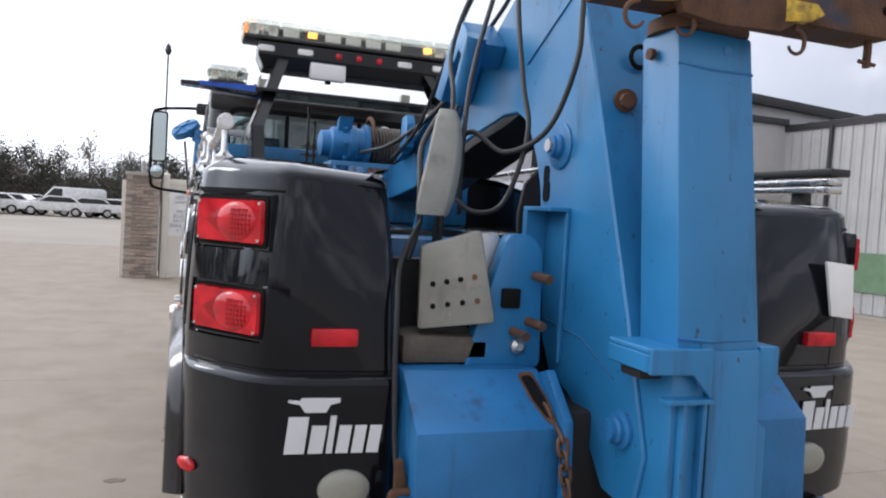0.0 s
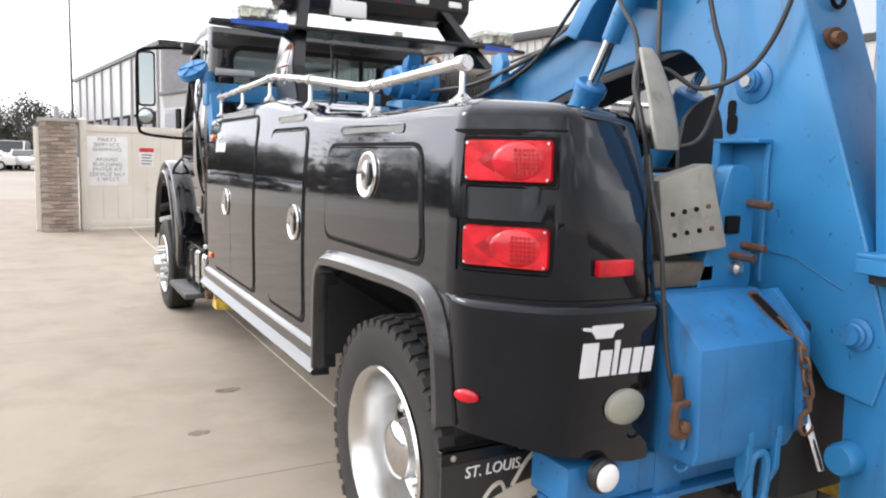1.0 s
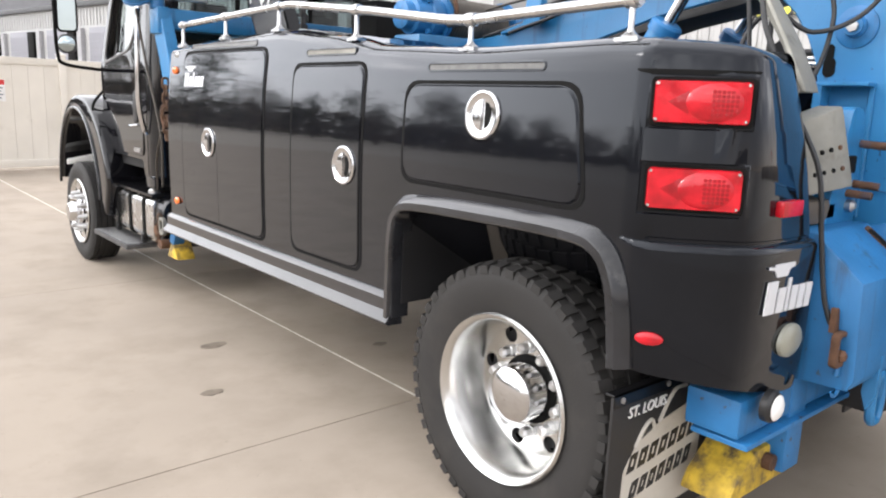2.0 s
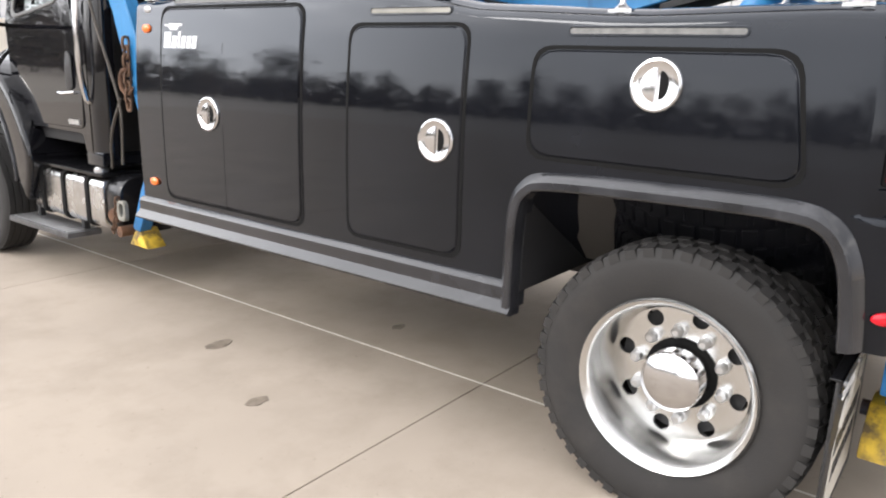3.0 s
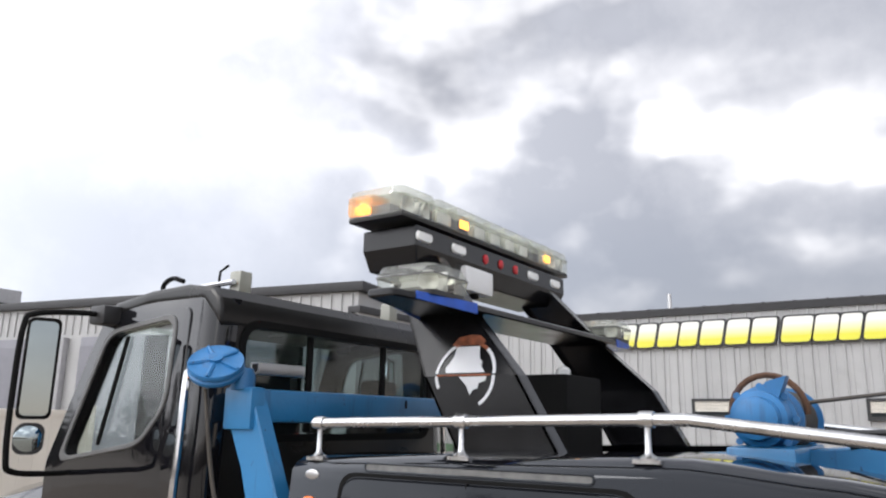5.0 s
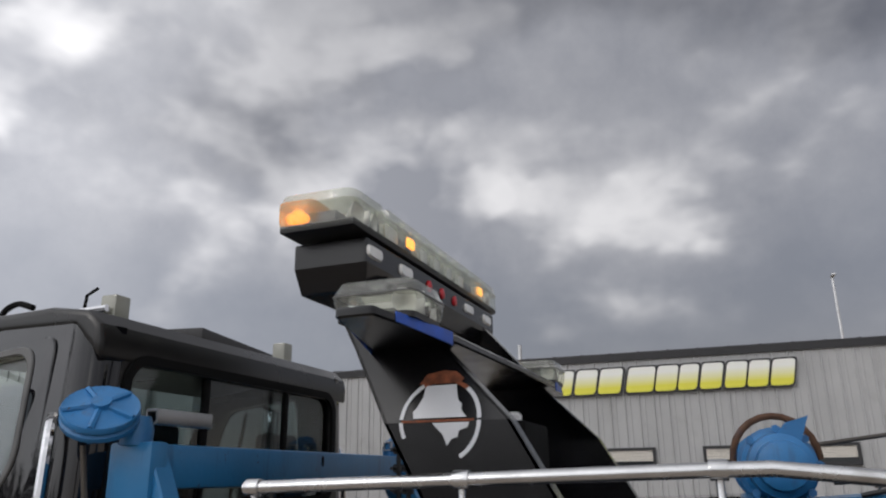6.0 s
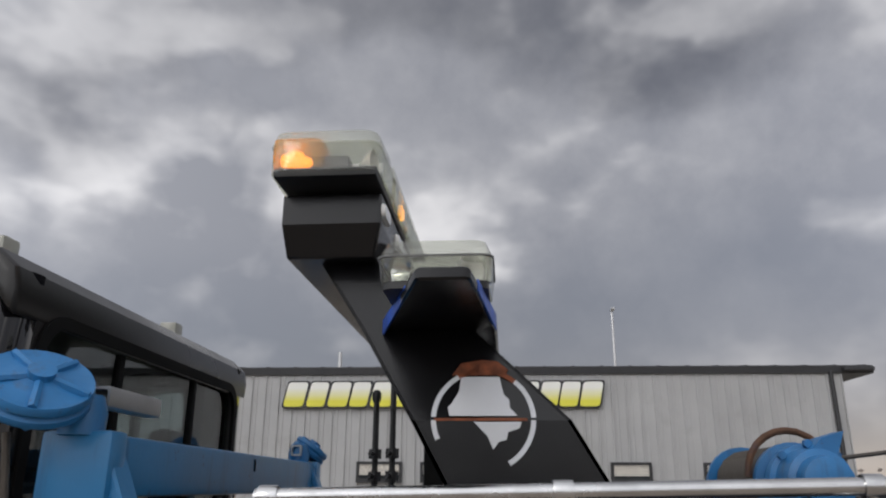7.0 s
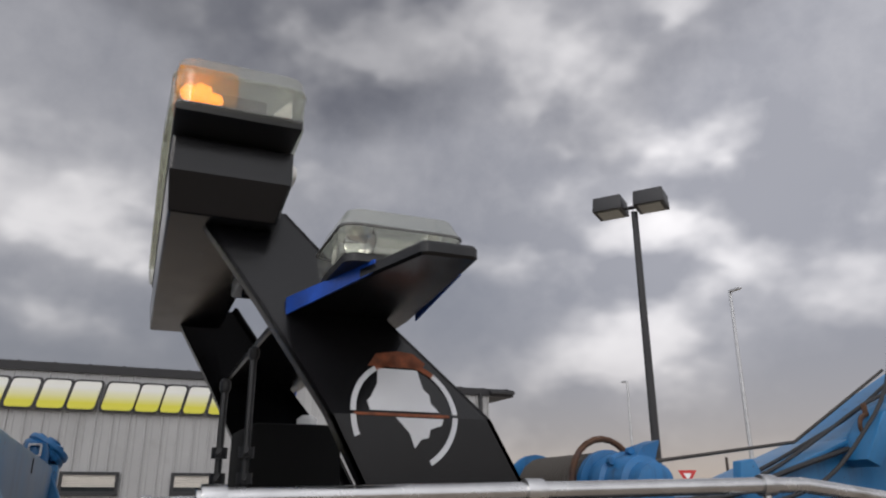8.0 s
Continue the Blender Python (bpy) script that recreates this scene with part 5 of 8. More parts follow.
cab_both("mirror_arm", lambda bm: rod(bm, smooth_line([(-1.05, 7.90, 2.505), (-1.2, 7.90, 2.51), (-1.46, 7.88, 2.475), (-1.522, 7.87, 2.41), (-1.53, 7.87, 2.1), (-1.525, 7.86, 1.82), (-1.47, 7.89, 1.745), (-1.2, 8.02, 1.72), (-1.06, 8.05, 1.72)], 6), 0.014, 8), M["black"], tilt=False)
cab_both("arm_bracket", lambda bm: (box(bm, (-1.15, 7.83, 2.46), (-0.98, 7.96, 2.56)), bevel(bm, 0.02)), M["plastic"], tilt=False)

# roof fittings
lightrod = part("roof_rod", quick(rod, [(-0.66, 7.44, 2.722), (-0.66, 7.98, 2.705)], 0.016, 8), M["chrome"], truck, "chrome rod light on the cab roof")
for x, y in ((-0.58, 7.46), (0.76, 7.44)):
    part("roof_lamp", quick(box, (x - 0.055, y - 0.04, 2.62), (x + 0.035, y + 0.045, 2.79), bev=0.012), M["frost"], truck, "pale plastic roof lamp")
for y in (7.56, 7.9):
    part("rod_foot", quick(rod, [(-0.66, y, 2.56), (-0.66, y, 2.71)], 0.012, 8), M["black"], lightrod)
part("rod_hook", quick(rod, smooth_line([(-0.66, 8.0, 2.62), (-0.66, 8.04, 2.74), (-0.66, 7.96, 2.785), (-0.66, 7.86, 2.76)], 5), 0.014, 8), M["black"], lightrod)
part("roof_antenna", quick(rod, [(-0.62, 7.62, 2.62), (-0.62, 7.60, 2.80), (-0.60, 7.56, 2.835)], 0.008, 6), M["black"], truck)

# ---- blue frame behind the cab ----
beam = part("cross_beam", quick(prism, roundpoly([(6.72, 1.985), (6.72, 2.125), (6.85, 2.125), (6.85, 1.985)], 0.015, 2), "x", -1.10, 1.0), M["blue"], truck, "blue steel cross beam behind the cab")
part("beam_hole", quick(prism, rrect(-0.03, 2.085, 0.022, 0.045, 0.010), "y", 6.7185, 6.74), M["black"], beam)


def leg_strip(bm):
    prism(bm, [(6.73, 2.12), (6.85, 2.12), (6.835, 1.95), (6.76, 1.80), (6.70, 1.62), (6.60, 1.35), (6.50, 1.05), (6.46, 0.85), (6.44, 0.85), (6.45, 1.3), (6.50, 1.6), (6.66, 1.96)], "x", -1.145, -1.06)
    bevel(bm, 0.006, 1)


def leg_head(bm):
    box(bm, (-1.165, 6.70, 1.955), (-1.085, 6.865, 2.13))
    bevel(bm, 0.012)


for side, x in ((0, 0.0), (1, 0.0)):
    for nm, fn, mt in (("frame_leg", leg_strip, M["blue"]), ("leg_head", leg_head, M["blue"])):
        bm = bmesh.new()
        fn(bm)
        if side:
            mirrored(bm, -0.08)
        o = part(nm, bm, mt, truck)


def sheave(bm, c, r, axis):
    lathe(bm, [(0.03, -0.034), (r * 0.5, -0.026), (r * 0.86, -0.022), (r * 0.97, -0.026), (r, -0.020), (r, -0.008), (r * 0.92, 0.0), (r, 0.008), (r, 0.020), (r * 0.97, 0.026), (r * 0.86, 0.022), (r * 0.5, 0.026), (0.03, 0.034)], c, axis, 28)


def sheave_ribs(c, r, axis, parent):
    w = Vector(axis).normalized()
    u = w.orthogonal().normalized()
    v = w.cross(u)
    for k in range(5):
        t = 2 * math.pi * k / 5 + 0.4
        d = math.cos(t) * u + math.sin(t) * v
        for s in (1, -1):
            part("sheave_rib", quick(rod, [Vector(c) + w * 0.034 * s, Vector(c) + w * 0.024 * s + d * r * 0.93], 0.010, 6), M["bluewear"], parent)
    part("sheave_hub", quick(lathe, [(0.0, -0.052), (0.030, -0.05), (0.030, 0.05), (0.0, 0.052)], c, axis, 12), M["bluewear"], parent)


for x, y, z, ax, r, sgn in ((-1.235, 6.85, 2.215, (-0.50, -0.42, 0.76), 0.117, 1), (1.0, 6.76, 2.185, (0.2, -0.55, 0.81), 0.09, -1)):
    sh = part("swivel_sheave", quick(sheave, (x, y, z), r, ax), M["bluewear"], truck, "blue swivelling cable sheave")
    sheave_ribs((x, y, z), r, ax, sh)
    bm = bmesh.new()
    lathe(bm, [(0.05, 0.0), (0.052, 0.05), (0.04, 0.09)], (x + 0.10 * sgn, 6.79, 2.12), (0, 0, 1), 16)
    rod(bm, [(x + 0.10 * sgn, 6.79, 2.17), (x, y, z)], 0.045, 10)
    part("sheave_neck", bm, M["bluewear"], sh)
    bm = bmesh.new()
    x0, x1 = (x + 0.16, x + 0.45) if sgn > 0 else (x - 0.16, x + 0.06)
    pts = rrect(6.79, 2.215 if sgn > 0 else 2.18, 0.05, 0.05, 0.006, 2)
    holed(bm, pts, [rrect(6.79, 2.215 if sgn > 0 else 2.18, 0.036, 0.036, 0.004, 2)], "x", x0, x1)
    part("square_tube", bm, M["dull"], sh, "bare square steel tube")
# cable, hook and chain hanging at the frame leg
bm = bmesh.new()
rod(bm, smooth_line([(-1.24, 6.90, 2.12), (-1.20, 6.86, 1.75), (-1.18, 6.76, 1.45), (-1.17, 6.70, 1.22), (-1.16, 6.74, 0.9)], 6), 0.009, 8)
rod(bm, smooth_line([(-1.17, 6.69, 1.30), (-1.16, 6.84, 1.08), (-1.14, 6.90, 0.86)], 6), 0.009, 8)
part("winch_line", bm, M["cable"], truck)


def link(bm, c, d, flat, L=0.062, W=0.036, r=0.0075):
    d = Vector(d).normalized()
    s = Vector(flat).cross(d).normalized()
    pts = []
    for i in range(17):
        a = 2 * math.pi * i / 16
        u, v = math.cos(a), math.sin(a)
        pts.append(Vector(c) + d * (L / 2) * (abs(u) ** 0.6) * (1 if u > 0 else -1) + s * (W / 2) * (abs(v) ** 0.6) * (1 if v > 0 else -1))
    rod(bm, pts, r, 6)


def chain(pts, flat=(0, -1, 0), L=0.062, W=0.036, r=0.0075):
    bm = bmesh.new()
    P = [Vector(p) for p in pts]
    step, k, left = L - 2 * r * 1.1, 0, 0.0
    for a, b in zip(P, P[1:]):
        d = b - a
        s = left
        while s < d.length:
            f = Vector(flat) if k % 2 else d.cross(Vector(flat))
            link(bm, a + d.normalized() * s, d, f, L, W, r)
            s += step
            k += 1
        left = s - d.length
    return bm


def hook(bm, c, size=0.09, flip=1, plane="y"):
    pts = []
    for i in range(15):
        a = radians(100 - 255 * i / 14)
        u, v = size * 0.5 * math.cos(a) * flip, size * 0.55 * math.sin(a)
        pts.append(Vector(c) + (Vector((u, 0, v)) if plane == "y" else Vector((0, u, v))))
    pts = [Vector(c) + Vector((0, 0, size * 1.15))] + pts
    rod(bm, pts, size * 0.14, 8, size * 0.07)


hk = part("hook_block", quick(hook, (-1.165, 6.62, 1.40), 0.13, 1, "x"), M["rust"], truck, "rusty tow hook on a short chain")
part("hook_chain", chain([(-1.165, 6.60, 1.62), (-1.165, 6.61, 1.24)], (1, 0, 0), 0.07, 0.042, 0.009), M["chain"], hk)

# stabiliser leg beside the tank with a yellow foot
bm = bmesh.new()
prism(bm, [(6.42, 0.95), (6.50, 0.95), (6.62, 0.74), (6.735, 0.50), (6.665, 0.47), (6.53, 0.72)], "x", -1.13, -1.05)
bevel(bm, 0.008)
jack = part("stabiliser_leg", bm, M["bluewear"], truck, "worn blue stabiliser leg with a yellow foot")
bm = bmesh.new()
prism(bm, [(6.575, 0.385), (6.785, 0.385), (6.765, 0.41), (6.70, 0.50), (6.665, 0.50), (6.60, 0.41)], "x", -1.13, -1.0)
bevel(bm, 0.008)
part("yellow_foot", bm, M["yellow"], jack, "chipped yellow stabiliser foot")
part("leg_bracket", quick(lathe, [(0.02, -0.03), (0.045, -0.028), (0.05, -0.01), (0.05, 0.012), (0.045, 0.028), (0.02, 0.03)], (-1.12, 6.93, 0.55), (1, 0.3, 0), 20), M["rust"], jack)
bm = bmesh.new()
holed(bm, rrect(6.80, 0.60, 0.09, 0.13, 0.035), [rrect(6.80, 0.605, 0.05, 0.08, 0.02)], "x", -1.165, -1.135)
bevel(bm, 0.006)
part("leg_shackle", bm, M["pad"], jack, "scuffed steel shackle")
part("leg_chain", chain([(-1.15, 6.86, 0.66), (-1.14, 6.92, 0.50), (-1.12, 6.99, 0.43)], (1, 0, 0), 0.05, 0.03, 0.006), M["chain"], jack)
part("leg_pin", quick(rod, [(-1.16, 6.84, 0.46), (-0.98, 6.84, 0.46)], 0.035, 10), M["rust"], jack)

# ---- light arch ----
LB = 2.18    # height of the bend in the legs


def leg_x(z, off=0.0):
    return -0.825 - off + (max(z - LB, 0)) * 0.37


def arch_leg(bm):
    lo = [(5.455, 1.86), (5.89, 1.86), (6.065, LB), (5.64, LB)]
    up = [(5.64, LB), (6.065, LB), (6.225, 2.45), (6.415, 2.74), (6.155, 2.74), (5.885, 2.43)]
    for pts in (lo, up):
        a = [bm.verts.new((leg_x(z), y, z)) for y, z in pts]
        b = [bm.verts.new((leg_x(z) + 0.012, y, z)) for y, z in pts]
        bm.faces.new(a), bm.faces.new(b)
        for i in range(len(pts)):
            j = (i + 1) % len(pts)
            bm.faces.new((a[i], a[j], b[j], b[i]))


def leg_flange(bm, line, wide):
    rows = [[bm.verts.new((leg_x(z) + dx, y + dy, z)) for dx, dy in ((0, 0), (wide, 0.0), (wide, 0.012), (0, 0.012))] for y, z in line]
    for a, b in zip(rows, rows[1:]):
        for k in range(4):
            bm.faces.new((a[k], a[(k + 1) % 4], b[(k + 1) % 4], b[k]))
    bm.faces.new(rows[0]), bm.faces.new(rows[-1])


arch_legs = both("arch_leg", arch_leg, M["satin"], label="black steel arch leg with a round worn decal", smooth=False)
both("leg_flange", lambda bm: leg_flange(bm, [(5.455, 1.86), (5.64, LB), (5.885, 2.43), (6.155, 2.74)], 0.085), M["satin"], parent=arch_legs, smooth=False)
both("leg_flange", lambda bm: leg_flange(bm, [(5.878, 1.86), (6.053, LB), (6.213, 2.45), (6.403, 2.74)], 0.045), M["satin"], parent=arch_legs, smooth=False)


def on_leg(bm, loop, off=0.004):
    a = [bm.verts.new((leg_x(z, off), y + 0.012, z)) for y, z in loop]
    b = [bm.verts.new((leg_x(z, -0.001), y + 0.012, z)) for y, z in loop]
    bm.faces.new(a), bm.faces.new(b)
    for i in range(len(loop)):
        j = (i + 1) % len(loop)
        bm.faces.new((a[i], a[j], b[j], b[i]))


RC, RR = (5.86, 2.185), 0.132


def ring_piece(a0, a1, w=0.010, n=5):
    pts = [(RC[0] + (RR + w) * math.cos(radians(a)), RC[1] + (RR + w) * math.sin(radians(a))) for a in [a0 + (a1 - a0) * i / n for i in range(n + 1)]]
    return pts + [(RC[0] + (RR - w) * math.cos(radians(a)), RC[1] + (RR - w) * math.sin(radians(a))) for a in [a1 + (a0 - a1) * i / n for i in range(n + 1)]]


M["leg_rust"] = mat("surface_rust", (0.19, 0.055, 0.022), 0.85, var=0.4, scale=40, bump=0.2)
for a0, a1 in ((130, 179), (2, 60), (-2, -24), (182, 240)):
    both("decal_ring", lambda bm: on_leg(bm, ring_piece(a0, a1, 0.0065, 10)), M["decal"], parent=arch_legs)
both("decal_patch", lambda bm: on_leg(bm, [(5.92, 2.30), (5.815, 2.30), (5.805, 2.25), (5.79, 2.235), (5.79, 2.215), (5.77, 2.192), (5.95, 2.192), (5.955, 2.215), (5.945, 2.225), (5.925, 2.26)]), M["decal"], parent=arch_legs)
both("decal_patch", lambda bm: on_leg(bm, [(5.885, 2.176), (5.76, 2.176), (5.765, 2.16), (5.795, 2.15), (5.80, 2.13), (5.82, 2.125), (5.835, 2.105), (5.85, 2.14)]), M["decal"], parent=arch_legs)
both("rust_patch", lambda bm: on_leg(bm, [(5.945, 2.305), (5.80, 2.305), (5.79, 2.32), (5.82, 2.345), (5.86, 2.35), (5.92, 2.34)]), M["leg_rust"], parent=arch_legs)
both("rust_streak", lambda bm: on_leg(bm, [(5.99, 2.186), (5.745, 2.186), (5.745, 2.179), (5.99, 2.179)]), M["leg_rust"], parent=arch_legs)
for a0, a1 in ((60, 85), (100, 130)):
    both("rust_ring", lambda bm: on_leg(bm, ring_piece(a0, a1, 0.0065, 6)), M["leg_rust"], parent=arch_legs)


def pod(bm):
    rim = [(-0.775, 6.125), (0.835, 6.125), (0.835, 6.43), (-0.775, 6.43)]
    prism(bm, rim, "z", 2.770, 2.865)
    prism(bm, rim, "z", 2.770, 2.675, [(-0.730, 6.150), (0.790, 6.150), (0.790, 6.42), (-0.730, 6.42)])
    bmesh.ops.remove_doubles(bm, verts=bm.verts, dist=0.0005)
    inside = [f for f in bm.faces if all(abs(v.co.z - 2.770) < 1e-4 for v in f.verts)]
    bmesh.ops.delete(bm, geom=inside, context="FACES_ONLY")
    bevel(bm, 0.008)


pod_ob = part("arch_crosspiece", quick(pod), M["satin"], truck, "black arch crosspiece set with rear lamps", smooth=False)
for x in (-0.71, -0.41, 0.40, 0.70):
    bm = bmesh.new()
    prism(bm, rrect(x, 2.815, 0.125, 0.05, 0.02), "y", 6.126, 6.114, rrect(x, 2.815, 0.112, 0.038, 0.016))
    part("pill_lamp", bm, M["lamp_white"], pod_ob, "white rounded work lamp")
for x in (-0.145, 0.018, 0.185):
    part("round_lamp", quick(lathe, [(0.026, 0), (0.024, 0.008), (0.012, 0.013)], (x, 6.126, 2.815), (0, -1, 0), 20), M["redlens"], pod_ob, "small round red lamp")
arch_legs[1].location = (-0.04, -0.045, 0.0)


def arch_turn(x, y, z=0.0):
    """The arch's cross members run slightly askew from their near end."""
    return Matrix.Translation((x, y, z)) @ Matrix.Rotation(radians(-1.4), 4, "Z") @ Matrix.Diagonal((0.957, 1, 1, 1)) @ Matrix.Translation((-x, -y, 0))


pod_ob.matrix_basis = Matrix.Translation((0.020, 0.046, 0)) @ arch_turn(-0.78, 6.3, -0.006)
# light bar
bar = part("light_bar", quick(box, (-0.86, 6.145, 2.872), (0.92, 6.455, 2.898), bev=0.01), M["plastic"], truck, "low flashing light bar with clear lenses")
part("bar_core", quick(box, (-0.60, 6.19, 2.897), (0.66, 6.41, 2.955), bev=0.01), M["black"], bar)
XS = [-0.875, -0.585, -0.42, -0.255, -0.09, 0.075, 0.24, 0.405, 0.57, 0.655, 0.935]
for k, (xa, xb) in enumerate(zip(XS, XS[1:])):
    bm = bmesh.new()
    r = 0.05 if k in (0, len(XS) - 2) else 0.006
    if k == 0:
        pts = roundpoly([(xa, 6.14), (xa, 6.465), (xb, 6.475), (xb, 6.13)], 0.055, 4)
    elif k == len(XS) - 2:
        pts = roundpoly([(xb, 6.14), (xb, 6.465), (xa, 6.475), (xa, 6.13)], 0.055, 4)
    else:
        pts = [(xa + 0.002, 6.13), (xb - 0.002, 6.13), (xb - 0.002, 6.475), (xa + 0.002, 6.475)]
    c = Vector((sum(p[0] for p in pts) / len(pts), sum(p[1] for p in pts) / len(pts)))
    inner = [tuple(c + (Vector(p) - c) * 0.95) for p in pts]
    prism(bm, pts, "z", 2.885, 2.955)
    prism(bm, [tuple(c + (Vector(p) - c) * 0.998) for p in pts], "z", 2.957, 2.99, inner)
    lens = part("bar_lens", bm, M["clear"], bar, "clear plastic light bar lens")
    lens.visible_shadow = False
    if k in (1, 3, 4, 5, 6, 8):
        part("lamp_module", quick(box, (xa + 0.02, 6.155, 2.902), (xb - 0.02, 6.185, 2.95), bev=0.006), M["lamp_white"], bar)
for x in (-0.72, 0.79):
    for y0 in (6.21, 6.385):
        for dx in (-0.06, 0.07):
            bm = bmesh.new()
            lathe(bm, [(0.008, 0), (0.032, 0.028), (0.04, 0.045), (0.033, 0.042), (0.008, 0.008)], (x + dx, y0, 2.925), (dx * 3, 1 if y0 > 6.3 else -1, 0), 16)
            part("flash_reflector", bm, M["bulb"] if x < 0 and y0 > 6.3 and dx < 0 else M["lamp_white"], bar)
    part("lens_rib", quick(box, (x - 0.004, 6.15, 2.90), (x + 0.004, 6.45, 2.95)), M["dull"], bar)
rim = roundpoly([(-0.879, 6.136), (-0.879, 6.469), (0.939, 6.469), (0.939, 6.136)], 0.055, 4)
part("lens_seam", quick(holed, rim, [roundpoly([(-0.874, 6.141), (-0.874, 6.464), (0.934, 6.464), (0.934, 6.141)], 0.053, 4)], "z", 2.953, 2.959), M["clear"], bar)
for x in (-0.715, 0.775):
    part("lamp_tray", quick(box, (x - 0.115, 6.235, 2.898), (x + 0.115, 6.37, 2.938), bev=0.008), M["smoke"], bar)
for x in (-0.34, 0.61):
    part("amber_flasher", quick(box, (x - 0.035, 6.135, 2.91), (x + 0.035, 6.15, 2.945), bev=0.006), M["bulb"], bar, "lit amber flasher")
# amber block puts the flasher's glow into the colour of the clear end lens
part("amber_filter", quick(box, (-0.866, 6.31, 2.893), (-0.73, 6.460, 2.978), bev=0.02), M["glowfilm"], bar, "amber block painting the flasher's glow in the clear lens")
for dy, dz, r in ((0.0, 0.0, 0.030), (-0.035, -0.006, 0.020), (0.034, 0.004, 0.018)):
    part("end_flasher", quick(lathe, [(0.004, -r), (r * 0.9, -r * 0.5), (r, r * 0.4), (0.004, r)], (-0.82, 6.395 + dy, 2.925 + dz), (0.3, 1, 0.2), 7), M["bulb"], bar, "lit amber flasher", smooth=False)


bar.matrix_basis = Matrix.Translation((0.0, 0.028, -0.572)) @ Matrix.Diagonal((1, 1, 1.20, 1)) @ arch_turn(-0.87, 6.3)


# long shelf across the arch, beacon at either end
def shelf(bm):
    top = roundpoly([(-1.30, 6.005), (-1.30, 5.885), (-0.72, 5.835), (0.78, 5.835), (1.24, 5.885), (1.24, 6.005), (0.78, 6.16), (-0.72, 6.16)], 0.015, 2)
    prism(bm, top, "z", 2.425, 2.455)
    bevel(bm, 0.006, 1)


shelf_ob = part("arch_shelf", quick(shelf), M["satin"], truck, "black shelf plate edged with blue tape")
for q in (((-1.17, 5.875), (-0.78, 5.8395)), ((-1.12, 6.048), (-0.72, 6.162)), ((1.11, 5.8708), (0.82, 5.8384)), ((1.08, 6.055), (0.79, 6.162))):
    (xa, ya), (xb, yb) = q
    d = Vector((xb - xa, yb - ya, 0)).normalized()
    nrm = Vector((-d.y, d.x, 0)) * (0.004 if ya > 5.95 else -0.004)
    if (nrm.y > 0) != (ya > 5.95):
        nrm = -nrm
    bm = bmesh.new()
    v = [bm.verts.new(Vector((x, y, z)) + nrm * k) for k in (0, 1) for x, y, z in ((xa, ya, 2.430), (xb, yb, 2.415), (xb, yb, 2.459), (xa, ya, 2.459))]
    for f in ((0, 1, 2, 3), (4, 5, 6, 7), (0, 1, 5, 4), (1, 2, 6, 5), (2, 3, 7, 6), (3, 0, 4, 7)):
        bm.faces.new([v[k] for k in f])
    part("blue_tape", bm, M["bluetape"], shelf_ob)
for x in (-0.975, 0.96):
    bc = part("beacon", quick(prism, rrect(x, 5.98, 0.26, 0.26, 0.03), "z", 2.457, 2.475), M["plastic"], shelf_ob, "square clear flashing beacon")
    bm = bmesh.new()
    prism(bm, rrect(x, 5.98, 0.27, 0.27, 0.035, 4), "z", 2.475, 2.535, rrect(x, 5.98, 0.285, 0.285, 0.035, 4))
    prism(bm, rrect(x, 5.98, 0.285, 0.285, 0.035, 4), "z", 2.5365, 2.578, rrect(x, 5.98, 0.25, 0.25, 0.035, 4))
    ln = part("beacon_lens", bm, M["clear"], bc, "clear plastic beacon lens")
    ln.visible_shadow = False
    for dx, dy in ((-0.06, -0.06), (0.06, 0.06), (-0.06, 0.06), (0.06, -0.06)):
        bm = bmesh.new()
        lathe(bm, [(0.006, 0), (0.038, 0.03), (0.042, 0.04), (0.034, 0.036), (0.006, 0.008)], (x + dx, 5.98 + dy, 2.515), (dx, dy, 0.0), 16)
        part("beacon_reflector", bm, M["lamp_white"] if dx * dy > 0 else M["chrome"], bc)
    part("lens_seam", quick(holed, rrect(x, 5.98, 0.289, 0.289, 0.035, 4), [rrect(x, 5.98, 0.281, 0.281, 0.033, 4)], "z", 2.533, 2.538), M["smoke"], bc)
    part("lamp_tray", quick(box, (x - 0.075, 5.905, 2.476), (x + 0.075, 6.055, 2.50), bev=0.008), M["smoke"], bc)
    part("beacon_divider", quick(box, (x - 0.003, 5.86, 2.48), (x + 0.003, 6.10, 2.56)), M["dull"], bc)
shelf_ob.matrix_basis = Matrix.Translation((0.011, 0.008, 0.013)) @ arch_turn(-1.26, 5.95)
box_w = part("loudspeaker_box", quick(box, (-0.37, 6.14, 2.62), (-0.10, 6.22, 2.742), bev=0.012), M["white"], truck, "white box hung under the arch crosspiece")
part("box_fitting", quick(box, (-0.25, 6.16, 2.595), (-0.21, 6.20, 2.622), bev=0.005), M["black"], box_w)
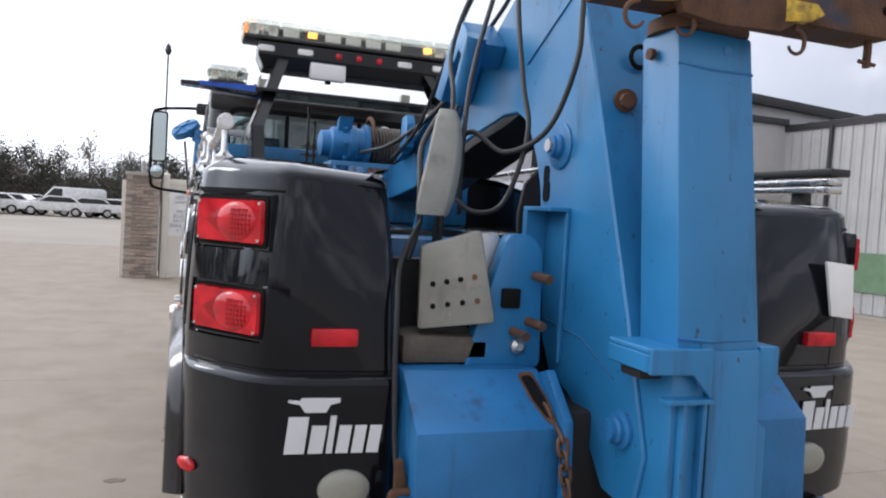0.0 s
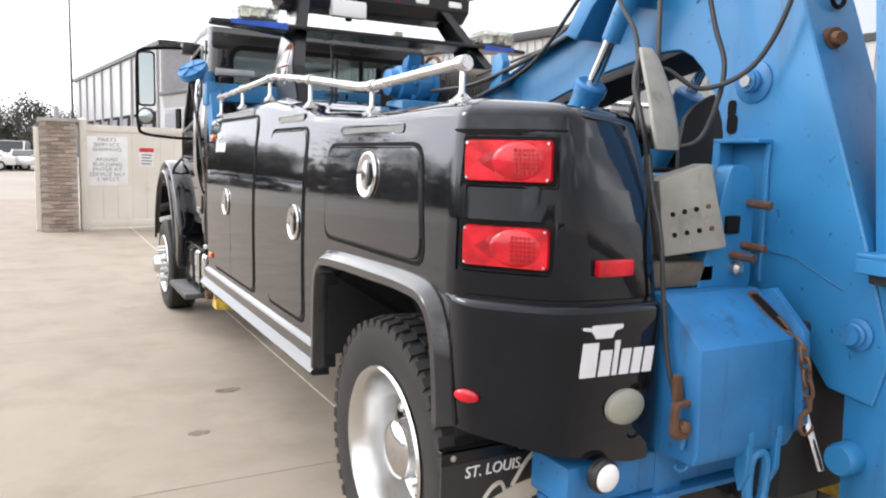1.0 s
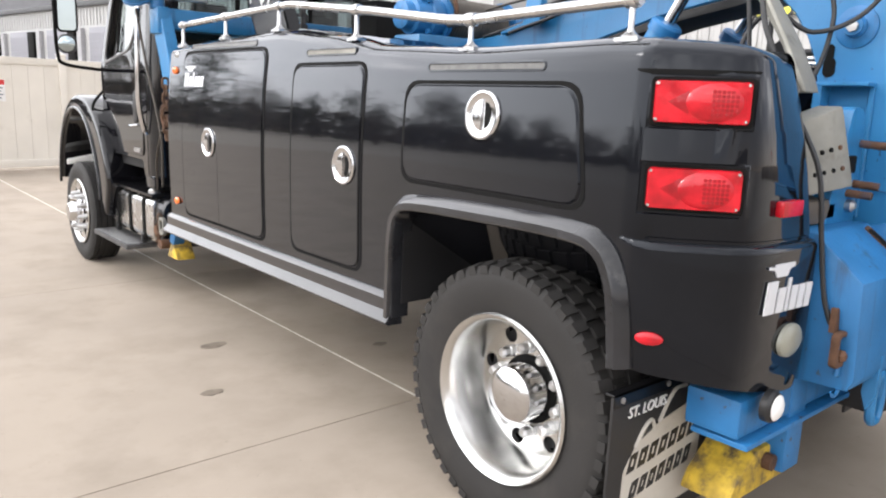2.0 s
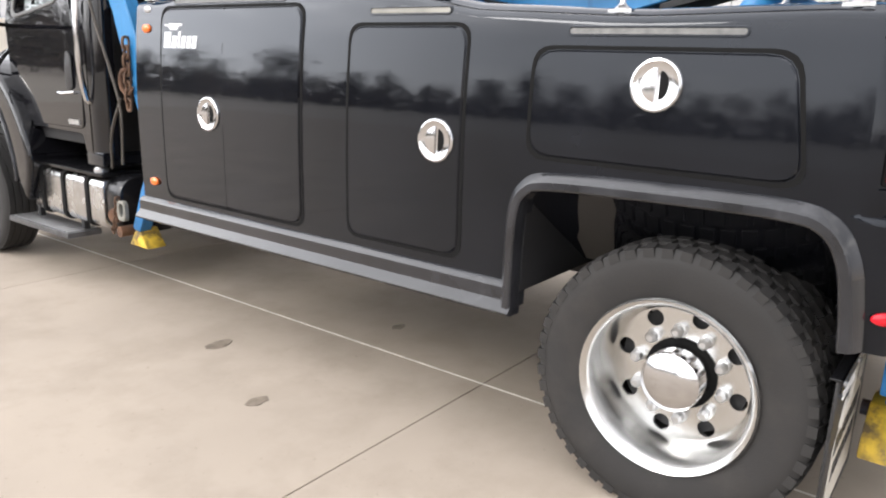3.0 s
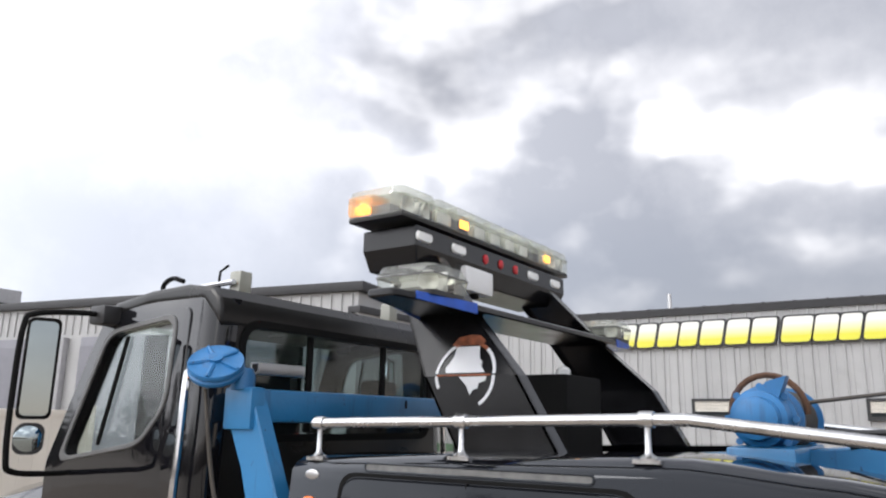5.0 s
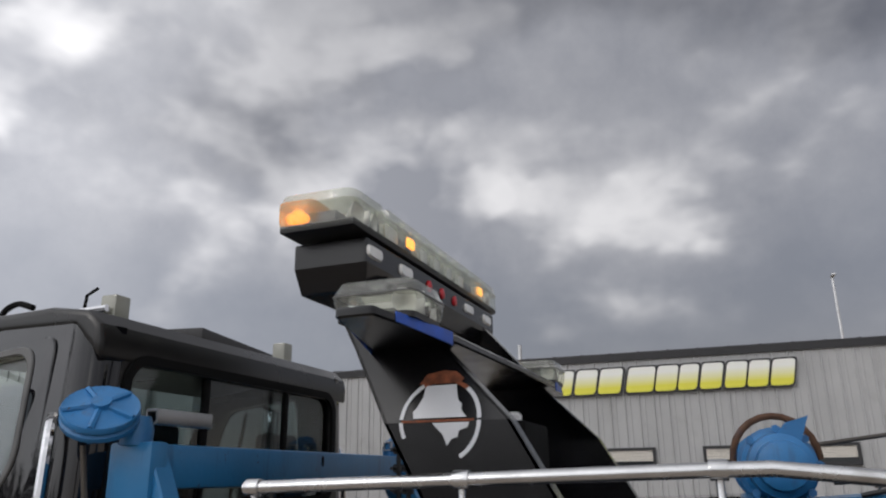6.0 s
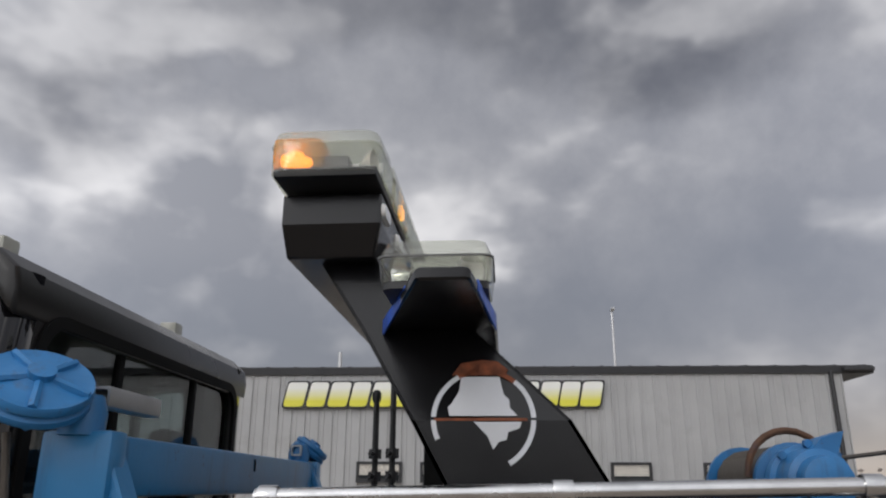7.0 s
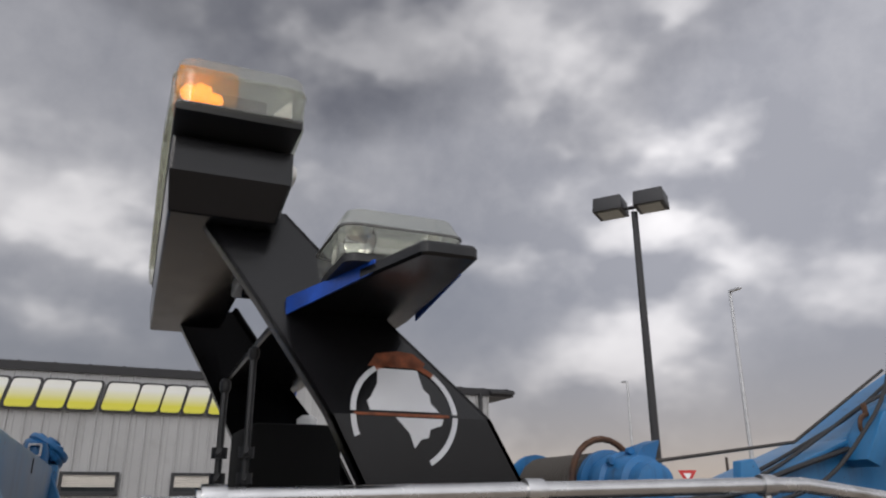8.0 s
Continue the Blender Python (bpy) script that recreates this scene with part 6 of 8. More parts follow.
# gear on the deck
tb = part("deck_toolbox", quick(box, (0.0, 5.79, 1.582), (0.46, 6.10, 2.235), bev=0.02), M["black"], truck, "dark box behind the cab")
part("white_cap", quick(lathe, [(0.035, 0), (0.037, 0.03), (0.02, 0.045)], (0.16, 5.88, 2.235), (0, 0, 1), 16), M["white"], tb)
bm = bmesh.new()
for x, y, z in ((-0.30, 6.235, 2.295), (-0.36, 6.17, 2.385)):
    rod(bm, [(x, y, 1.582), (x, y, z)], 0.010, 8)
    lathe(bm, [(0.012, 0), (0.016, 0.01), (0.016, 0.03), (0.008, 0.04)], (x, y, z - 0.01), (0, 0, 1), 10)
    for k in (1.95, 2.03, 2.1):
        lathe(bm, [(0.022, 0), (0.022, 0.03)], (x, y, k), (0, 0, 1), 10)
        rod(bm, [(x, y, k + 0.015), (x - 0.05, y + 0.01, k + 0.015)], 0.007, 6)
part("control_stem", bm, M["plastic"], truck)


def motor(bm):
    lathe(bm, [(0.05, -0.26), (0.075, -0.25), (0.08, -0.20), (0.10, -0.19), (0.104, -0.10), (0.118, -0.09), (0.118, -0.05), (0.104, -0.045), (0.104, 0.0), (0.13, 0.005), (0.13, 0.03)], (-0.24, 4.86, 2.03), (1, 0, 0), 28)
    for k in range(8):
        a = 2 * math.pi * k / 8
        lathe(bm, [(0.014, 0), (0.014, 0.02)], (-0.35, 4.86 + 0.118 * math.cos(a), 2.03 + 0.118 * math.sin(a)), (-1, 0, 0), 6)
    prism(bm, [(4.80, 2.08), (4.91, 2.08), (4.83, 2.165), (4.76, 2.185)], "x", -0.40, -0.32)


winch = part("winch", quick(motor), M["bluewear"], truck, "blue hydraulic winch wound with steel cable")
part("winch_motor", quick(lathe, [(0.14, -0.02), (0.14, 0.0), (0.11, 0.01), (0.11, 0.12), (0.06, 0.14)], (0.30, 4.86, 2.03), (1, 0, 0), 24), M["bluewear"], winch)
bm = bmesh.new()
pts = []
for lay in range(3):
    for i in range(0, 22 * 16):
        a = 2 * math.pi * i / 16
        pts.append((-0.20 + 0.44 * i / (22 * 16) if lay % 2 == 0 else 0.24 - 0.44 * i / (22 * 16), 4.86 + (0.085 + 0.015 * lay) * math.cos(a), 2.03 + (0.085 + 0.015 * lay) * math.sin(a)))
rod(bm, pts[-22 * 16:], 0.010, 6)
part("cable_coil", bm, M["cable"], winch)
part("winch_drum", quick(lathe, [(0.105, -0.22), (0.105, 0.23)], (0.02, 4.86, 2.03), (1, 0, 0), 24), M["rust"], winch)
part("winch_cradle", quick(box, (-0.45, 4.74, 1.584), (0.42, 4.98, 1.93), bev=0.02), M["blue"], winch)
bm = bmesh.new()
rod(bm, [(-0.20, 4.86 + 0.14 * math.cos(radians(a)), 2.05 + 0.15 * math.sin(radians(a))) for a in range(0, 181, 15)], 0.012, 8)
part("cable_guard", bm, M["rust"], winch)


# ---- recovery gear at the tail ----
BOOM = [(5.25, 1.78), (5.25, 1.88), (4.42, 1.94), (4.2, 1.995), (3.97, 2.075), (3.70, 2.165), (3.49, 2.235), (3.30, 2.335), (3.05, 2.475), (2.66, 2.66), (2.52, 2.32), (2.45, 2.147), (2.176, 1.40), (2.06, 1.05), (2.10, 0.88), (2.25, 0.90), (2.385, 1.065), (2.48, 1.12), (2.60, 1.16), (2.66, 1.25), (2.725, 1.64), (2.748, 1.76), (2.792, 1.86), (2.85, 1.95), (2.91, 2.007), (2.97, 2.035), (3.09, 2.037), (3.41, 1.985), (3.61, 1.935), (4.2, 1.78), (4.7, 1.72)]


def boom(bm):
    prism(bm, BOOM, "x", -0.10, 0.18)
    bevel(bm, 0.006, 1)


bm_ob = part("boom", quick(boom), M["blue"], truck, "bright blue recovery boom with welded side plates")
part("boom_flange", quick(prism, [(3.52, 2.15), (3.36, 2.36), (3.24, 2.41), (3.10, 2.30), (3.16, 2.22), (3.26, 2.30), (3.34, 2.24), (3.44, 2.12)], "x", -0.24, -0.10, bev=0.006), M["blue"], bm_ob)
part("boom_top_plate", quick(prism, [(4.42, 1.948), (4.2, 2.003), (3.97, 2.083), (3.70, 2.173), (3.49, 2.243), (3.49, 2.227), (3.70, 2.157), (3.97, 2.067), (4.2, 1.987), (4.42, 1.932)], "x", -0.14, 0.22, bev=0.003), M["blue"], bm_ob)
bm = bmesh.new()
lathe(bm, [(0.075, 0), (0.075, 0.006), (0.066, 0.010)], (-0.10, 2.615, 1.888), (-1, 0, 0), 32)
lathe(bm, [(0.04, 0.008), (0.04, 0.022), (0.034, 0.03), (0.034, 0.04)], (-0.10, 2.615, 1.888), (-1, 0, 0), 20)
pin = part("boom_pin", bm, M["bluewear"], bm_ob)
part("pin_bolt", quick(lathe, [(0.022, 0.03), (0.022, 0.05)], (-0.10, 2.615, 1.888), (-1, 0, 0), 6), M["dull"], pin)
bm = bmesh.new()
prism(bm, rrect(2.70, 1.80, 0.035, 0.06, 0.016), "x", -0.095, -0.1035)
prism(bm, rrect(2.695, 1.745, 0.045, 0.07, 0.02), "x", -0.095, -0.1037)
part("keyhole_slot", bm, M["black"], bm_ob)
for pts in ([(-0.103, 3.0, 1.36), (-0.103, 2.4, 1.30), (-0.103, 2.22, 1.22)], [(-0.103, 2.9, 2.20), (-0.103, 2.60, 2.36), (-0.103, 2.50, 2.42)]):
    part("weld_seam", quick(rod, pts, 0.0025, 6), M["bluedark"], bm_ob)
bm = bmesh.new()
box(bm, (-0.175, 2.52, 1.675), (-0.10, 2.71, 1.69))
box(bm, (-0.115, 2.52, 1.2), (-0.10, 2.54, 1.675))
box(bm, (-0.175, 2.68, 1.2), (-0.10, 2.71, 1.675))
bevel(bm, 0.003, 1)
part("angle_bracket", bm, M["blue"], bm_ob)
bm = bmesh.new()
rod(bm, [(0.0, 2.46, 2.02), (-0.02, 2.38, 2.015)], 0.035, 12)
rod(bm, [(-0.02, 2.38, 2.015), (-0.03, 2.35, 2.01)], 0.022, 8)
part("hose_fitting", bm, M["rust"], bm_ob)
part("lift_ring", quick(rod, [(0.05 + 0.032 * math.cos(a), 2.43, 2.16 + 0.032 * math.sin(a)) for a in [2 * math.pi * i / 16 for i in range(17)]], 0.008, 6), M["black"], bm_ob)
part("boom_stub", quick(prism, [(4.22, 1.955), (4.10, 1.98), (4.09, 2.10), (4.12, 2.145), (4.19, 2.135), (4.20, 2.06)], "x", -0.19, -0.145, bev=0.006), M["blue"], bm_ob)
# lift cylinders
for x in (-0.235, 0.34):
    base = part("lift_cylinder", quick(rod, [(x, 3.62, 1.45), (x, 3.34, 1.89)], 0.062, 18), M["blue"], truck, "blue hydraulic lift cylinder with chrome rod")
    part("cylinder_gland", quick(lathe, [(0.07, 0.0), (0.07, 0.04), (0.06, 0.05)], (x, 3.345, 1.885), (0, -0.53, 0.85), 20), M["bluewear"], base)
    part("cylinder_rod", quick(rod, [(x, 3.34, 1.89), (x, 3.20, 2.12)], 0.026, 14), M["chrome"], base)
    part("cylinder_head", quick(rod, [(x, 3.215, 2.09), (x, 3.08, 2.32)], 0.040, 14), M["blue"], base)
    part("rod_nut", quick(lathe, [(0.034, 0.0), (0.034, 0.03)], (x, 3.215, 2.09), (0, -0.53, 0.85), 6), M["chrome"], base)
# black strip painting shade onto the boom's underside, seen through its throat
part("boom_stay", quick(prism, [(2.955, 2.030), (3.09, 2.034), (3.41, 1.982), (3.61, 1.932), (3.85, 1.868), (3.85, 1.835), (3.61, 1.892), (3.41, 1.942), (3.09, 1.996)], "x", -0.095, 0.175, bev=0.004), M["frame_black"], truck, "black strip standing in for the boom's shaded underside")
part("rear_shield", quick(prism, roundpoly([(-0.06, 1.50), (-0.068, 1.667), (-0.047, 1.778), (0.0, 1.828), (0.105, 1.882), (0.20, 1.878), (0.22, 1.50)], 0.012, 3), "y", 2.97, 2.99, bev=0.004), M["frame_black"], truck, "black rounded shield between the boom plates")
part("turret", quick(box, (-0.32, 2.75, 1.10), (0.40, 3.55, 1.52), bev=0.03), M["blue"], truck, "blue boom turret base")
part("turret_cheek", quick(box, (-0.66, 2.92, 1.10), (0.72, 3.2, 1.56), bev=0.02), M["blue"], truck)


# jack boxes
def jack_box(bm):
    prism(bm, [(2.80, 0.70), (2.80, 1.20), (2.435, 1.203), (2.275, 1.068), (2.262, 0.76), (2.28, 0.72)], "x", -0.645, -0.225)
    bevel(bm, 0.008)


jb = both("jack_box", jack_box, M["bluewear"], label="worn blue outrigger jack box")


def box_side(bm):
    prism(bm, [(2.44, 1.19), (2.38, 1.21), (2.255, 1.09), (2.235, 0.80), (2.30, 0.74), (2.4, 0.9)], "x", -0.225, -0.195)
    bevel(bm, 0.005)


both("box_side_plate", box_side, M["bluewear"], parent=jb)


def slot_plate(bm, pts, proud):
    """A plate lying on the box's sloped front edge."""
    def on(x, z, d):
        return Vector((x, max(2.435 - (1.203 - z) * 1.185, 2.264 + 0.04 * (z - 0.76)) - d * 0.65, z + d * 0.75))
    lo, hi = [bm.verts.new(on(x, z, -0.01)) for x, z in pts], [bm.verts.new(on(x, z, proud)) for x, z in pts]
    bm.faces.new(hi)
    for i in range(len(pts)):
        j = (i + 1) % len(pts)
        bm.faces.new((lo[i], lo[j], hi[j], hi[i]))


rim = both("slot_rim", lambda bm: slot_plate(bm, roundpoly([(-0.300, 1.192), (-0.250, 1.197), (-0.230, 1.13), (-0.229, 1.075), (-0.255, 1.078), (-0.285, 1.13)], 0.012), 0.002), M["rust"], parent=jb)
both("chain_slot", lambda bm: slot_plate(bm, roundpoly([(-0.292, 1.184), (-0.258, 1.186), (-0.238, 1.13), (-0.236, 1.09), (-0.255, 1.09), (-0.278, 1.13)], 0.010), 0.004), M["black"], parent=rim)
for dx in (-0.42, -0.29):
    both("box_rib", lambda bm, dx=dx: (prism(bm, [(2.262, 0.80), (2.262, 0.66), (2.29, 0.60), (2.31, 0.66), (2.30, 0.78)], "x", dx - 0.012, dx + 0.012), bevel(bm, 0.003, 1)), M["blue"], parent=jb)
both("tow_loop", lambda bm: rod(bm, [(-0.355 + 0.04 * (abs(math.cos(a)) ** 0.7) * (1 if math.cos(a) > 0 else -1), 2.285, 0.63 + 0.085 * (abs(math.sin(a)) ** 0.7) * (1 if math.sin(a) > 0 else -1)) for a in [2 * math.pi * i / 24 for i in range(25)]], 0.017, 8), M["blue"], parent=jb, label="blue steel tow loop")
both("outrigger_tube", lambda bm: (box(bm, (-0.62, 2.45, 0.36), (-0.50, 2.60, 0.74)), bevel(bm, 0.008)), M["bluewear"], parent=jb)


def foot(bm):
    prism(bm, [(-0.88, 0.30), (-0.42, 0.30), (-0.45, 0.35), (-0.58, 0.45), (-0.72, 0.45), (-0.84, 0.36)], "y", 2.50, 2.68)
    bevel(bm, 0.012)


both("jack_foot", foot, M["yellow"], parent=jb, label="chipped yellow jack foot")
both("foot_pin", lambda bm: rod(bm, [(-0.65, 2.47, 0.40), (-0.65, 2.71, 0.40)], 0.03, 10), M["rust"], parent=jb)
part("cross_member", quick(box, (-0.96, 2.455, 0.575), (1.02, 2.64, 0.70), bev=0.01), M["bluewear"], truck, "blue rear cross member under the body")
part("cross_lip", quick(box, (-0.95, 2.425, 0.545), (1.01, 2.62, 0.565), bev=0.006), M["bluewear"], truck)
both("reverse_lamp", lambda bm: lathe(bm, [(0.052, 0), (0.052, 0.02), (0.045, 0.03), (0.02, 0.036)], (-0.868, 2.42, 0.685), (0, -1, 0), 28), M["plastic"], label="round white reversing lamp")
both("reverse_lens", lambda bm: lathe(bm, [(0.042, 0), (0.03, 0.008), (0.01, 0.011)], (-0.868, 2.386, 0.685), (0, -1, 0), 24), M["white"])
part("filler_panel", quick(box, (-0.655, 2.70, 0.75), (0.715, 2.80, 1.50), bev=0.005), M["frame_black"], truck)


# chains by the jack box
def chain_set(pts, at, flip=1):
    c = part("safety_chain", chain(pts, L=0.05, W=0.03, r=0.006), M["chain"], truck, "rusty safety chain with a grab hook")
    part("grab_hook", quick(hook, Vector(at), 0.07, flip), M["rust"], c)
    return c


chain_set([(-0.243, 2.325, 1.10), (-0.228, 2.25, 1.03), (-0.218, 2.226, 0.90)], (-0.216, 2.225, 0.81), -1)
chain_set([(0.303, 2.325, 1.10), (0.288, 2.25, 1.03), (0.278, 2.226, 0.90)], (0.276, 2.225, 0.81), 1)
sling = part("sling_strap", quick(rod, smooth_line([(-0.56, 2.62, 1.62), (-0.650, 2.50, 1.50), (-0.672, 2.435, 1.38), (-0.676, 2.405, 1.2), (-0.674, 2.375, 1.02), (-0.670, 2.345, 0.93)], 6), 0.008, 8), M["hose"], truck, "brown sling strap with a rusty shackle and hook")
part("strap_end", quick(prism, [(-0.682, 0.985), (-0.662, 0.985), (-0.645, 0.905), (-0.682, 0.905)], "y", 2.325, 2.345, bev=0.004), M["rust"], sling)
bm = bmesh.new()
holed(bm, rrect(-0.663, 0.855, 0.082, 0.115, 0.022), [rrect(-0.663, 0.862, 0.046, 0.070, 0.014)], "y", 2.30, 2.325)
bevel(bm, 0.006)
shackle = part("shackle", bm, M["rust"], sling, "rusty steel shackle")
part("shackle_bolt", quick(lathe, [(0.022, 0), (0.022, 0.02), (0.012, 0.03)], (-0.663, 2.318, 0.835), (0, -1, 0), 6), M["rust"], shackle)
part("grab_hook", quick(hook, Vector((-0.655, 2.31, 0.735)), 0.065, 1), M["bluewear"], sling)

# grey wheel-lift pads stowed on the blue control bracket
brk = part("control_bracket", quick(prism, roundpoly([(-0.44, 1.19), (-0.315, 1.60), (-0.235, 1.60), (-0.20, 1.55), (-0.185, 1.19)], 0.03, 3), "y", 2.50, 2.56, bev=0.006), M["blue"], truck, "blue bracket with bolts and a grey pad")
for x, z in ((-0.222, 1.475), (-0.235, 1.335), (-0.285, 1.305)):
    part("bracket_bolt", quick(rod, [(x, 2.505, z), (x + 0.01, 2.42, z - 0.005)], 0.014, 10), M["rust"], brk)
part("bracket_plug", quick(box, (-0.33, 2.485, 1.375), (-0.27, 2.502, 1.435), bev=0.006), M["black"], brk)
part("bracket_knob", quick(lathe, [(0.022, 0), (0.024, 0.02), (0.012, 0.03)], (-0.27, 2.50, 1.26), (0, -1, 0), 14), M["dull"], brk)


def corner_solid(bm, a, b, c, d, n):
    n = Vector(n)
    lo = [bm.verts.new(Vector(p)) for p in (a, b, c, d)]
    hi = [bm.verts.new(Vector(p) + n) for p in (a, b, c, d)]
    bm.faces.new(lo), bm.faces.new(hi)
    for i in range(4):
        bm.faces.new((lo[i], lo[(i + 1) % 4], hi[(i + 1) % 4], hi[i]))


A, B, C, D = Vector((-0.575, 2.555, 1.545)), Vector((-0.588, 2.505, 1.305)), Vector((-0.365, 2.447, 1.335)), Vector((-0.405, 2.50, 1.605))
bm = bmesh.new()
corner_solid(bm, A, B, C, D, (0.03, 0.10, 0.0))
bevel(bm, 0.015)
pad = part("grip_pad", bm, M["pad"], truck, "scuffed grey bolted grip pad")
nrm = (C - B).cross(A - B).normalized()
if nrm.y > 0:
    nrm = -nrm
for u, v in [(0.2 + 0.2 * i, 0.52) for i in range(4)] + [(0.2 + 0.2 * i, 0.26) for i in range(4)]:
    c = (B * (1 - u) + C * u) * (1 - v) + (A * (1 - u) + D * u) * v
    part("bolt_hole", quick(lathe, [(0.008, -0.006), (0.008, 0.0022)], c, nrm, 12), M["rust"] if u > 0.7 else M["black"], pad)
LEVELS = [(1.995, -0.425, 0.030, 2.800), (1.955, -0.432, 0.046, 2.765), (1.88, -0.452, 0.056, 2.710), (1.80, -0.480, 0.060, 2.650), (1.74, -0.503, 0.062, 2.610), (1.68, -0.528, 0.060, 2.568), (1.640, -0.545, 0.052, 2.545)]


def bent_pad(bm):
    rings = []
    for z, x, w, y in LEVELS:
        rings.append([bm.verts.new((x + dx * w, y + dy, z)) for dx, dy in ((-1.0, 0.0), (0.5, -0.006), (0.95, 0.012), (1.25, 0.075), (1.05, 0.08), (0.75, 0.024), (0.4, 0.012), (-1.0, 0.016))])
    for p, q in zip(rings, rings[1:]):
        for j in range(8):
            bm.faces.new((p[j], p[(j + 1) % 8], q[(j + 1) % 8], q[j]))
    bm.faces.new(rings[0]), bm.faces.new(rings[-1])
    bevel(bm, 0.003, 1)


pad2 = part("grip_pad", quick(bent_pad), M["pad"], truck, "upright bent scuffed grey grip pad")
for z, x, w, y in LEVELS[1:5]:
    part("bolt_hole", quick(lathe, [(0.008, 0), (0.008, 0.006)], (x - 0.1 * w, y + 0.002, z - 0.02), (0, -1, 0), 12), M["black"], pad2)
part("pad_strap", quick(rod, smooth_line([(-0.46, 2.80, 1.97), (-0.53, 2.74, 1.86), (-0.55, 2.68, 1.75), (-0.56, 2.63, 1.62), (-0.60, 2.60, 1.50)], 6), 0.010, 8), M["hose"], pad2)
part("pad_shelf", quick(box, (-0.63, 2.50, 1.205), (-0.35, 2.70, 1.29), bev=0.02), M["dirt"], truck, "dirty steel ledge under the grip pad")
part("worn_plate", quick(prism, [(-0.36, 1.42), (-0.41, 1.59), (-0.33, 1.60), (-0.30, 1.56)], "y", 2.56, 2.60, bev=0.006), M["dull"], truck)


# tow arm folded upright
def mast(bm):
    lo = [(-0.075, 1.985), (0.02, 1.975), (0.178, 1.985), (0.178, 2.15), (-0.075, 2.15)]
    hi = [(-0.083, 2.068), (0.015, 2.065), (0.155, 2.075), (0.155, 2.235), (-0.083, 2.225)]
    prism(bm, lo, "z", 1.34, 2.155, hi)
    bevel(bm, 0.010)


tow = part("tow_arm", quick(mast), M["blue"], truck, "thick blue tow arm folded upright behind the boom")
part("arm_bolt", quick(lathe, [(0.016, 0), (0.016, 0.014)], (-0.089, 2.16, 2.10), (-1, 0, 0), 8), M["rust"], tow)
part("arm_ring", quick(lathe, [(0.014, 0), (0.014, 0.004)], (0.07, 2.065, 2.11), (0, -1, 0), 14), M["bluewear"], tow)
for z, w in ((2.055, 0.004), (1.365, 0.005)):
    part("weld_seam", quick(rod, [(-0.083, 2.06 - 0.11 * (2.155 - z) + 0.012, z + 0.008), (0.017, 2.066 - 0.11 * (2.155 - z), z), (0.157, 2.077 - 0.11 * (2.155 - z), z + 0.004)], w, 6), M["bluewear"], tow)


# the arm's continuous back leg, with a ledge on one side and a tab on the other
def lower(bm):
    lo = [(0.012, 1.94), (0.182, 1.94), (0.182, 2.18), (0.012, 2.18)]
    hi = [(0.018, 1.972), (0.180, 1.980), (0.180, 2.15), (0.018, 2.15)]
    prism(bm, lo, "z", 0.40, 1.345, hi)
    bevel(bm, 0.010)


low = part("arm_lower_leg", quick(lower), M["blue"], tow)


def ledge(bm):
    holed(bm, [(-0.172, 1.288), (-0.172, 1.352), (0.012, 1.352), (0.012, 1.225), (-0.045, 1.285)], [], "y", 1.955, 1.968)
    box(bm, (-0.170, 1.9685, 1.336), (0.010, 2.15, 1.350))
    box(bm, (-0.170, 1.9685, 1.290), (-0.158, 2.15, 1.3355))
    bevel(bm, 0.003, 1)


part("arm_ledge", quick(ledge), M["blue"], low)
part("arm_tab", quick(prism, [(0.182, 1.352), (0.245, 1.352), (0.247, 1.285), (0.225, 1.235), (0.182, 1.205)], "y", 1.985, 2.10, bev=0.006), M["blue"], low)
part("arm_side_tab", quick(prism, [(0.182, 1.16), (0.235, 1.13), (0.240, 0.86), (0.182, 0.80)], "y", 2.0, 2.12, bev=0.006), M["blue"], low)
# black block stands in for the shade in the hollow under the ledge
part("ledge_hollow", quick(box, (-0.150, 2.03, 1.26), (-0.02, 2.12, 1.33), bev=0.01), M["frame_black"], low)


def shin(bm):
    prism(bm, [(1.985, 1.285), (2.16, 1.285), (2.20, 0.95), (2.18, 0.42), (1.965, 0.40)], "x", -0.085, 0.014)
    bevel(bm, 0.006)


part("arm_shin", quick(shin), M["blue"], low)
for x in (-0.060, 0.0):
    part("arm_rib", quick(box, (x - 0.006, 1.958, 0.62), (x + 0.006, 1.986, 1.215), bev=0.002), M["blue"], low)
part("arm_rib", quick(box, (-0.115, 1.950, 1.213), (0.022, 1.99, 1.226), bev=0.003), M["blue"], low)
bm = bmesh.new()
lathe(bm, [(0.052, 0), (0.052, 0.012), (0.038, 0.016), (0.038, 0.03), (0.030, 0.034), (0.030, 0.05)], (-0.10, 2.162, 1.095), (-1, 0, 0), 24)
part("pivot_pin", bm, M["bluewear"], low)
part("pivot_knuckle", quick(lathe, [(0.05, -0.02), (0.052, 0.0), (0.052, 0.085), (0.044, 0.10), (0.02, 0.10)], (-0.05, 2.16, 0.70), (-1, 0, 0), 24), M["blue"], low)
part("tilt_rod", quick(rod, [(-0.10, 2.42, 1.02), (-0.09, 2.25, 0.62)], 0.014, 10), M["chrome"], tow)
part("under_lift_housing", quick(box, (-0.19, 2.32, 0.50), (0.24, 3.4, 1.10), bev=0.02), M["frame_black"], truck)


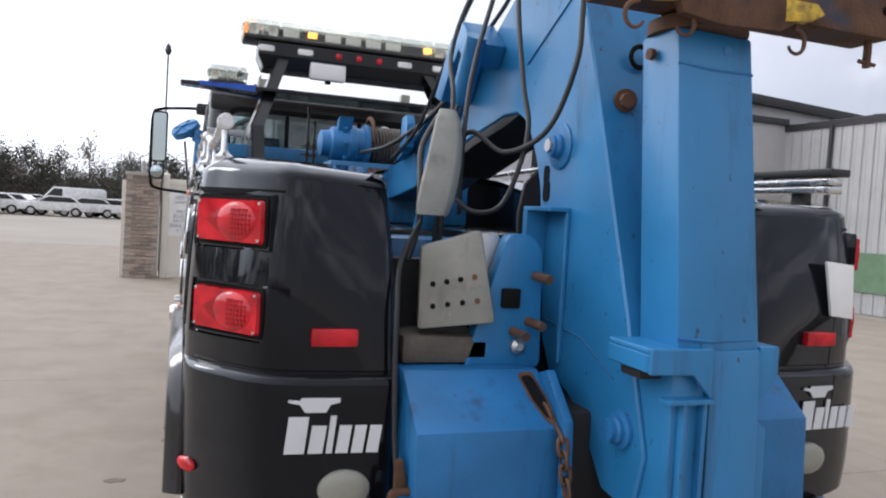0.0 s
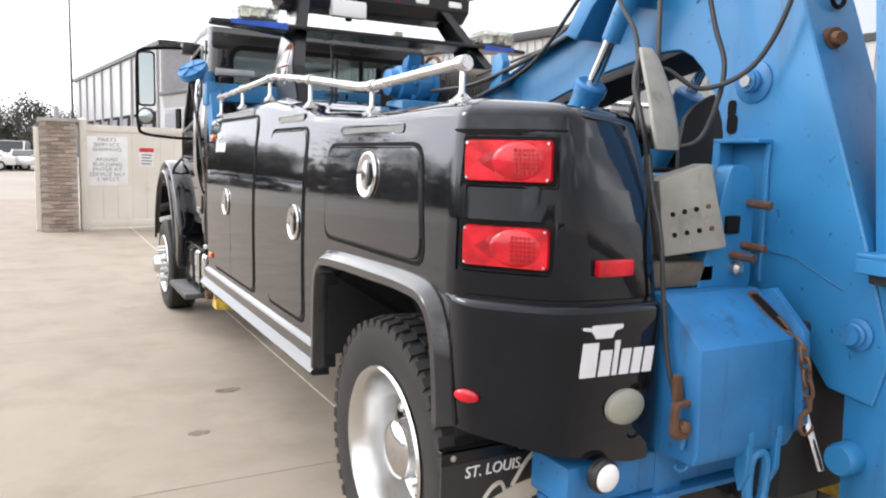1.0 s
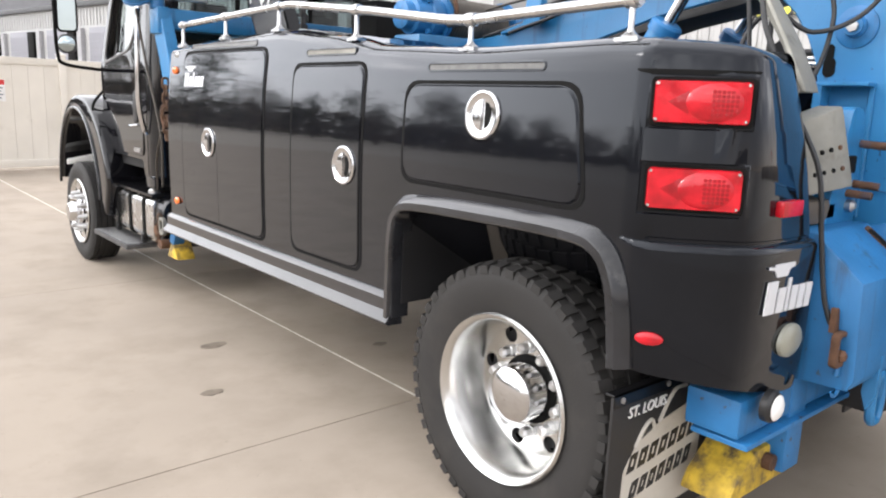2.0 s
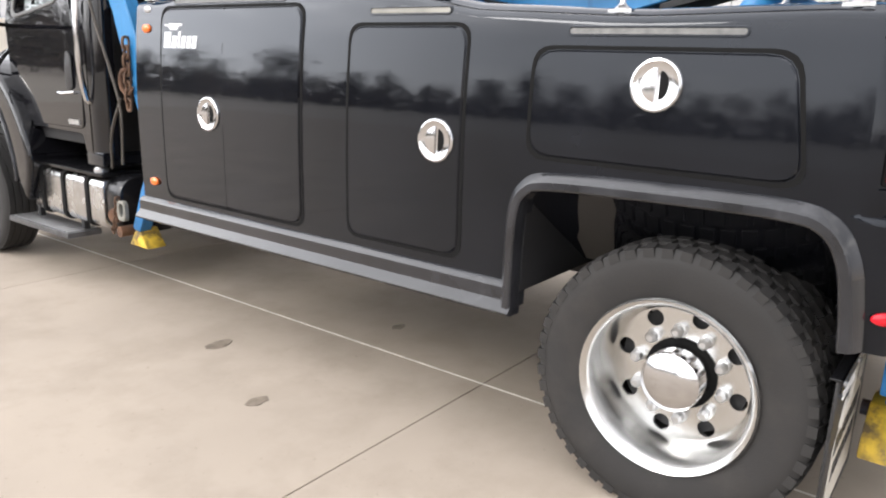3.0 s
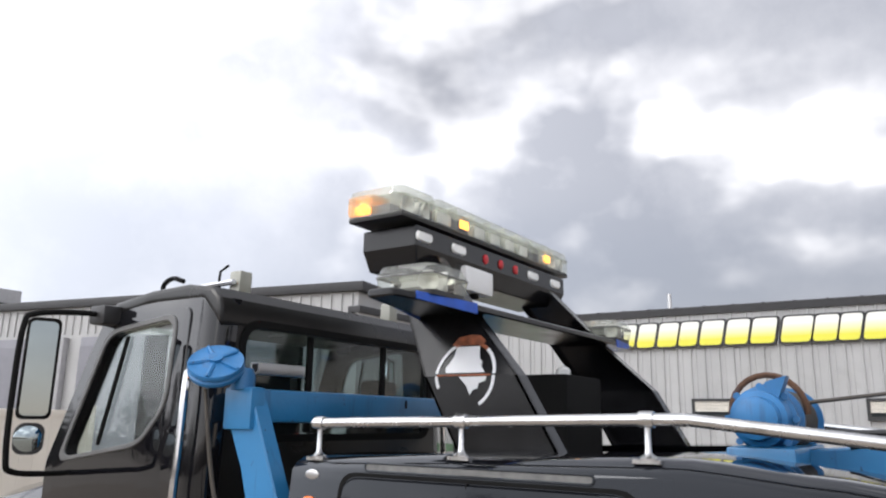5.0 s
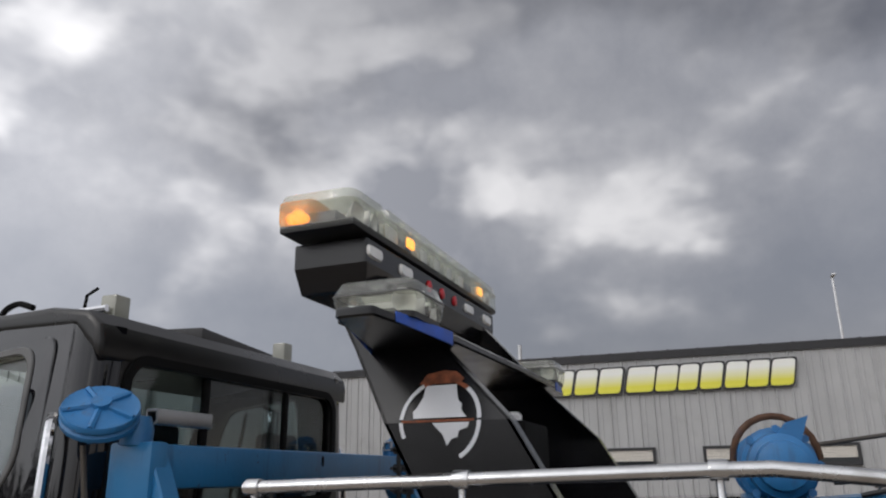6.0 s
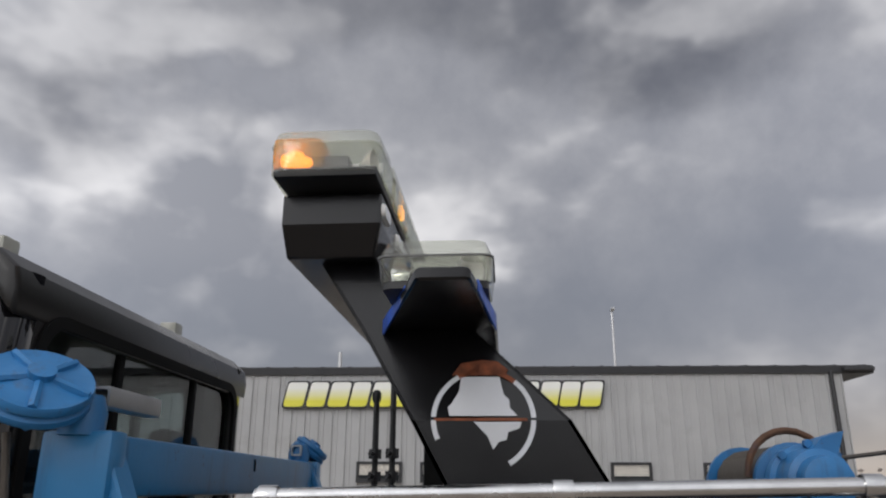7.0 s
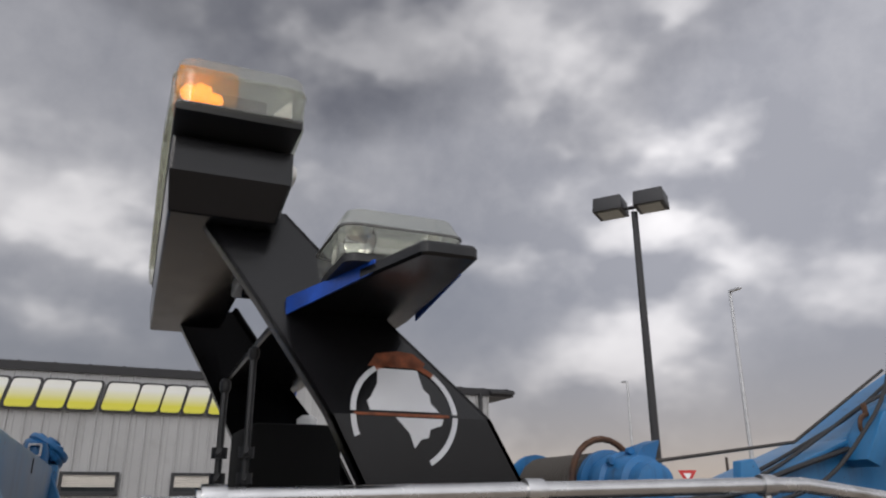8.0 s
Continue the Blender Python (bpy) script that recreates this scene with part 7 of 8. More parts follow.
# rusty crossbar across the top of the tow arm
bar_ob = part("wheel_lift_crossbar", quick(box, (-0.30, 2.03, 2.205), (0.60, 2.17, 2.32), bev=0.01), M["rust"], truck, "rusty wheel-lift crossbar with yellow straps")
part("swivel_head", quick(lathe, [(0.13, 0.0), (0.13, 0.035), (0.10, 0.05), (0.09, 0.10)], (0.03, 2.14, 2.155), (0, 0, 1), 24), M["rust"], bar_ob)
part("bar_plate", quick(prism, [(-0.12, 2.17), (0.0, 2.155), (0.18, 2.165), (0.26, 2.21), (0.24, 2.25), (-0.15, 2.25)], "y", 2.0, 2.03, bev=0.004), M["rust"], bar_ob)
for x0 in (-0.20, 0.19):
    part("yellow_strap", quick(prism, [(x0, 2.19), (x0 + 0.08, 2.20), (x0 + 0.13, 2.225), (x0 + 0.10, 2.25), (x0, 2.25)], "y", 1.995, 2.028, bev=0.006), M["yellow"], bar_ob, "faded yellow webbing strap")
for x0, s in ((-0.245, -1), (-0.10, 1), (0.25, 1)):
    part("bar_hook", quick(hook, (x0, 2.02, 2.15), 0.055, s), M["rust"], bar_ob)
part("bar_end_pin", quick(rod, [(0.555, 2.07, 2.22), (0.555, 2.07, 2.13)], 0.011, 8), M["rust"], bar_ob)
part("bar_end_hole", quick(lathe, [(0.012, 0), (0.012, 0.004)], (0.565, 2.03, 2.28), (0, -1, 0), 12), M["black"], bar_ob)
part("bar_pin_cotter", quick(rod, [(0.525, 2.07, 2.145), (0.585, 2.07, 2.14)], 0.006, 6), M["rust"], bar_ob)

# hoses
HOSES = [
    [(-0.10, 4.6, 1.93), (-0.10, 4.3, 1.99), (-0.10, 3.95, 2.10), (-0.10, 3.62, 2.25), (-0.10, 3.34, 2.39), (-0.10, 3.1, 2.49), (-0.12, 2.8, 2.66)],
    [(-0.03, 4.5, 1.95), (-0.03, 4.2, 2.02), (-0.03, 3.9, 2.12), (-0.03, 3.6, 2.24), (-0.03, 3.3, 2.37), (-0.03, 3.0, 2.54)],
    [(-0.17, 2.85, 2.75), (-0.20, 2.80, 2.4), (-0.20, 2.72, 2.1), (-0.20, 2.66, 1.92), (-0.26, 2.68, 1.70), (-0.34, 2.74, 1.66), (-0.40, 2.82, 1.72)],
    [(-0.14, 2.45, 2.75), (-0.14, 2.46, 2.3), (-0.15, 2.46, 2.12), (-0.18, 2.56, 1.93), (-0.26, 2.70, 1.86), (-0.34, 2.82, 1.93), (-0.39, 2.90, 1.80), (-0.42, 2.90, 1.50)],
    [(-0.12, 3.0, 2.75), (-0.24, 3.12, 2.5), (-0.33, 3.08, 2.25), (-0.37, 2.92, 2.05), (-0.40, 2.86, 1.8), (-0.42, 2.84, 1.5)],
    [(-0.12, 3.05, 2.75), (-0.20, 3.25, 2.5), (-0.22, 3.45, 2.3), (-0.22, 3.8, 2.05), (-0.20, 4.3, 1.93)],
    [(-0.13, 3.0, 2.72), (-0.26, 2.92, 2.35), (-0.34, 2.84, 2.1), (-0.37, 2.80, 1.85), (-0.36, 2.82, 1.65)],
]
for pts in HOSES:
    part("hydraulic_hose", quick(rod, smooth_line(pts, 8), 0.009, 8), M["hose"], truck, "black hydraulic hose")
part("winch_cable", quick(rod, [(0.05, 4.75, 2.10), (0.06, 3.6, 2.24), (0.06, 2.9, 2.62)], 0.008, 8), M["cable"], truck)
part("guide_cable", quick(rod, smooth_line([(-0.28, 4.7, 1.98), (-0.22, 4.3, 2.0), (-0.15, 3.9, 2.10), (-0.14, 3.5, 2.20)], 5), 0.012, 8), M["hose"], truck)
part("boom_hook", quick(hook, (-0.16, 3.38, 2.30), 0.09, 1, "x"), M["rust"], truck)


# ---- ground ----
ground = thing("ground", (0, 0, 0), "pale concrete yard with slab joints reaching the horizon", "ground", kind="structure")
bm = bmesh.new()
for x0, x1, y0, y1 in ((-900, 900, -900, 900),):
    v = [bm.verts.new(p) for p in ((x0, y0, -0.014), (x1, y0, -0.014), (x1, y1, -0.014), (x0, y1, -0.014))]
    bm.faces.new(v)
part("ground_sheet", bm, M["farlot"], ground, kind="structure")

# ---- far things ----
rnd = random.Random(7)


def tree_mesh(seed, bare, h=9.0):
    r = random.Random(seed)
    bt, bc = bmesh.new(), bmesh.new()
    rod(bt, [(0, 0, 0), (0.05, 0.03, h * 0.4), (0.0, 0.1, h * 0.95)], 0.16, 7, 0.03)
    tips = []
    for k in range(16):
        a, z = r.uniform(0, 6.28), h * r.uniform(0.12, 0.9)
        L = (1 - z / h) * h * 0.34 + 0.5
        e = Vector((math.cos(a) * L, math.sin(a) * L, z + L * r.uniform(0.1, 0.7)))
        rod(bt, [(0, 0, z), e * 0.55 + Vector((0, 0, z * 0.45)), e], 0.05, 5, 0.012)
        tips += [e, e * 0.6 + Vector((0, 0, z * 0.4)), Vector((0, 0, min(z + 0.6, h)))]
    for e in tips:
        for k in range(16 if bare else 26):
            p = e + Vector((r.gauss(0, 0.75), r.gauss(0, 0.75), r.gauss(-0.2, 0.9)))
            s = r.uniform(0.05, 0.14) if bare else r.uniform(0.12, 0.30)
            d = Vector((r.gauss(0, 1), r.gauss(0, 1), r.gauss(0, 0.7) + (0.8 if bare else 0))).normalized()
            o = d.orthogonal().normalized()
            L = s * (7 if bare else 1.6)
            q = [p - o * s * 0.25, p + d * L * 0.5 - o * s * 0.5, p + d * L, p + d * L * 0.5 + o * s * 0.5]
            bc.faces.new([bc.verts.new(x) for x in q])
    return mesh_of("trunk", bt, M["bark"]), mesh_of("crown", bc, M["twig"] if bare else M["leaf"], False)


KINDS = [(tree_mesh(1, False), "dark evergreen tree at the yard's edge"), (tree_mesh(2, True), "bare winter tree at the yard's edge"), (tree_mesh(3, False, 8.0), "dark evergreen tree at the yard's edge"), (tree_mesh(4, True, 7.5), "bare winter tree at the yard's edge")]
for i in range(112):
    (tm, cm), lab = KINDS[(i * 7 + i // 3) % 4]
    ang = -16 + 22.5 * i / 63 + rnd.uniform(-0.2, 0.2) if i < 64 else -19 - 70 * (i - 64) / 47 + rnd.uniform(-1, 1)
    dist = rnd.uniform(86, 104) if i < 64 else rnd.uniform(66, 88)
    x, y = -1.2 + dist * math.sin(radians(ang)), dist * math.cos(radians(ang))
    t = thing("tree", (x, y, -0.05), lab, "tree", "trees along the yard")
    s = rnd.uniform(0.5, 0.82) if i < 64 else rnd.uniform(0.6, 1.2)
    t.scale = (s, s, s * rnd.uniform(0.9, 1.1))
    t.rotation_euler = (0, 0, rnd.uniform(0, 6.28))
    for nm, me in (("trunk", tm), ("crown", cm)):
        o = new(nm, me)
        o.parent = t
bm = bmesh.new()
for i in range(11000):
    a, d = (radians(rnd.uniform(-17, 7)), rnd.uniform(96, 112)) if i < 2600 else (radians(rnd.uniform(-165, -17)), rnd.uniform(92, 108))
    p = Vector((-1.2 + d * math.sin(a), d * math.cos(a), rnd.uniform(0, 3.6 if i < 2600 else 6.5) * rnd.uniform(0.4, 1)))
    s = rnd.uniform(0.3, 0.8)
    dirv = Vector((rnd.gauss(0, 1), rnd.gauss(0, 0.4), rnd.gauss(0, 1))).normalized()
    o = dirv.cross(Vector((0, 1, 0))).normalized()
    bm.faces.new([bm.verts.new(q) for q in (p - o * s, p + dirv * s, p + o * s, p - dirv * s)])
tagged(part("far_woods", bm, M["twig"], None, "dim winter woods behind the tree line", "stuff", smooth=False), category="woods")


def car(at, yaw, paint, van, label):
    t = thing("parked_car", (0, 0, 0), label, "car", "cars parked across the yard")
    L, W = (5.2, 1.95) if van else (4.6, 1.8)
    if van:
        prof = [(-L / 2, 0.4), (-L / 2, 1.95), (-L / 2 + 0.2, 2.1), (0.9, 2.1), (1.6, 1.25), (L / 2 - 0.1, 1.05), (L / 2, 0.8), (L / 2, 0.4)]
        gl = [(0.85, 1.98), (1.45, 1.3), (0.3, 1.3), (0.3, 1.98)]
    else:
        prof = [(-L / 2, 0.4), (-L / 2, 0.95), (-1.7, 1.0), (-1.1, 1.42), (0.4, 1.45), (1.1, 1.0), (L / 2 - 0.2, 0.85), (L / 2, 0.65), (L / 2, 0.4)]
        gl = [(-1.05, 1.36), (0.38, 1.38), (0.95, 1.02), (-1.5, 1.02)]
    b = part("body", quick(prism, [(y, z) for y, z in prof], "x", -W / 2, W / 2, bev=0.07), paint, t)
    for s in (-1, 1):
        part("side_glass", quick(prism, gl, "x", s * (W / 2 - 0.02), s * (W / 2 + 0.006)), M["carglass"], t)
        for y in (-L * 0.3, L * 0.31):
            w = part("wheel", quick(lathe, [(0.33, -0.1), (0.34, -0.06), (0.34, 0.06), (0.33, 0.1)], (s * (W / 2 - 0.08), y, 0.34), (1, 0, 0), 20), M["rubber"], t)
            part("rim", quick(lathe, [(0.2, 0), (0.18, 0.02)], (s * (W / 2 + 0.02), y, 0.34), (s, 0, 0), 16), M["dull"], w)
    front = [(prof[4 if not van else 3][0] + 0.02, prof[4 if not van else 3][1] - 0.06), (prof[5 if not van else 4][0] + 0.03, prof[5 if not van else 4][1] + 0.03)]
    bm = bmesh.new()
    (ya, za), (yb, zb) = front
    corner_solid(bm, (-W * 0.42, ya, za), (W * 0.42, ya, za), (W * 0.44, yb, zb), (-W * 0.44, yb, zb), (0, 0.03, 0.03))
    part("windscreen", bm, M["carglass"], t)
    for s in (-1, 1):
        part("headlight", quick(box, (s * W * 0.36 - 0.15, L / 2 - 0.03, 0.66), (s * W * 0.36 + 0.15, L / 2 + 0.01, 0.78), bev=0.02), M["lamp_white"], t)
    t.matrix_basis = pose(*at, 0, 0, yaw)
    return t


proto = {}
for i in range(17):
    ang = -15.5 + 0.92 * i + rnd.uniform(-0.15, 0.15)
    d = rnd.uniform(60, 68)
    at = (-1.2 + d * math.sin(radians(ang)), d * math.cos(radians(ang)), 0)
    van, dark = i in (9, 14), i in (2, 3, 6, 11)
    yaw = rnd.choice((80, 100, 175, 95))
    key = (van, dark)
    if key not in proto:
        proto[key] = car(at, yaw, M["cardark"] if dark else M["carwhite"], van, ("dark" if dark else "white") + (" van" if van else " car") + " parked across the yard")
    else:
        copy_thing(proto[key], pose(*at, 0, 0, yaw))


# ---- fence ----
FA, FB = Vector((-1.62, 17.05, 0)), Vector((5.6, 18.35, 0))
FD = (FB - FA).normalized()
FN = Vector((FD.y, -FD.x, 0))
fence = thing("vinyl_fence", FA, "off-white solid vinyl fence beside a brick pier", "fence", kind="structure")


def along(u, out=0.0, z=0.0):
    return FA + FD * u + FN * out + Vector((0, 0, z))


def fence_box(bm, u0, u1, o0, o1, z0, z1):
    v = [bm.verts.new(along(u, o, z)) for u in (u0, u1) for o in (o0, o1) for z in (z0, z1)]
    for f in ((0, 1, 3, 2), (4, 6, 7, 5), (0, 4, 5, 1), (2, 3, 7, 6), (0, 2, 6, 4), (1, 5, 7, 3)):
        bm.faces.new([v[i] for i in f])


FLEN = (FB - FA).length
u = 0.0
while u < FLEN:
    e = min(u + 2.4, FLEN)
    part("fence_post", quick(fence_box, u, u + 0.13, -0.065, 0.065, 0.0, 2.16, bev=0.008), M["vinyl"], fence)
    bm = bmesh.new()
    c = along(u + 0.065, 0, 2.16)
    vs = [bm.verts.new(c + FD * a * 0.08 + FN * b * 0.08) for a, b in ((-1, -1), (1, -1), (1, 1), (-1, 1))]
    tip = bm.verts.new(c + Vector((0, 0, 0.06)))
    bm.faces.new(vs)
    for i in range(4):
        bm.faces.new((vs[i], vs[(i + 1) % 4], tip))
    part("post_cap", bm, M["vinyl"], fence)
    for z0, z1 in ((0.05, 0.19), (1.95, 2.08)):
        part("fence_rail", quick(fence_box, u + 0.13, e, -0.035, 0.035, z0, z1, bev=0.006), M["vinyl"], fence)
    w = u + 0.13
    while w < e - 0.02:
        x1 = min(w + 0.284, e)
        part("fence_board", quick(fence_box, w + 0.0015, x1 - 0.0015, -0.016, 0.016, 0.19, 1.95), M["vinyl"], fence)
        w += 0.285
    u += 2.4


def sign(name, u0, u1, z0, z1, label, material):
    t = part(name, quick(fence_box, u0, u1, 0.018, 0.026, z0, z1, bev=0.002), material, None, label)
    tagged(t, category="sign")
    return t


FROT = (90, 0, math.degrees(math.atan2(FD.y, FD.x)))
s1 = sign("fence_sign", 0.10, 0.90, 0.88, 1.86, "white sign with grey lettering on the fence", M["white"])
for k, line in enumerate(("PARTS", "SERVICE", "SHIPPING", "", "AROUND", "BUILDING", "ENTER AT", "SERVICE BAY", "1 WEST")):
    if line:
        wd = min(0.68, 0.068 * len(line))
        p = along(0.5 - wd / 2, 0.0275, 1.74 - 0.098 * k)
        letters("lettering", line, 0.105, p, FROT, M["text"], s1, 0.001, width=wd)
s2 = sign("warning_sign", 1.12, 1.42, 1.27, 1.66, "white notice with a red heading on the fence", M["white"])
part("red_heading", quick(fence_box, 1.125, 1.415, 0.0265, 0.029, 1.57, 1.655), M["signred"], s2)
for k in range(4):
    part("text_bar", quick(fence_box, 1.16, 1.38 - 0.03 * (k % 2), 0.0265, 0.0285, 1.50 - 0.06 * k, 1.525 - 0.06 * k), M["text"], s2)
s3 = sign("notice_board", 3.30, 3.98, 0.75, 1.78, "dark grey notice board on the fence", M["greywall"])
part("yellow_heading", quick(fence_box, 3.5, 3.94, 0.0265, 0.029, 1.62, 1.70), M["letter"], s3)
for k in range(4):
    part("text_bar", quick(fence_box, 3.5, 3.92 - 0.05 * (k % 3), 0.0265, 0.0285, 1.46 - 0.13 * k, 1.50 - 0.13 * k), M["text"], s3)

# brick pier with its bricks
pier = thing("brick_pier", (-1.98, 17.1, 0), "buff brick gate pier with a stone cap", "pier", kind="structure")
PX0, PX1, PY0, PY1, PH = -2.30, -1.66, 16.78, 17.42, 2.10
part("pier_core", quick(box, (PX0 + 0.012, PY0 + 0.012, 0), (PX1 - 0.012, PY1 - 0.012, PH)), M["mortar"], pier)
part("pier_cap", quick(box, (PX0 - 0.03, PY0 - 0.03, PH), (PX1 + 0.03, PY1 + 0.03, PH + 0.07), bev=0.01), M["mortar"], pier)
bm = bmesh.new()
box(bm, (-0.098, -0.03, -0.031), (0.098, 0.02, 0.031))
bevel(bm, 0.004, 1)
brick_me = mesh_of("brick", bm, M["brick"])
for course in range(28):
    z = 0.0375 + course * 0.075
    for face in range(2):
        for k in range(4):
            s = -0.315 + 0.1 + k * 0.208 - (0.10 if course % 2 else 0)
            if s < -0.23 or s > 0.235:
                continue
            o = new("brick", brick_me)
            o.parent = pier
            o.matrix_parent_inverse = pier.matrix_basis.inverted()
            if face == 0:
                o.matrix_basis = Matrix.Translation(((PX0 + PX1) / 2 + s, PY0 + 0.02, z))
            else:
                o.matrix_basis = Matrix.Translation((PX0 + 0.02, (PY0 + PY1) / 2 + s, z)) @ Matrix.Rotation(radians(-90), 4, "Z")
part("pier_post", quick(box, (PX0 - 0.10, PY1 - 0.30, 0), (PX0 + 0.0, PY1 - 0.18, 2.0), bev=0.01), M["vinyl"], pier)
part("pier_pipe", quick(lathe, [(0.05, 0), (0.05, 0.22), (0.03, 0.24)], (-2.0, 17.1, PH + 0.07), (0, 0, 1), 14), M["greywall"], pier)

# ---- main workshop with ribbed siding ----
shop = thing("workshop_building", (13.6, 6, 0), "low workshop with pale ribbed metal siding and dark roof edge", "building", kind="structure")
BX, BY0, BY1, BH = 13.60, -1.73, 16.0, 4.49
part("building_core", quick(box, (BX + 0.02, BY0, 0), (BX + 24, BY1 + 40, BH)), M["greywall"], shop)
bm = bmesh.new()
prism(bm, [(BX - 0.06, BH - 0.10), (BX - 0.07, BH + 0.06), (BX + 0.1, BH + 0.10), (BX + 24, BH + 0.5), (BX + 24, BH)], "y", BY0 - 0.65, BY1)
part("roof_edge", bm, M["darktrim"], shop, "dark metal roof edge and gutter")
bm = bmesh.new()
for k in range(30):
    y = BY0 - 0.5 + k * 0.62
    rod(bm, [(BX - 0.05, y, BH + 0.07), (BX + 0.4, y, BH + 0.13)], 0.02, 6)
part("roof_seams", bm, M["darktrim"], shop)
bm = bmesh.new()
pw = 0.305
prism(bm, [(-pw / 2, 0.0), (-pw / 2 + 0.006, -0.002), (-0.09, -0.002), (-0.078, -0.014), (-0.05, -0.014), (-0.04, -0.002), (pw / 2 - 0.045, -0.002), (pw / 2 - 0.034, -0.034), (pw / 2 - 0.010, -0.034), (pw / 2, 0.0), (pw / 2, 0.012), (-pw / 2, 0.012)], "z", 0.0, BH - 0.08)
panel_me = mesh_of("siding_panel", bm, M["siding"])
WINS = [(8.66, 7.73), (7.29, 6.30), (5.31, 4.46), (3.27, 2.47), (1.35, 0.52)]
y = BY0 + pw / 2
while y < BY1:
    o = new("siding_panel", panel_me)
    o.parent = shop
    o.matrix_parent_inverse = shop.matrix_basis.inverted()
    o.matrix_basis = Matrix.Translation((BX, y, 0)) @ Matrix.Rotation(radians(-90), 4, "Z")
    y += pw
for ya, yb in WINS:
    cy, w = (ya + yb) / 2, ya - yb
    wnd = part("window", quick(holed, rrect(cy, 2.335, w + 0.05, 0.41, 0.01, 1), [rrect(cy, 2.335, w - 0.07, 0.29, 0.01, 1)], "x", BX - 0.07, BX + 0.01), M["darktrim"], shop)
    part("window_pane", quick(box, (BX - 0.043, yb + 0.01, 2.175), (BX - 0.036, ya - 0.01, 2.495)), M["carglass"], wnd)
    for k in range(7):
        part("blind_slat", quick(box, (BX - 0.049, yb + 0.04, 2.460 - 0.032 * k), (BX - 0.0435, ya - 0.04, 2.484 - 0.032 * k)), M["vinyl"], wnd)
    part("window_sill", quick(box, (BX - 0.095, yb - 0.03, 2.11), (BX - 0.035, ya + 0.03, 2.132), bev=0.004), M["darktrim"], wnd)
part("down_pipe", quick(rod, [(BX - 0.07, -1.48, BH - 0.05), (BX - 0.07, -1.48, 4.2), (BX - 0.08, -1.49, 0.0)], 0.05, 8), M["darktrim"], shop)
part("down_pipe", quick(rod, [(BX - 0.07, 14.4, BH - 0.05), (BX - 0.07, 14.4, 4.2), (BX - 0.08, 14.42, 0.0)], 0.05, 8), M["darktrim"], shop)
part("eave", quick(box, (BX - 0.2, BY0 - 0.62, BH - 0.06), (BX + 2.0, BY0 + 0.01, BH + 0.02), bev=0.01), M["darktrim"], shop)
part("roof_vent", quick(rod, [(BX + 1.2, 9.4, BH), (BX + 1.2, 9.4, BH + 0.62)], 0.05, 10), M["dull"], shop)
part("roof_vent", quick(lathe, [(0.1, 0), (0.1, 0.12), (0.16, 0.14), (0.16, 0.2)], (BX + 1.2, 8.9, BH + 0.05), (0, 0, 1), 12), M["dull"], shop)
part("wall_vent", quick(box, (BX - 0.05, 11.3, 2.25), (BX, 11.75, 2.65), bev=0.01), M["siding"], shop)
part("green_base_panel", quick(box, (BX - 0.06, 12.2, 0.5), (BX - 0.04, 15.5, 1.4)), mat("faded_green_board", (0.12, 0.2, 0.12), 0.8), shop)

# shop sign: slanted blocks, white above and yellow below
sg = thing("shop_sign", (BX - 0.08, 6.7, 3.66), "shop sign of slanted white and yellow blocks", "sign")
SZ0, SZ1, SLANT = 3.69, 4.22, 0.21
STARTS = (10.36, 9.85, 9.38, 8.90, 8.44, 7.90, 7.38, 6.78, 6.17, 5.70, 5.26, 4.77, 4.33, 3.89)
ENDS = (9.92, 9.45, 8.95, 8.51, 7.97, 7.44, 6.90, 6.21, 5.74, 5.32, 4.84, 4.37, 3.94, 3.46)


def sign_outline(ya, yb, za, zb, r):
    return roundpoly([(y - SLANT * (z - SZ0), z) for y, z in ((ya, za), (ya, zb), (yb, zb), (yb, za))], r, 3)


for ya, yb in zip(STARTS, ENDS):
    b = part("sign_block", quick(holed, sign_outline(ya + 0.035, yb - 0.035, SZ0 - 0.035, SZ1 + 0.035, 0.08), [], "x", BX - 0.05, BX - 0.11), M["darktrim"], sg)
    part("block_face", quick(holed, sign_outline(ya, yb, SZ0, SZ1, 0.08), [], "x", BX - 0.1102, BX - 0.12), M["letter"], b)

# ---- dock wing and tall warehouse beyond ----
dock_b = thing("loading_dock_building", (9, 30, 0), "long low loading dock building with grey roller doors", "building", kind="structure")
K0, KD = Vector((10.85, 16.0, 0)), Vector((math.sin(radians(-10)), math.cos(radians(-10)), 0))
KN = Vector((-KD.y, KD.x, 0))


def dock_box(bm, u0, u1, o0, o1, z0, z1):
    v = [bm.verts.new(K0 + KD * u + KN * o + Vector((0, 0, z))) for u in (u0, u1) for o in (o0, o1) for z in (z0, z1)]
    for f in ((0, 1, 3, 2), (4, 6, 7, 5), (0, 4, 5, 1), (2, 3, 7, 6), (0, 2, 6, 4), (1, 5, 7, 3)):
        bm.faces.new([v[i] for i in f])


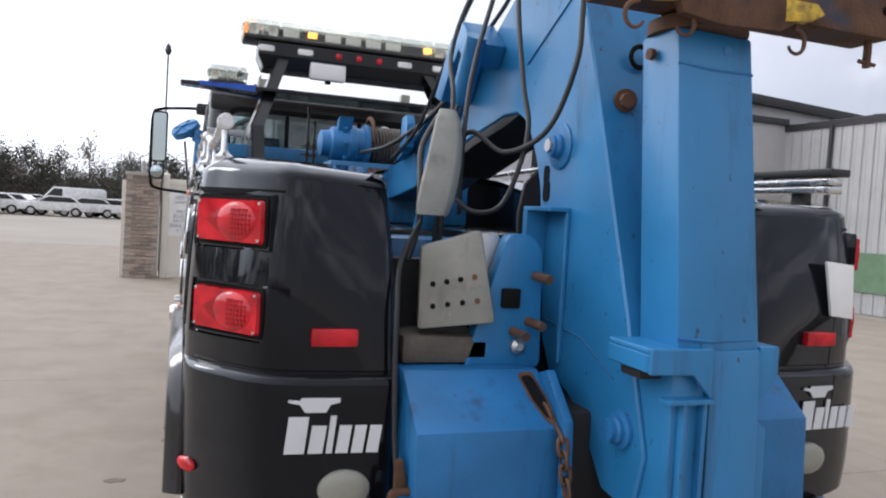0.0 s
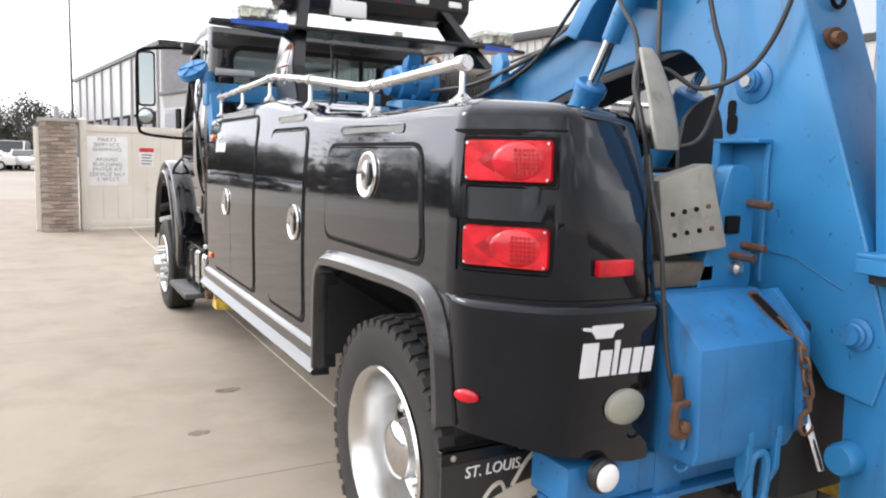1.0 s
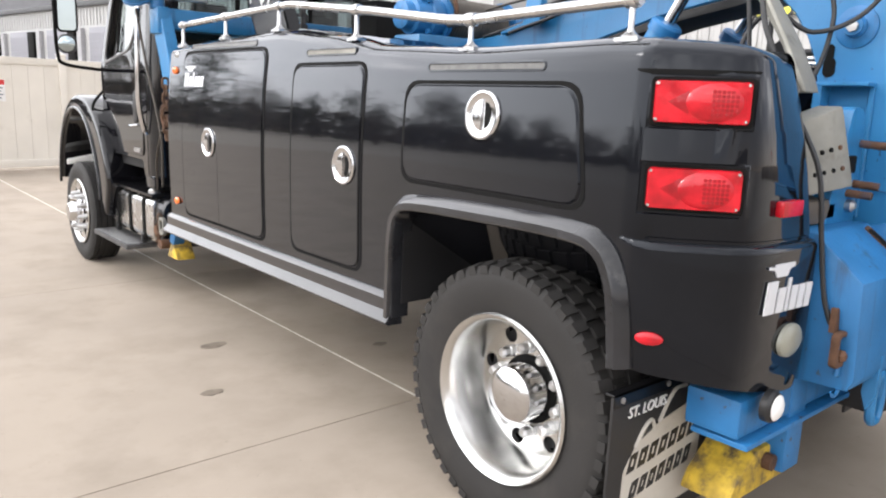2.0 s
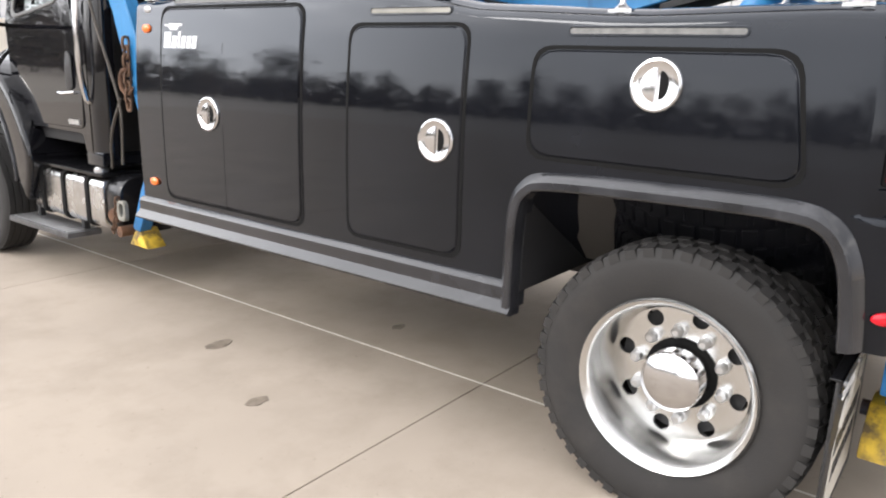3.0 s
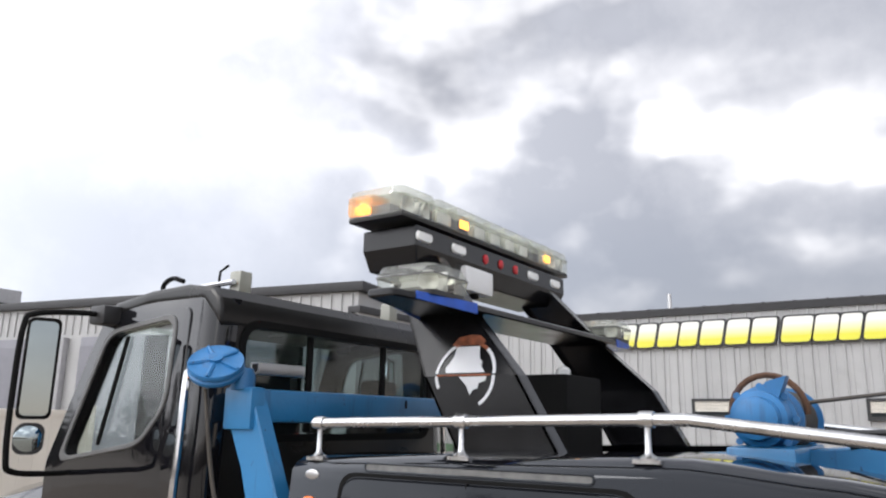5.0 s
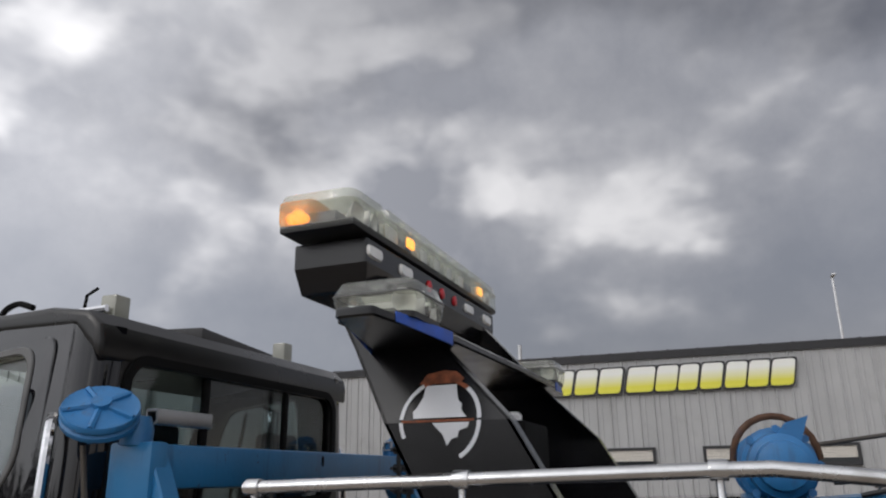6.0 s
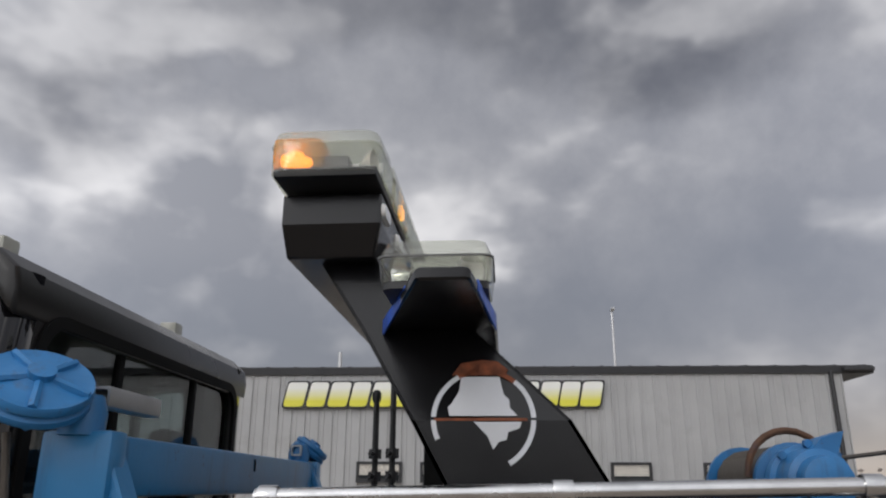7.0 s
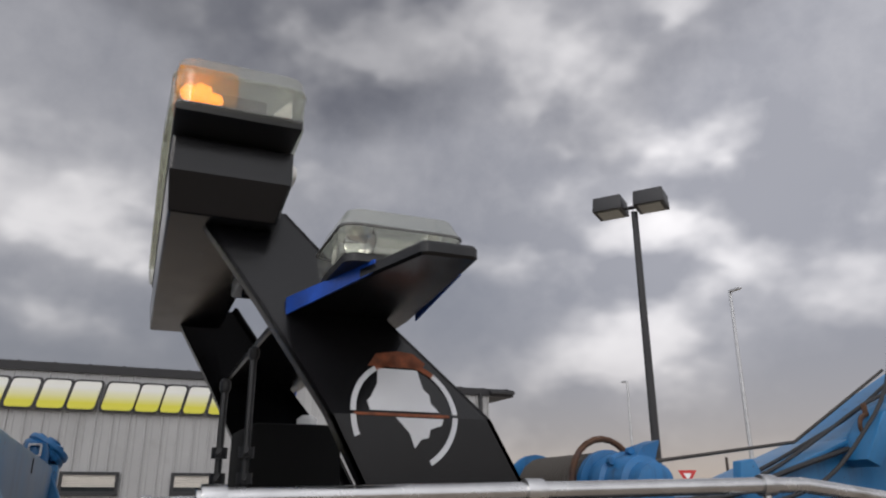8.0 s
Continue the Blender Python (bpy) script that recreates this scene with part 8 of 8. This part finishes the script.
part("dock_wall", quick(dock_box, 0, 36, -12, 0, 0, 5.1), M["siding"], dock_b)
part("dock_link_wall", quick(box, (10.75, 15.9, 0), (13.6, 16.0, 4.55)), M["siding"], dock_b)
part("dock_roof_edge", quick(dock_box, -0.2, 36, -12, 0.15, 5.1, 5.34, bev=0.02), M["darktrim"], dock_b)
part("link_roof_edge", quick(box, (10.7, 15.82, 4.55), (13.6, 16.2, 4.72), bev=0.01), M["darktrim"], dock_b)
bm = bmesh.new()
for k in range(117):
    dock_box(bm, 0.15 + 0.305 * k, 0.19 + 0.305 * k, 0.0, 0.04, 4.3, 5.05)
part("wall_ribs", bm, M["siding"], dock_b)
for k in range(8):
    y0 = 2.2 + 4.35 * k
    dr = part("roller_door", quick(dock_box, y0, y0 + 2.6, 0.005, 0.07, 0.0, 4.2, bev=0.005), M["dock"], dock_b, "grey roller door")
    bm = bmesh.new()
    for j in range(11):
        dock_box(bm, y0, y0 + 2.6, 0.07, 0.082, 0.36 * j + 0.02, 0.36 * j + 0.34)
    part("door_slats", bm, M["dock"], dr)
    part("dock_seal", quick(dock_box, y0 - 0.75, y0 - 0.04, 0.005, 0.3, 0.0, 4.15, bev=0.03), M["black"], dock_b)
    part("door_post", quick(dock_box, y0 - 1.2, y0 - 0.8, 0.005, 0.2, 0.0, 4.2, bev=0.02), M["greywall"], dock_b)
big = thing("warehouse", (8, 75, 0), "tall pale warehouse with dark bay openings", "building", kind="structure")
W0, WD = Vector((4.6, 51.5, 0)), Vector((math.sin(radians(-6.1)), math.cos(radians(-6.1)), 0))
WN = Vector((-WD.y, WD.x, 0))


def wh_box(bm, u0, u1, o0, o1, z0, z1):
    v = [bm.verts.new(W0 + WD * u + WN * o + Vector((0, 0, z))) for u in (u0, u1) for o in (o0, o1) for z in (z0, z1)]
    for f in ((0, 1, 3, 2), (4, 6, 7, 5), (0, 4, 5, 1), (2, 3, 7, 6), (0, 2, 6, 4), (1, 5, 7, 3)):
        bm.faces.new([v[i] for i in f])


part("warehouse_wall", quick(wh_box, 0, 34, -9, 0, 0, 8.25), M["siding"], big)
part("warehouse_front", quick(box, (4.7, 51.35, 0.0), (22, 51.5, 8.25)), M["greywall"], big)
part("warehouse_roof_edge", quick(wh_box, -0.3, 34.2, -9, 0.2, 8.25, 8.55), M["darktrim"], big)
part("front_roof_edge", quick(box, (4.6, 51.1, 8.25), (22, 51.6, 8.55)), M["darktrim"], big)
part("roof_unit", quick(box, (20.2, 53, 8.55), (21.8, 55, 9.7), bev=0.05), M["greywall"], big)
for k in range(9):
    u0 = 1.2 + 3.75 * k
    part("bay_opening", quick(wh_box, u0, u0 + 2.7, 0.0, 0.08, 0.0, 4.2), M["black"], big)
    part("bay_door", quick(wh_box, u0 + 0.9, u0 + 2.6, 0.08, 0.14, 0.0, 3.95), M["dock"], big)
    part("wall_pilaster", quick(wh_box, u0 - 0.65, u0 - 0.4, 0.0, 0.15, 0.0, 8.25), M["greywall"], big)

# ---- lamp posts and poles ----


def lot_lamp(at, h, label):
    t = thing("street_lamp", at, label, "street lamp")
    x, y, z = at
    part("pole", quick(rod, [(x, y, 0), (x, y, h)], 0.07, 10, 0.05), M["darktrim"], t)

    def spun(bm):
        bmesh.ops.rotate(bm, verts=bm.verts, cent=(x, y, 0), matrix=Matrix.Rotation(radians(38), 3, "Z"))
        return bm
    for s in (-1, 1):
        hx = x + 0.05 + s * 0.32
        bm = bmesh.new()
        prism(bm, rrect(hx, y, 0.47, 0.48, 0.015, 2), "z", h + 0.03, h + 0.26, rrect(hx, y, 0.44, 0.45, 0.02, 2))
        bevel(bm, 0.008)
        hd = part("lamp_head", spun(bm), M["darktrim"], t)
        part("lamp_glass", spun(quick(box, (hx - 0.17, y - 0.18, h + 0.015), (hx + 0.17, y + 0.18, h + 0.0295))), M["frost"], hd)
    part("arm", spun(quick(rod, [(x - 0.14, y, h + 0.08), (x + 0.16, y, h + 0.08)], 0.03, 8)), M["darktrim"], t)
    return t


lot_lamp((6.15, -0.56, 0), 6.27, "dark twin-head parking lot lamp on a pole")


def cobra(at, h, arm, label):
    t = thing("street_lamp", at, label, "street lamp", "distant street lamps")
    x, y, z = at
    part("pole", quick(rod, [(x, y, 0), (x, y, h)], 0.17, 8, 0.10), M["dull"], t)
    part("lamp_head", quick(box, (x + min(0, arm), y - 0.15, h - 0.05), (x + max(0, arm), y + 0.15, h + 0.10), bev=0.04), M["dull"], t)


cobra((36.0, -32.7, 0), 16.1, -1.0, "tall thin street lamp far off")
cobra((62.0, -43.0, 0), 14.0, 0.8, "tall thin street lamp far off")
cobra((62.0, -5.2, 0), 17.0, -1.0, "tall thin street lamp far off")
t = thing("flag_pole", (-1.66, 18.6, 0), "thin dark pole beyond the fence", "pole")
part("pole", quick(rod, [(-1.66, 18.6, 0), (-1.66, 18.6, 4.98)], 0.030, 8, 0.018), M["darktrim"], t)
part("pole_head", quick(lathe, [(0.04, 0), (0.075, 0.09), (0.05, 0.20), (0.02, 0.25)], (-1.66, 18.6, 4.92), (0, 0, 1), 10), M["darktrim"], t)

# shrubs, give-way sign and poles beyond the yard, behind the truck's far side
bm = bmesh.new()
for i in range(9000):
    a, d = radians(rnd.uniform(100, 152)), rnd.uniform(52, 74)
    p = Vector((d * math.sin(a), d * math.cos(a), abs(rnd.gauss(0, 1.0)) + 0.1))
    s = rnd.uniform(0.12, 0.34)
    dv = Vector((rnd.gauss(0, 1), rnd.gauss(0, 1), rnd.gauss(0, 1))).normalized()
    o = dv.orthogonal().normalized()
    bm.faces.new([bm.verts.new(q) for q in (p - o * s, p + dv * s, p + o * s, p - dv * s)])
tagged(part("far_shrubs", bm, M["twig"], None, "low scrub and bushes along the far road", "stuff", smooth=False), category="shrubs")
t = thing("yield_sign", (30, -22, 0), "red and white triangular yield sign on a post", "road sign")
part("post", quick(rod, [(30, -21.9, 0), (30, -21.9, 3.0)], 0.04, 8), M["dull"], t)
fd = Vector((-0.75, 0.66, 0))
sd2 = Vector((0.66, 0.75, 0))


def tri_plate(bm, r, off):
    c = Vector((30, -21.9, 3.25)) + fd * off
    q = [c + sd2 * r * 0.87 + Vector((0, 0, r * 0.5)), c - sd2 * r * 0.87 + Vector((0, 0, r * 0.5)), c - Vector((0, 0, r))]
    a, b = [bm.verts.new(p) for p in q], [bm.verts.new(p + fd * 0.01) for p in q]
    bm.faces.new(a), bm.faces.new(b)
    for i in range(3):
        bm.faces.new((a[i], a[(i + 1) % 3], b[(i + 1) % 3], b[i]))


pl = part("sign_plate", quick(tri_plate, 0.55, 0.05), M["signred"], t)
part("sign_centre", quick(tri_plate, 0.24, 0.064), M["white"], pl)
for k, (x, y, h) in enumerate(((58, -43, 6.5), (61, -44.5, 6), (48, -42, 5.5))):
    t = thing("utility_pole", (x, y, 0), "distant bare utility pole", "pole", "distant utility poles")
    part("pole", quick(rod, [(x, y, 0), (x, y, h)], 0.12, 6), M["bark"], t)
t = thing("parking_sign", (11.8, 9.75, 0), "blue disabled-parking sign on a steel post", "sign")
part("post", quick(rod, [(11.8, 9.75, 0), (11.8, 9.75, 1.7)], 0.025, 8), M["dull"], t)
pl = part("sign_plate", quick(box, (11.76, 9.60, 1.35), (11.775, 9.90, 1.78), bev=0.004), M["signblue"], t)
part("sign_mark", quick(box, (11.752, 9.68, 1.48), (11.76, 9.82, 1.66)), M["white"], pl)

# ---- stains and slabs ----
tagged(part("joint_sealant", quick(box, (-0.686, -5.5, -0.012), (-0.674, 27.4, 0.0012)), mat("pale_joint_sealant", (0.66, 0.62, 0.55), 0.8, var=0.25, scale=9, bump=0.2), ground, kind="structure"))
for k, (x, y, r) in enumerate(((-1.54, 5.05, 0.055), (-1.225, 5.77, 0.075), (-0.34, 5.2, 0.045), (-1.95, 3.9, 0.05))):
    bm = bmesh.new()
    pts = [(x + r * (1.15 + 0.35 * noise.noise((math.cos(a) * 2, math.sin(a) * 2, k * 3.1))) * math.cos(a), y + r * 0.7 * (1 + 0.4 * noise.noise((math.cos(a) * 2, math.sin(a) * 2, k * 5.7))) * math.sin(a)) for a in [2 * math.pi * i / 22 for i in range(22)]]
    prism(bm, pts, "z", 0.0003, 0.0022)
    tagged(part("oil_stain", bm, M["oil"], None, "small dark oil stain on the concrete", "structure"), category="stain")
bm = bmesh.new()
SW, SL = 4.52, 3.31
box(bm, (-SW / 2 + 0.003, -SL / 2 + 0.003, -0.013), (SW / 2 - 0.003, SL / 2 - 0.003, 0.0))
bevel(bm, 0.0015, 1)
slab_me = mesh_of("slab", bm, M["concrete"])
for i in range(-3, 4):
    for j in range(-3, 8):
        cx, cy = -0.68 + SW * (i - 0.5), 4.352 + SL * (j + 0.5)
        if cx > 13 or cy > 27:
            continue
        o = new("slab", slab_me)
        o.parent = ground
        o.matrix_basis = Matrix.Translation((cx, cy, 0))
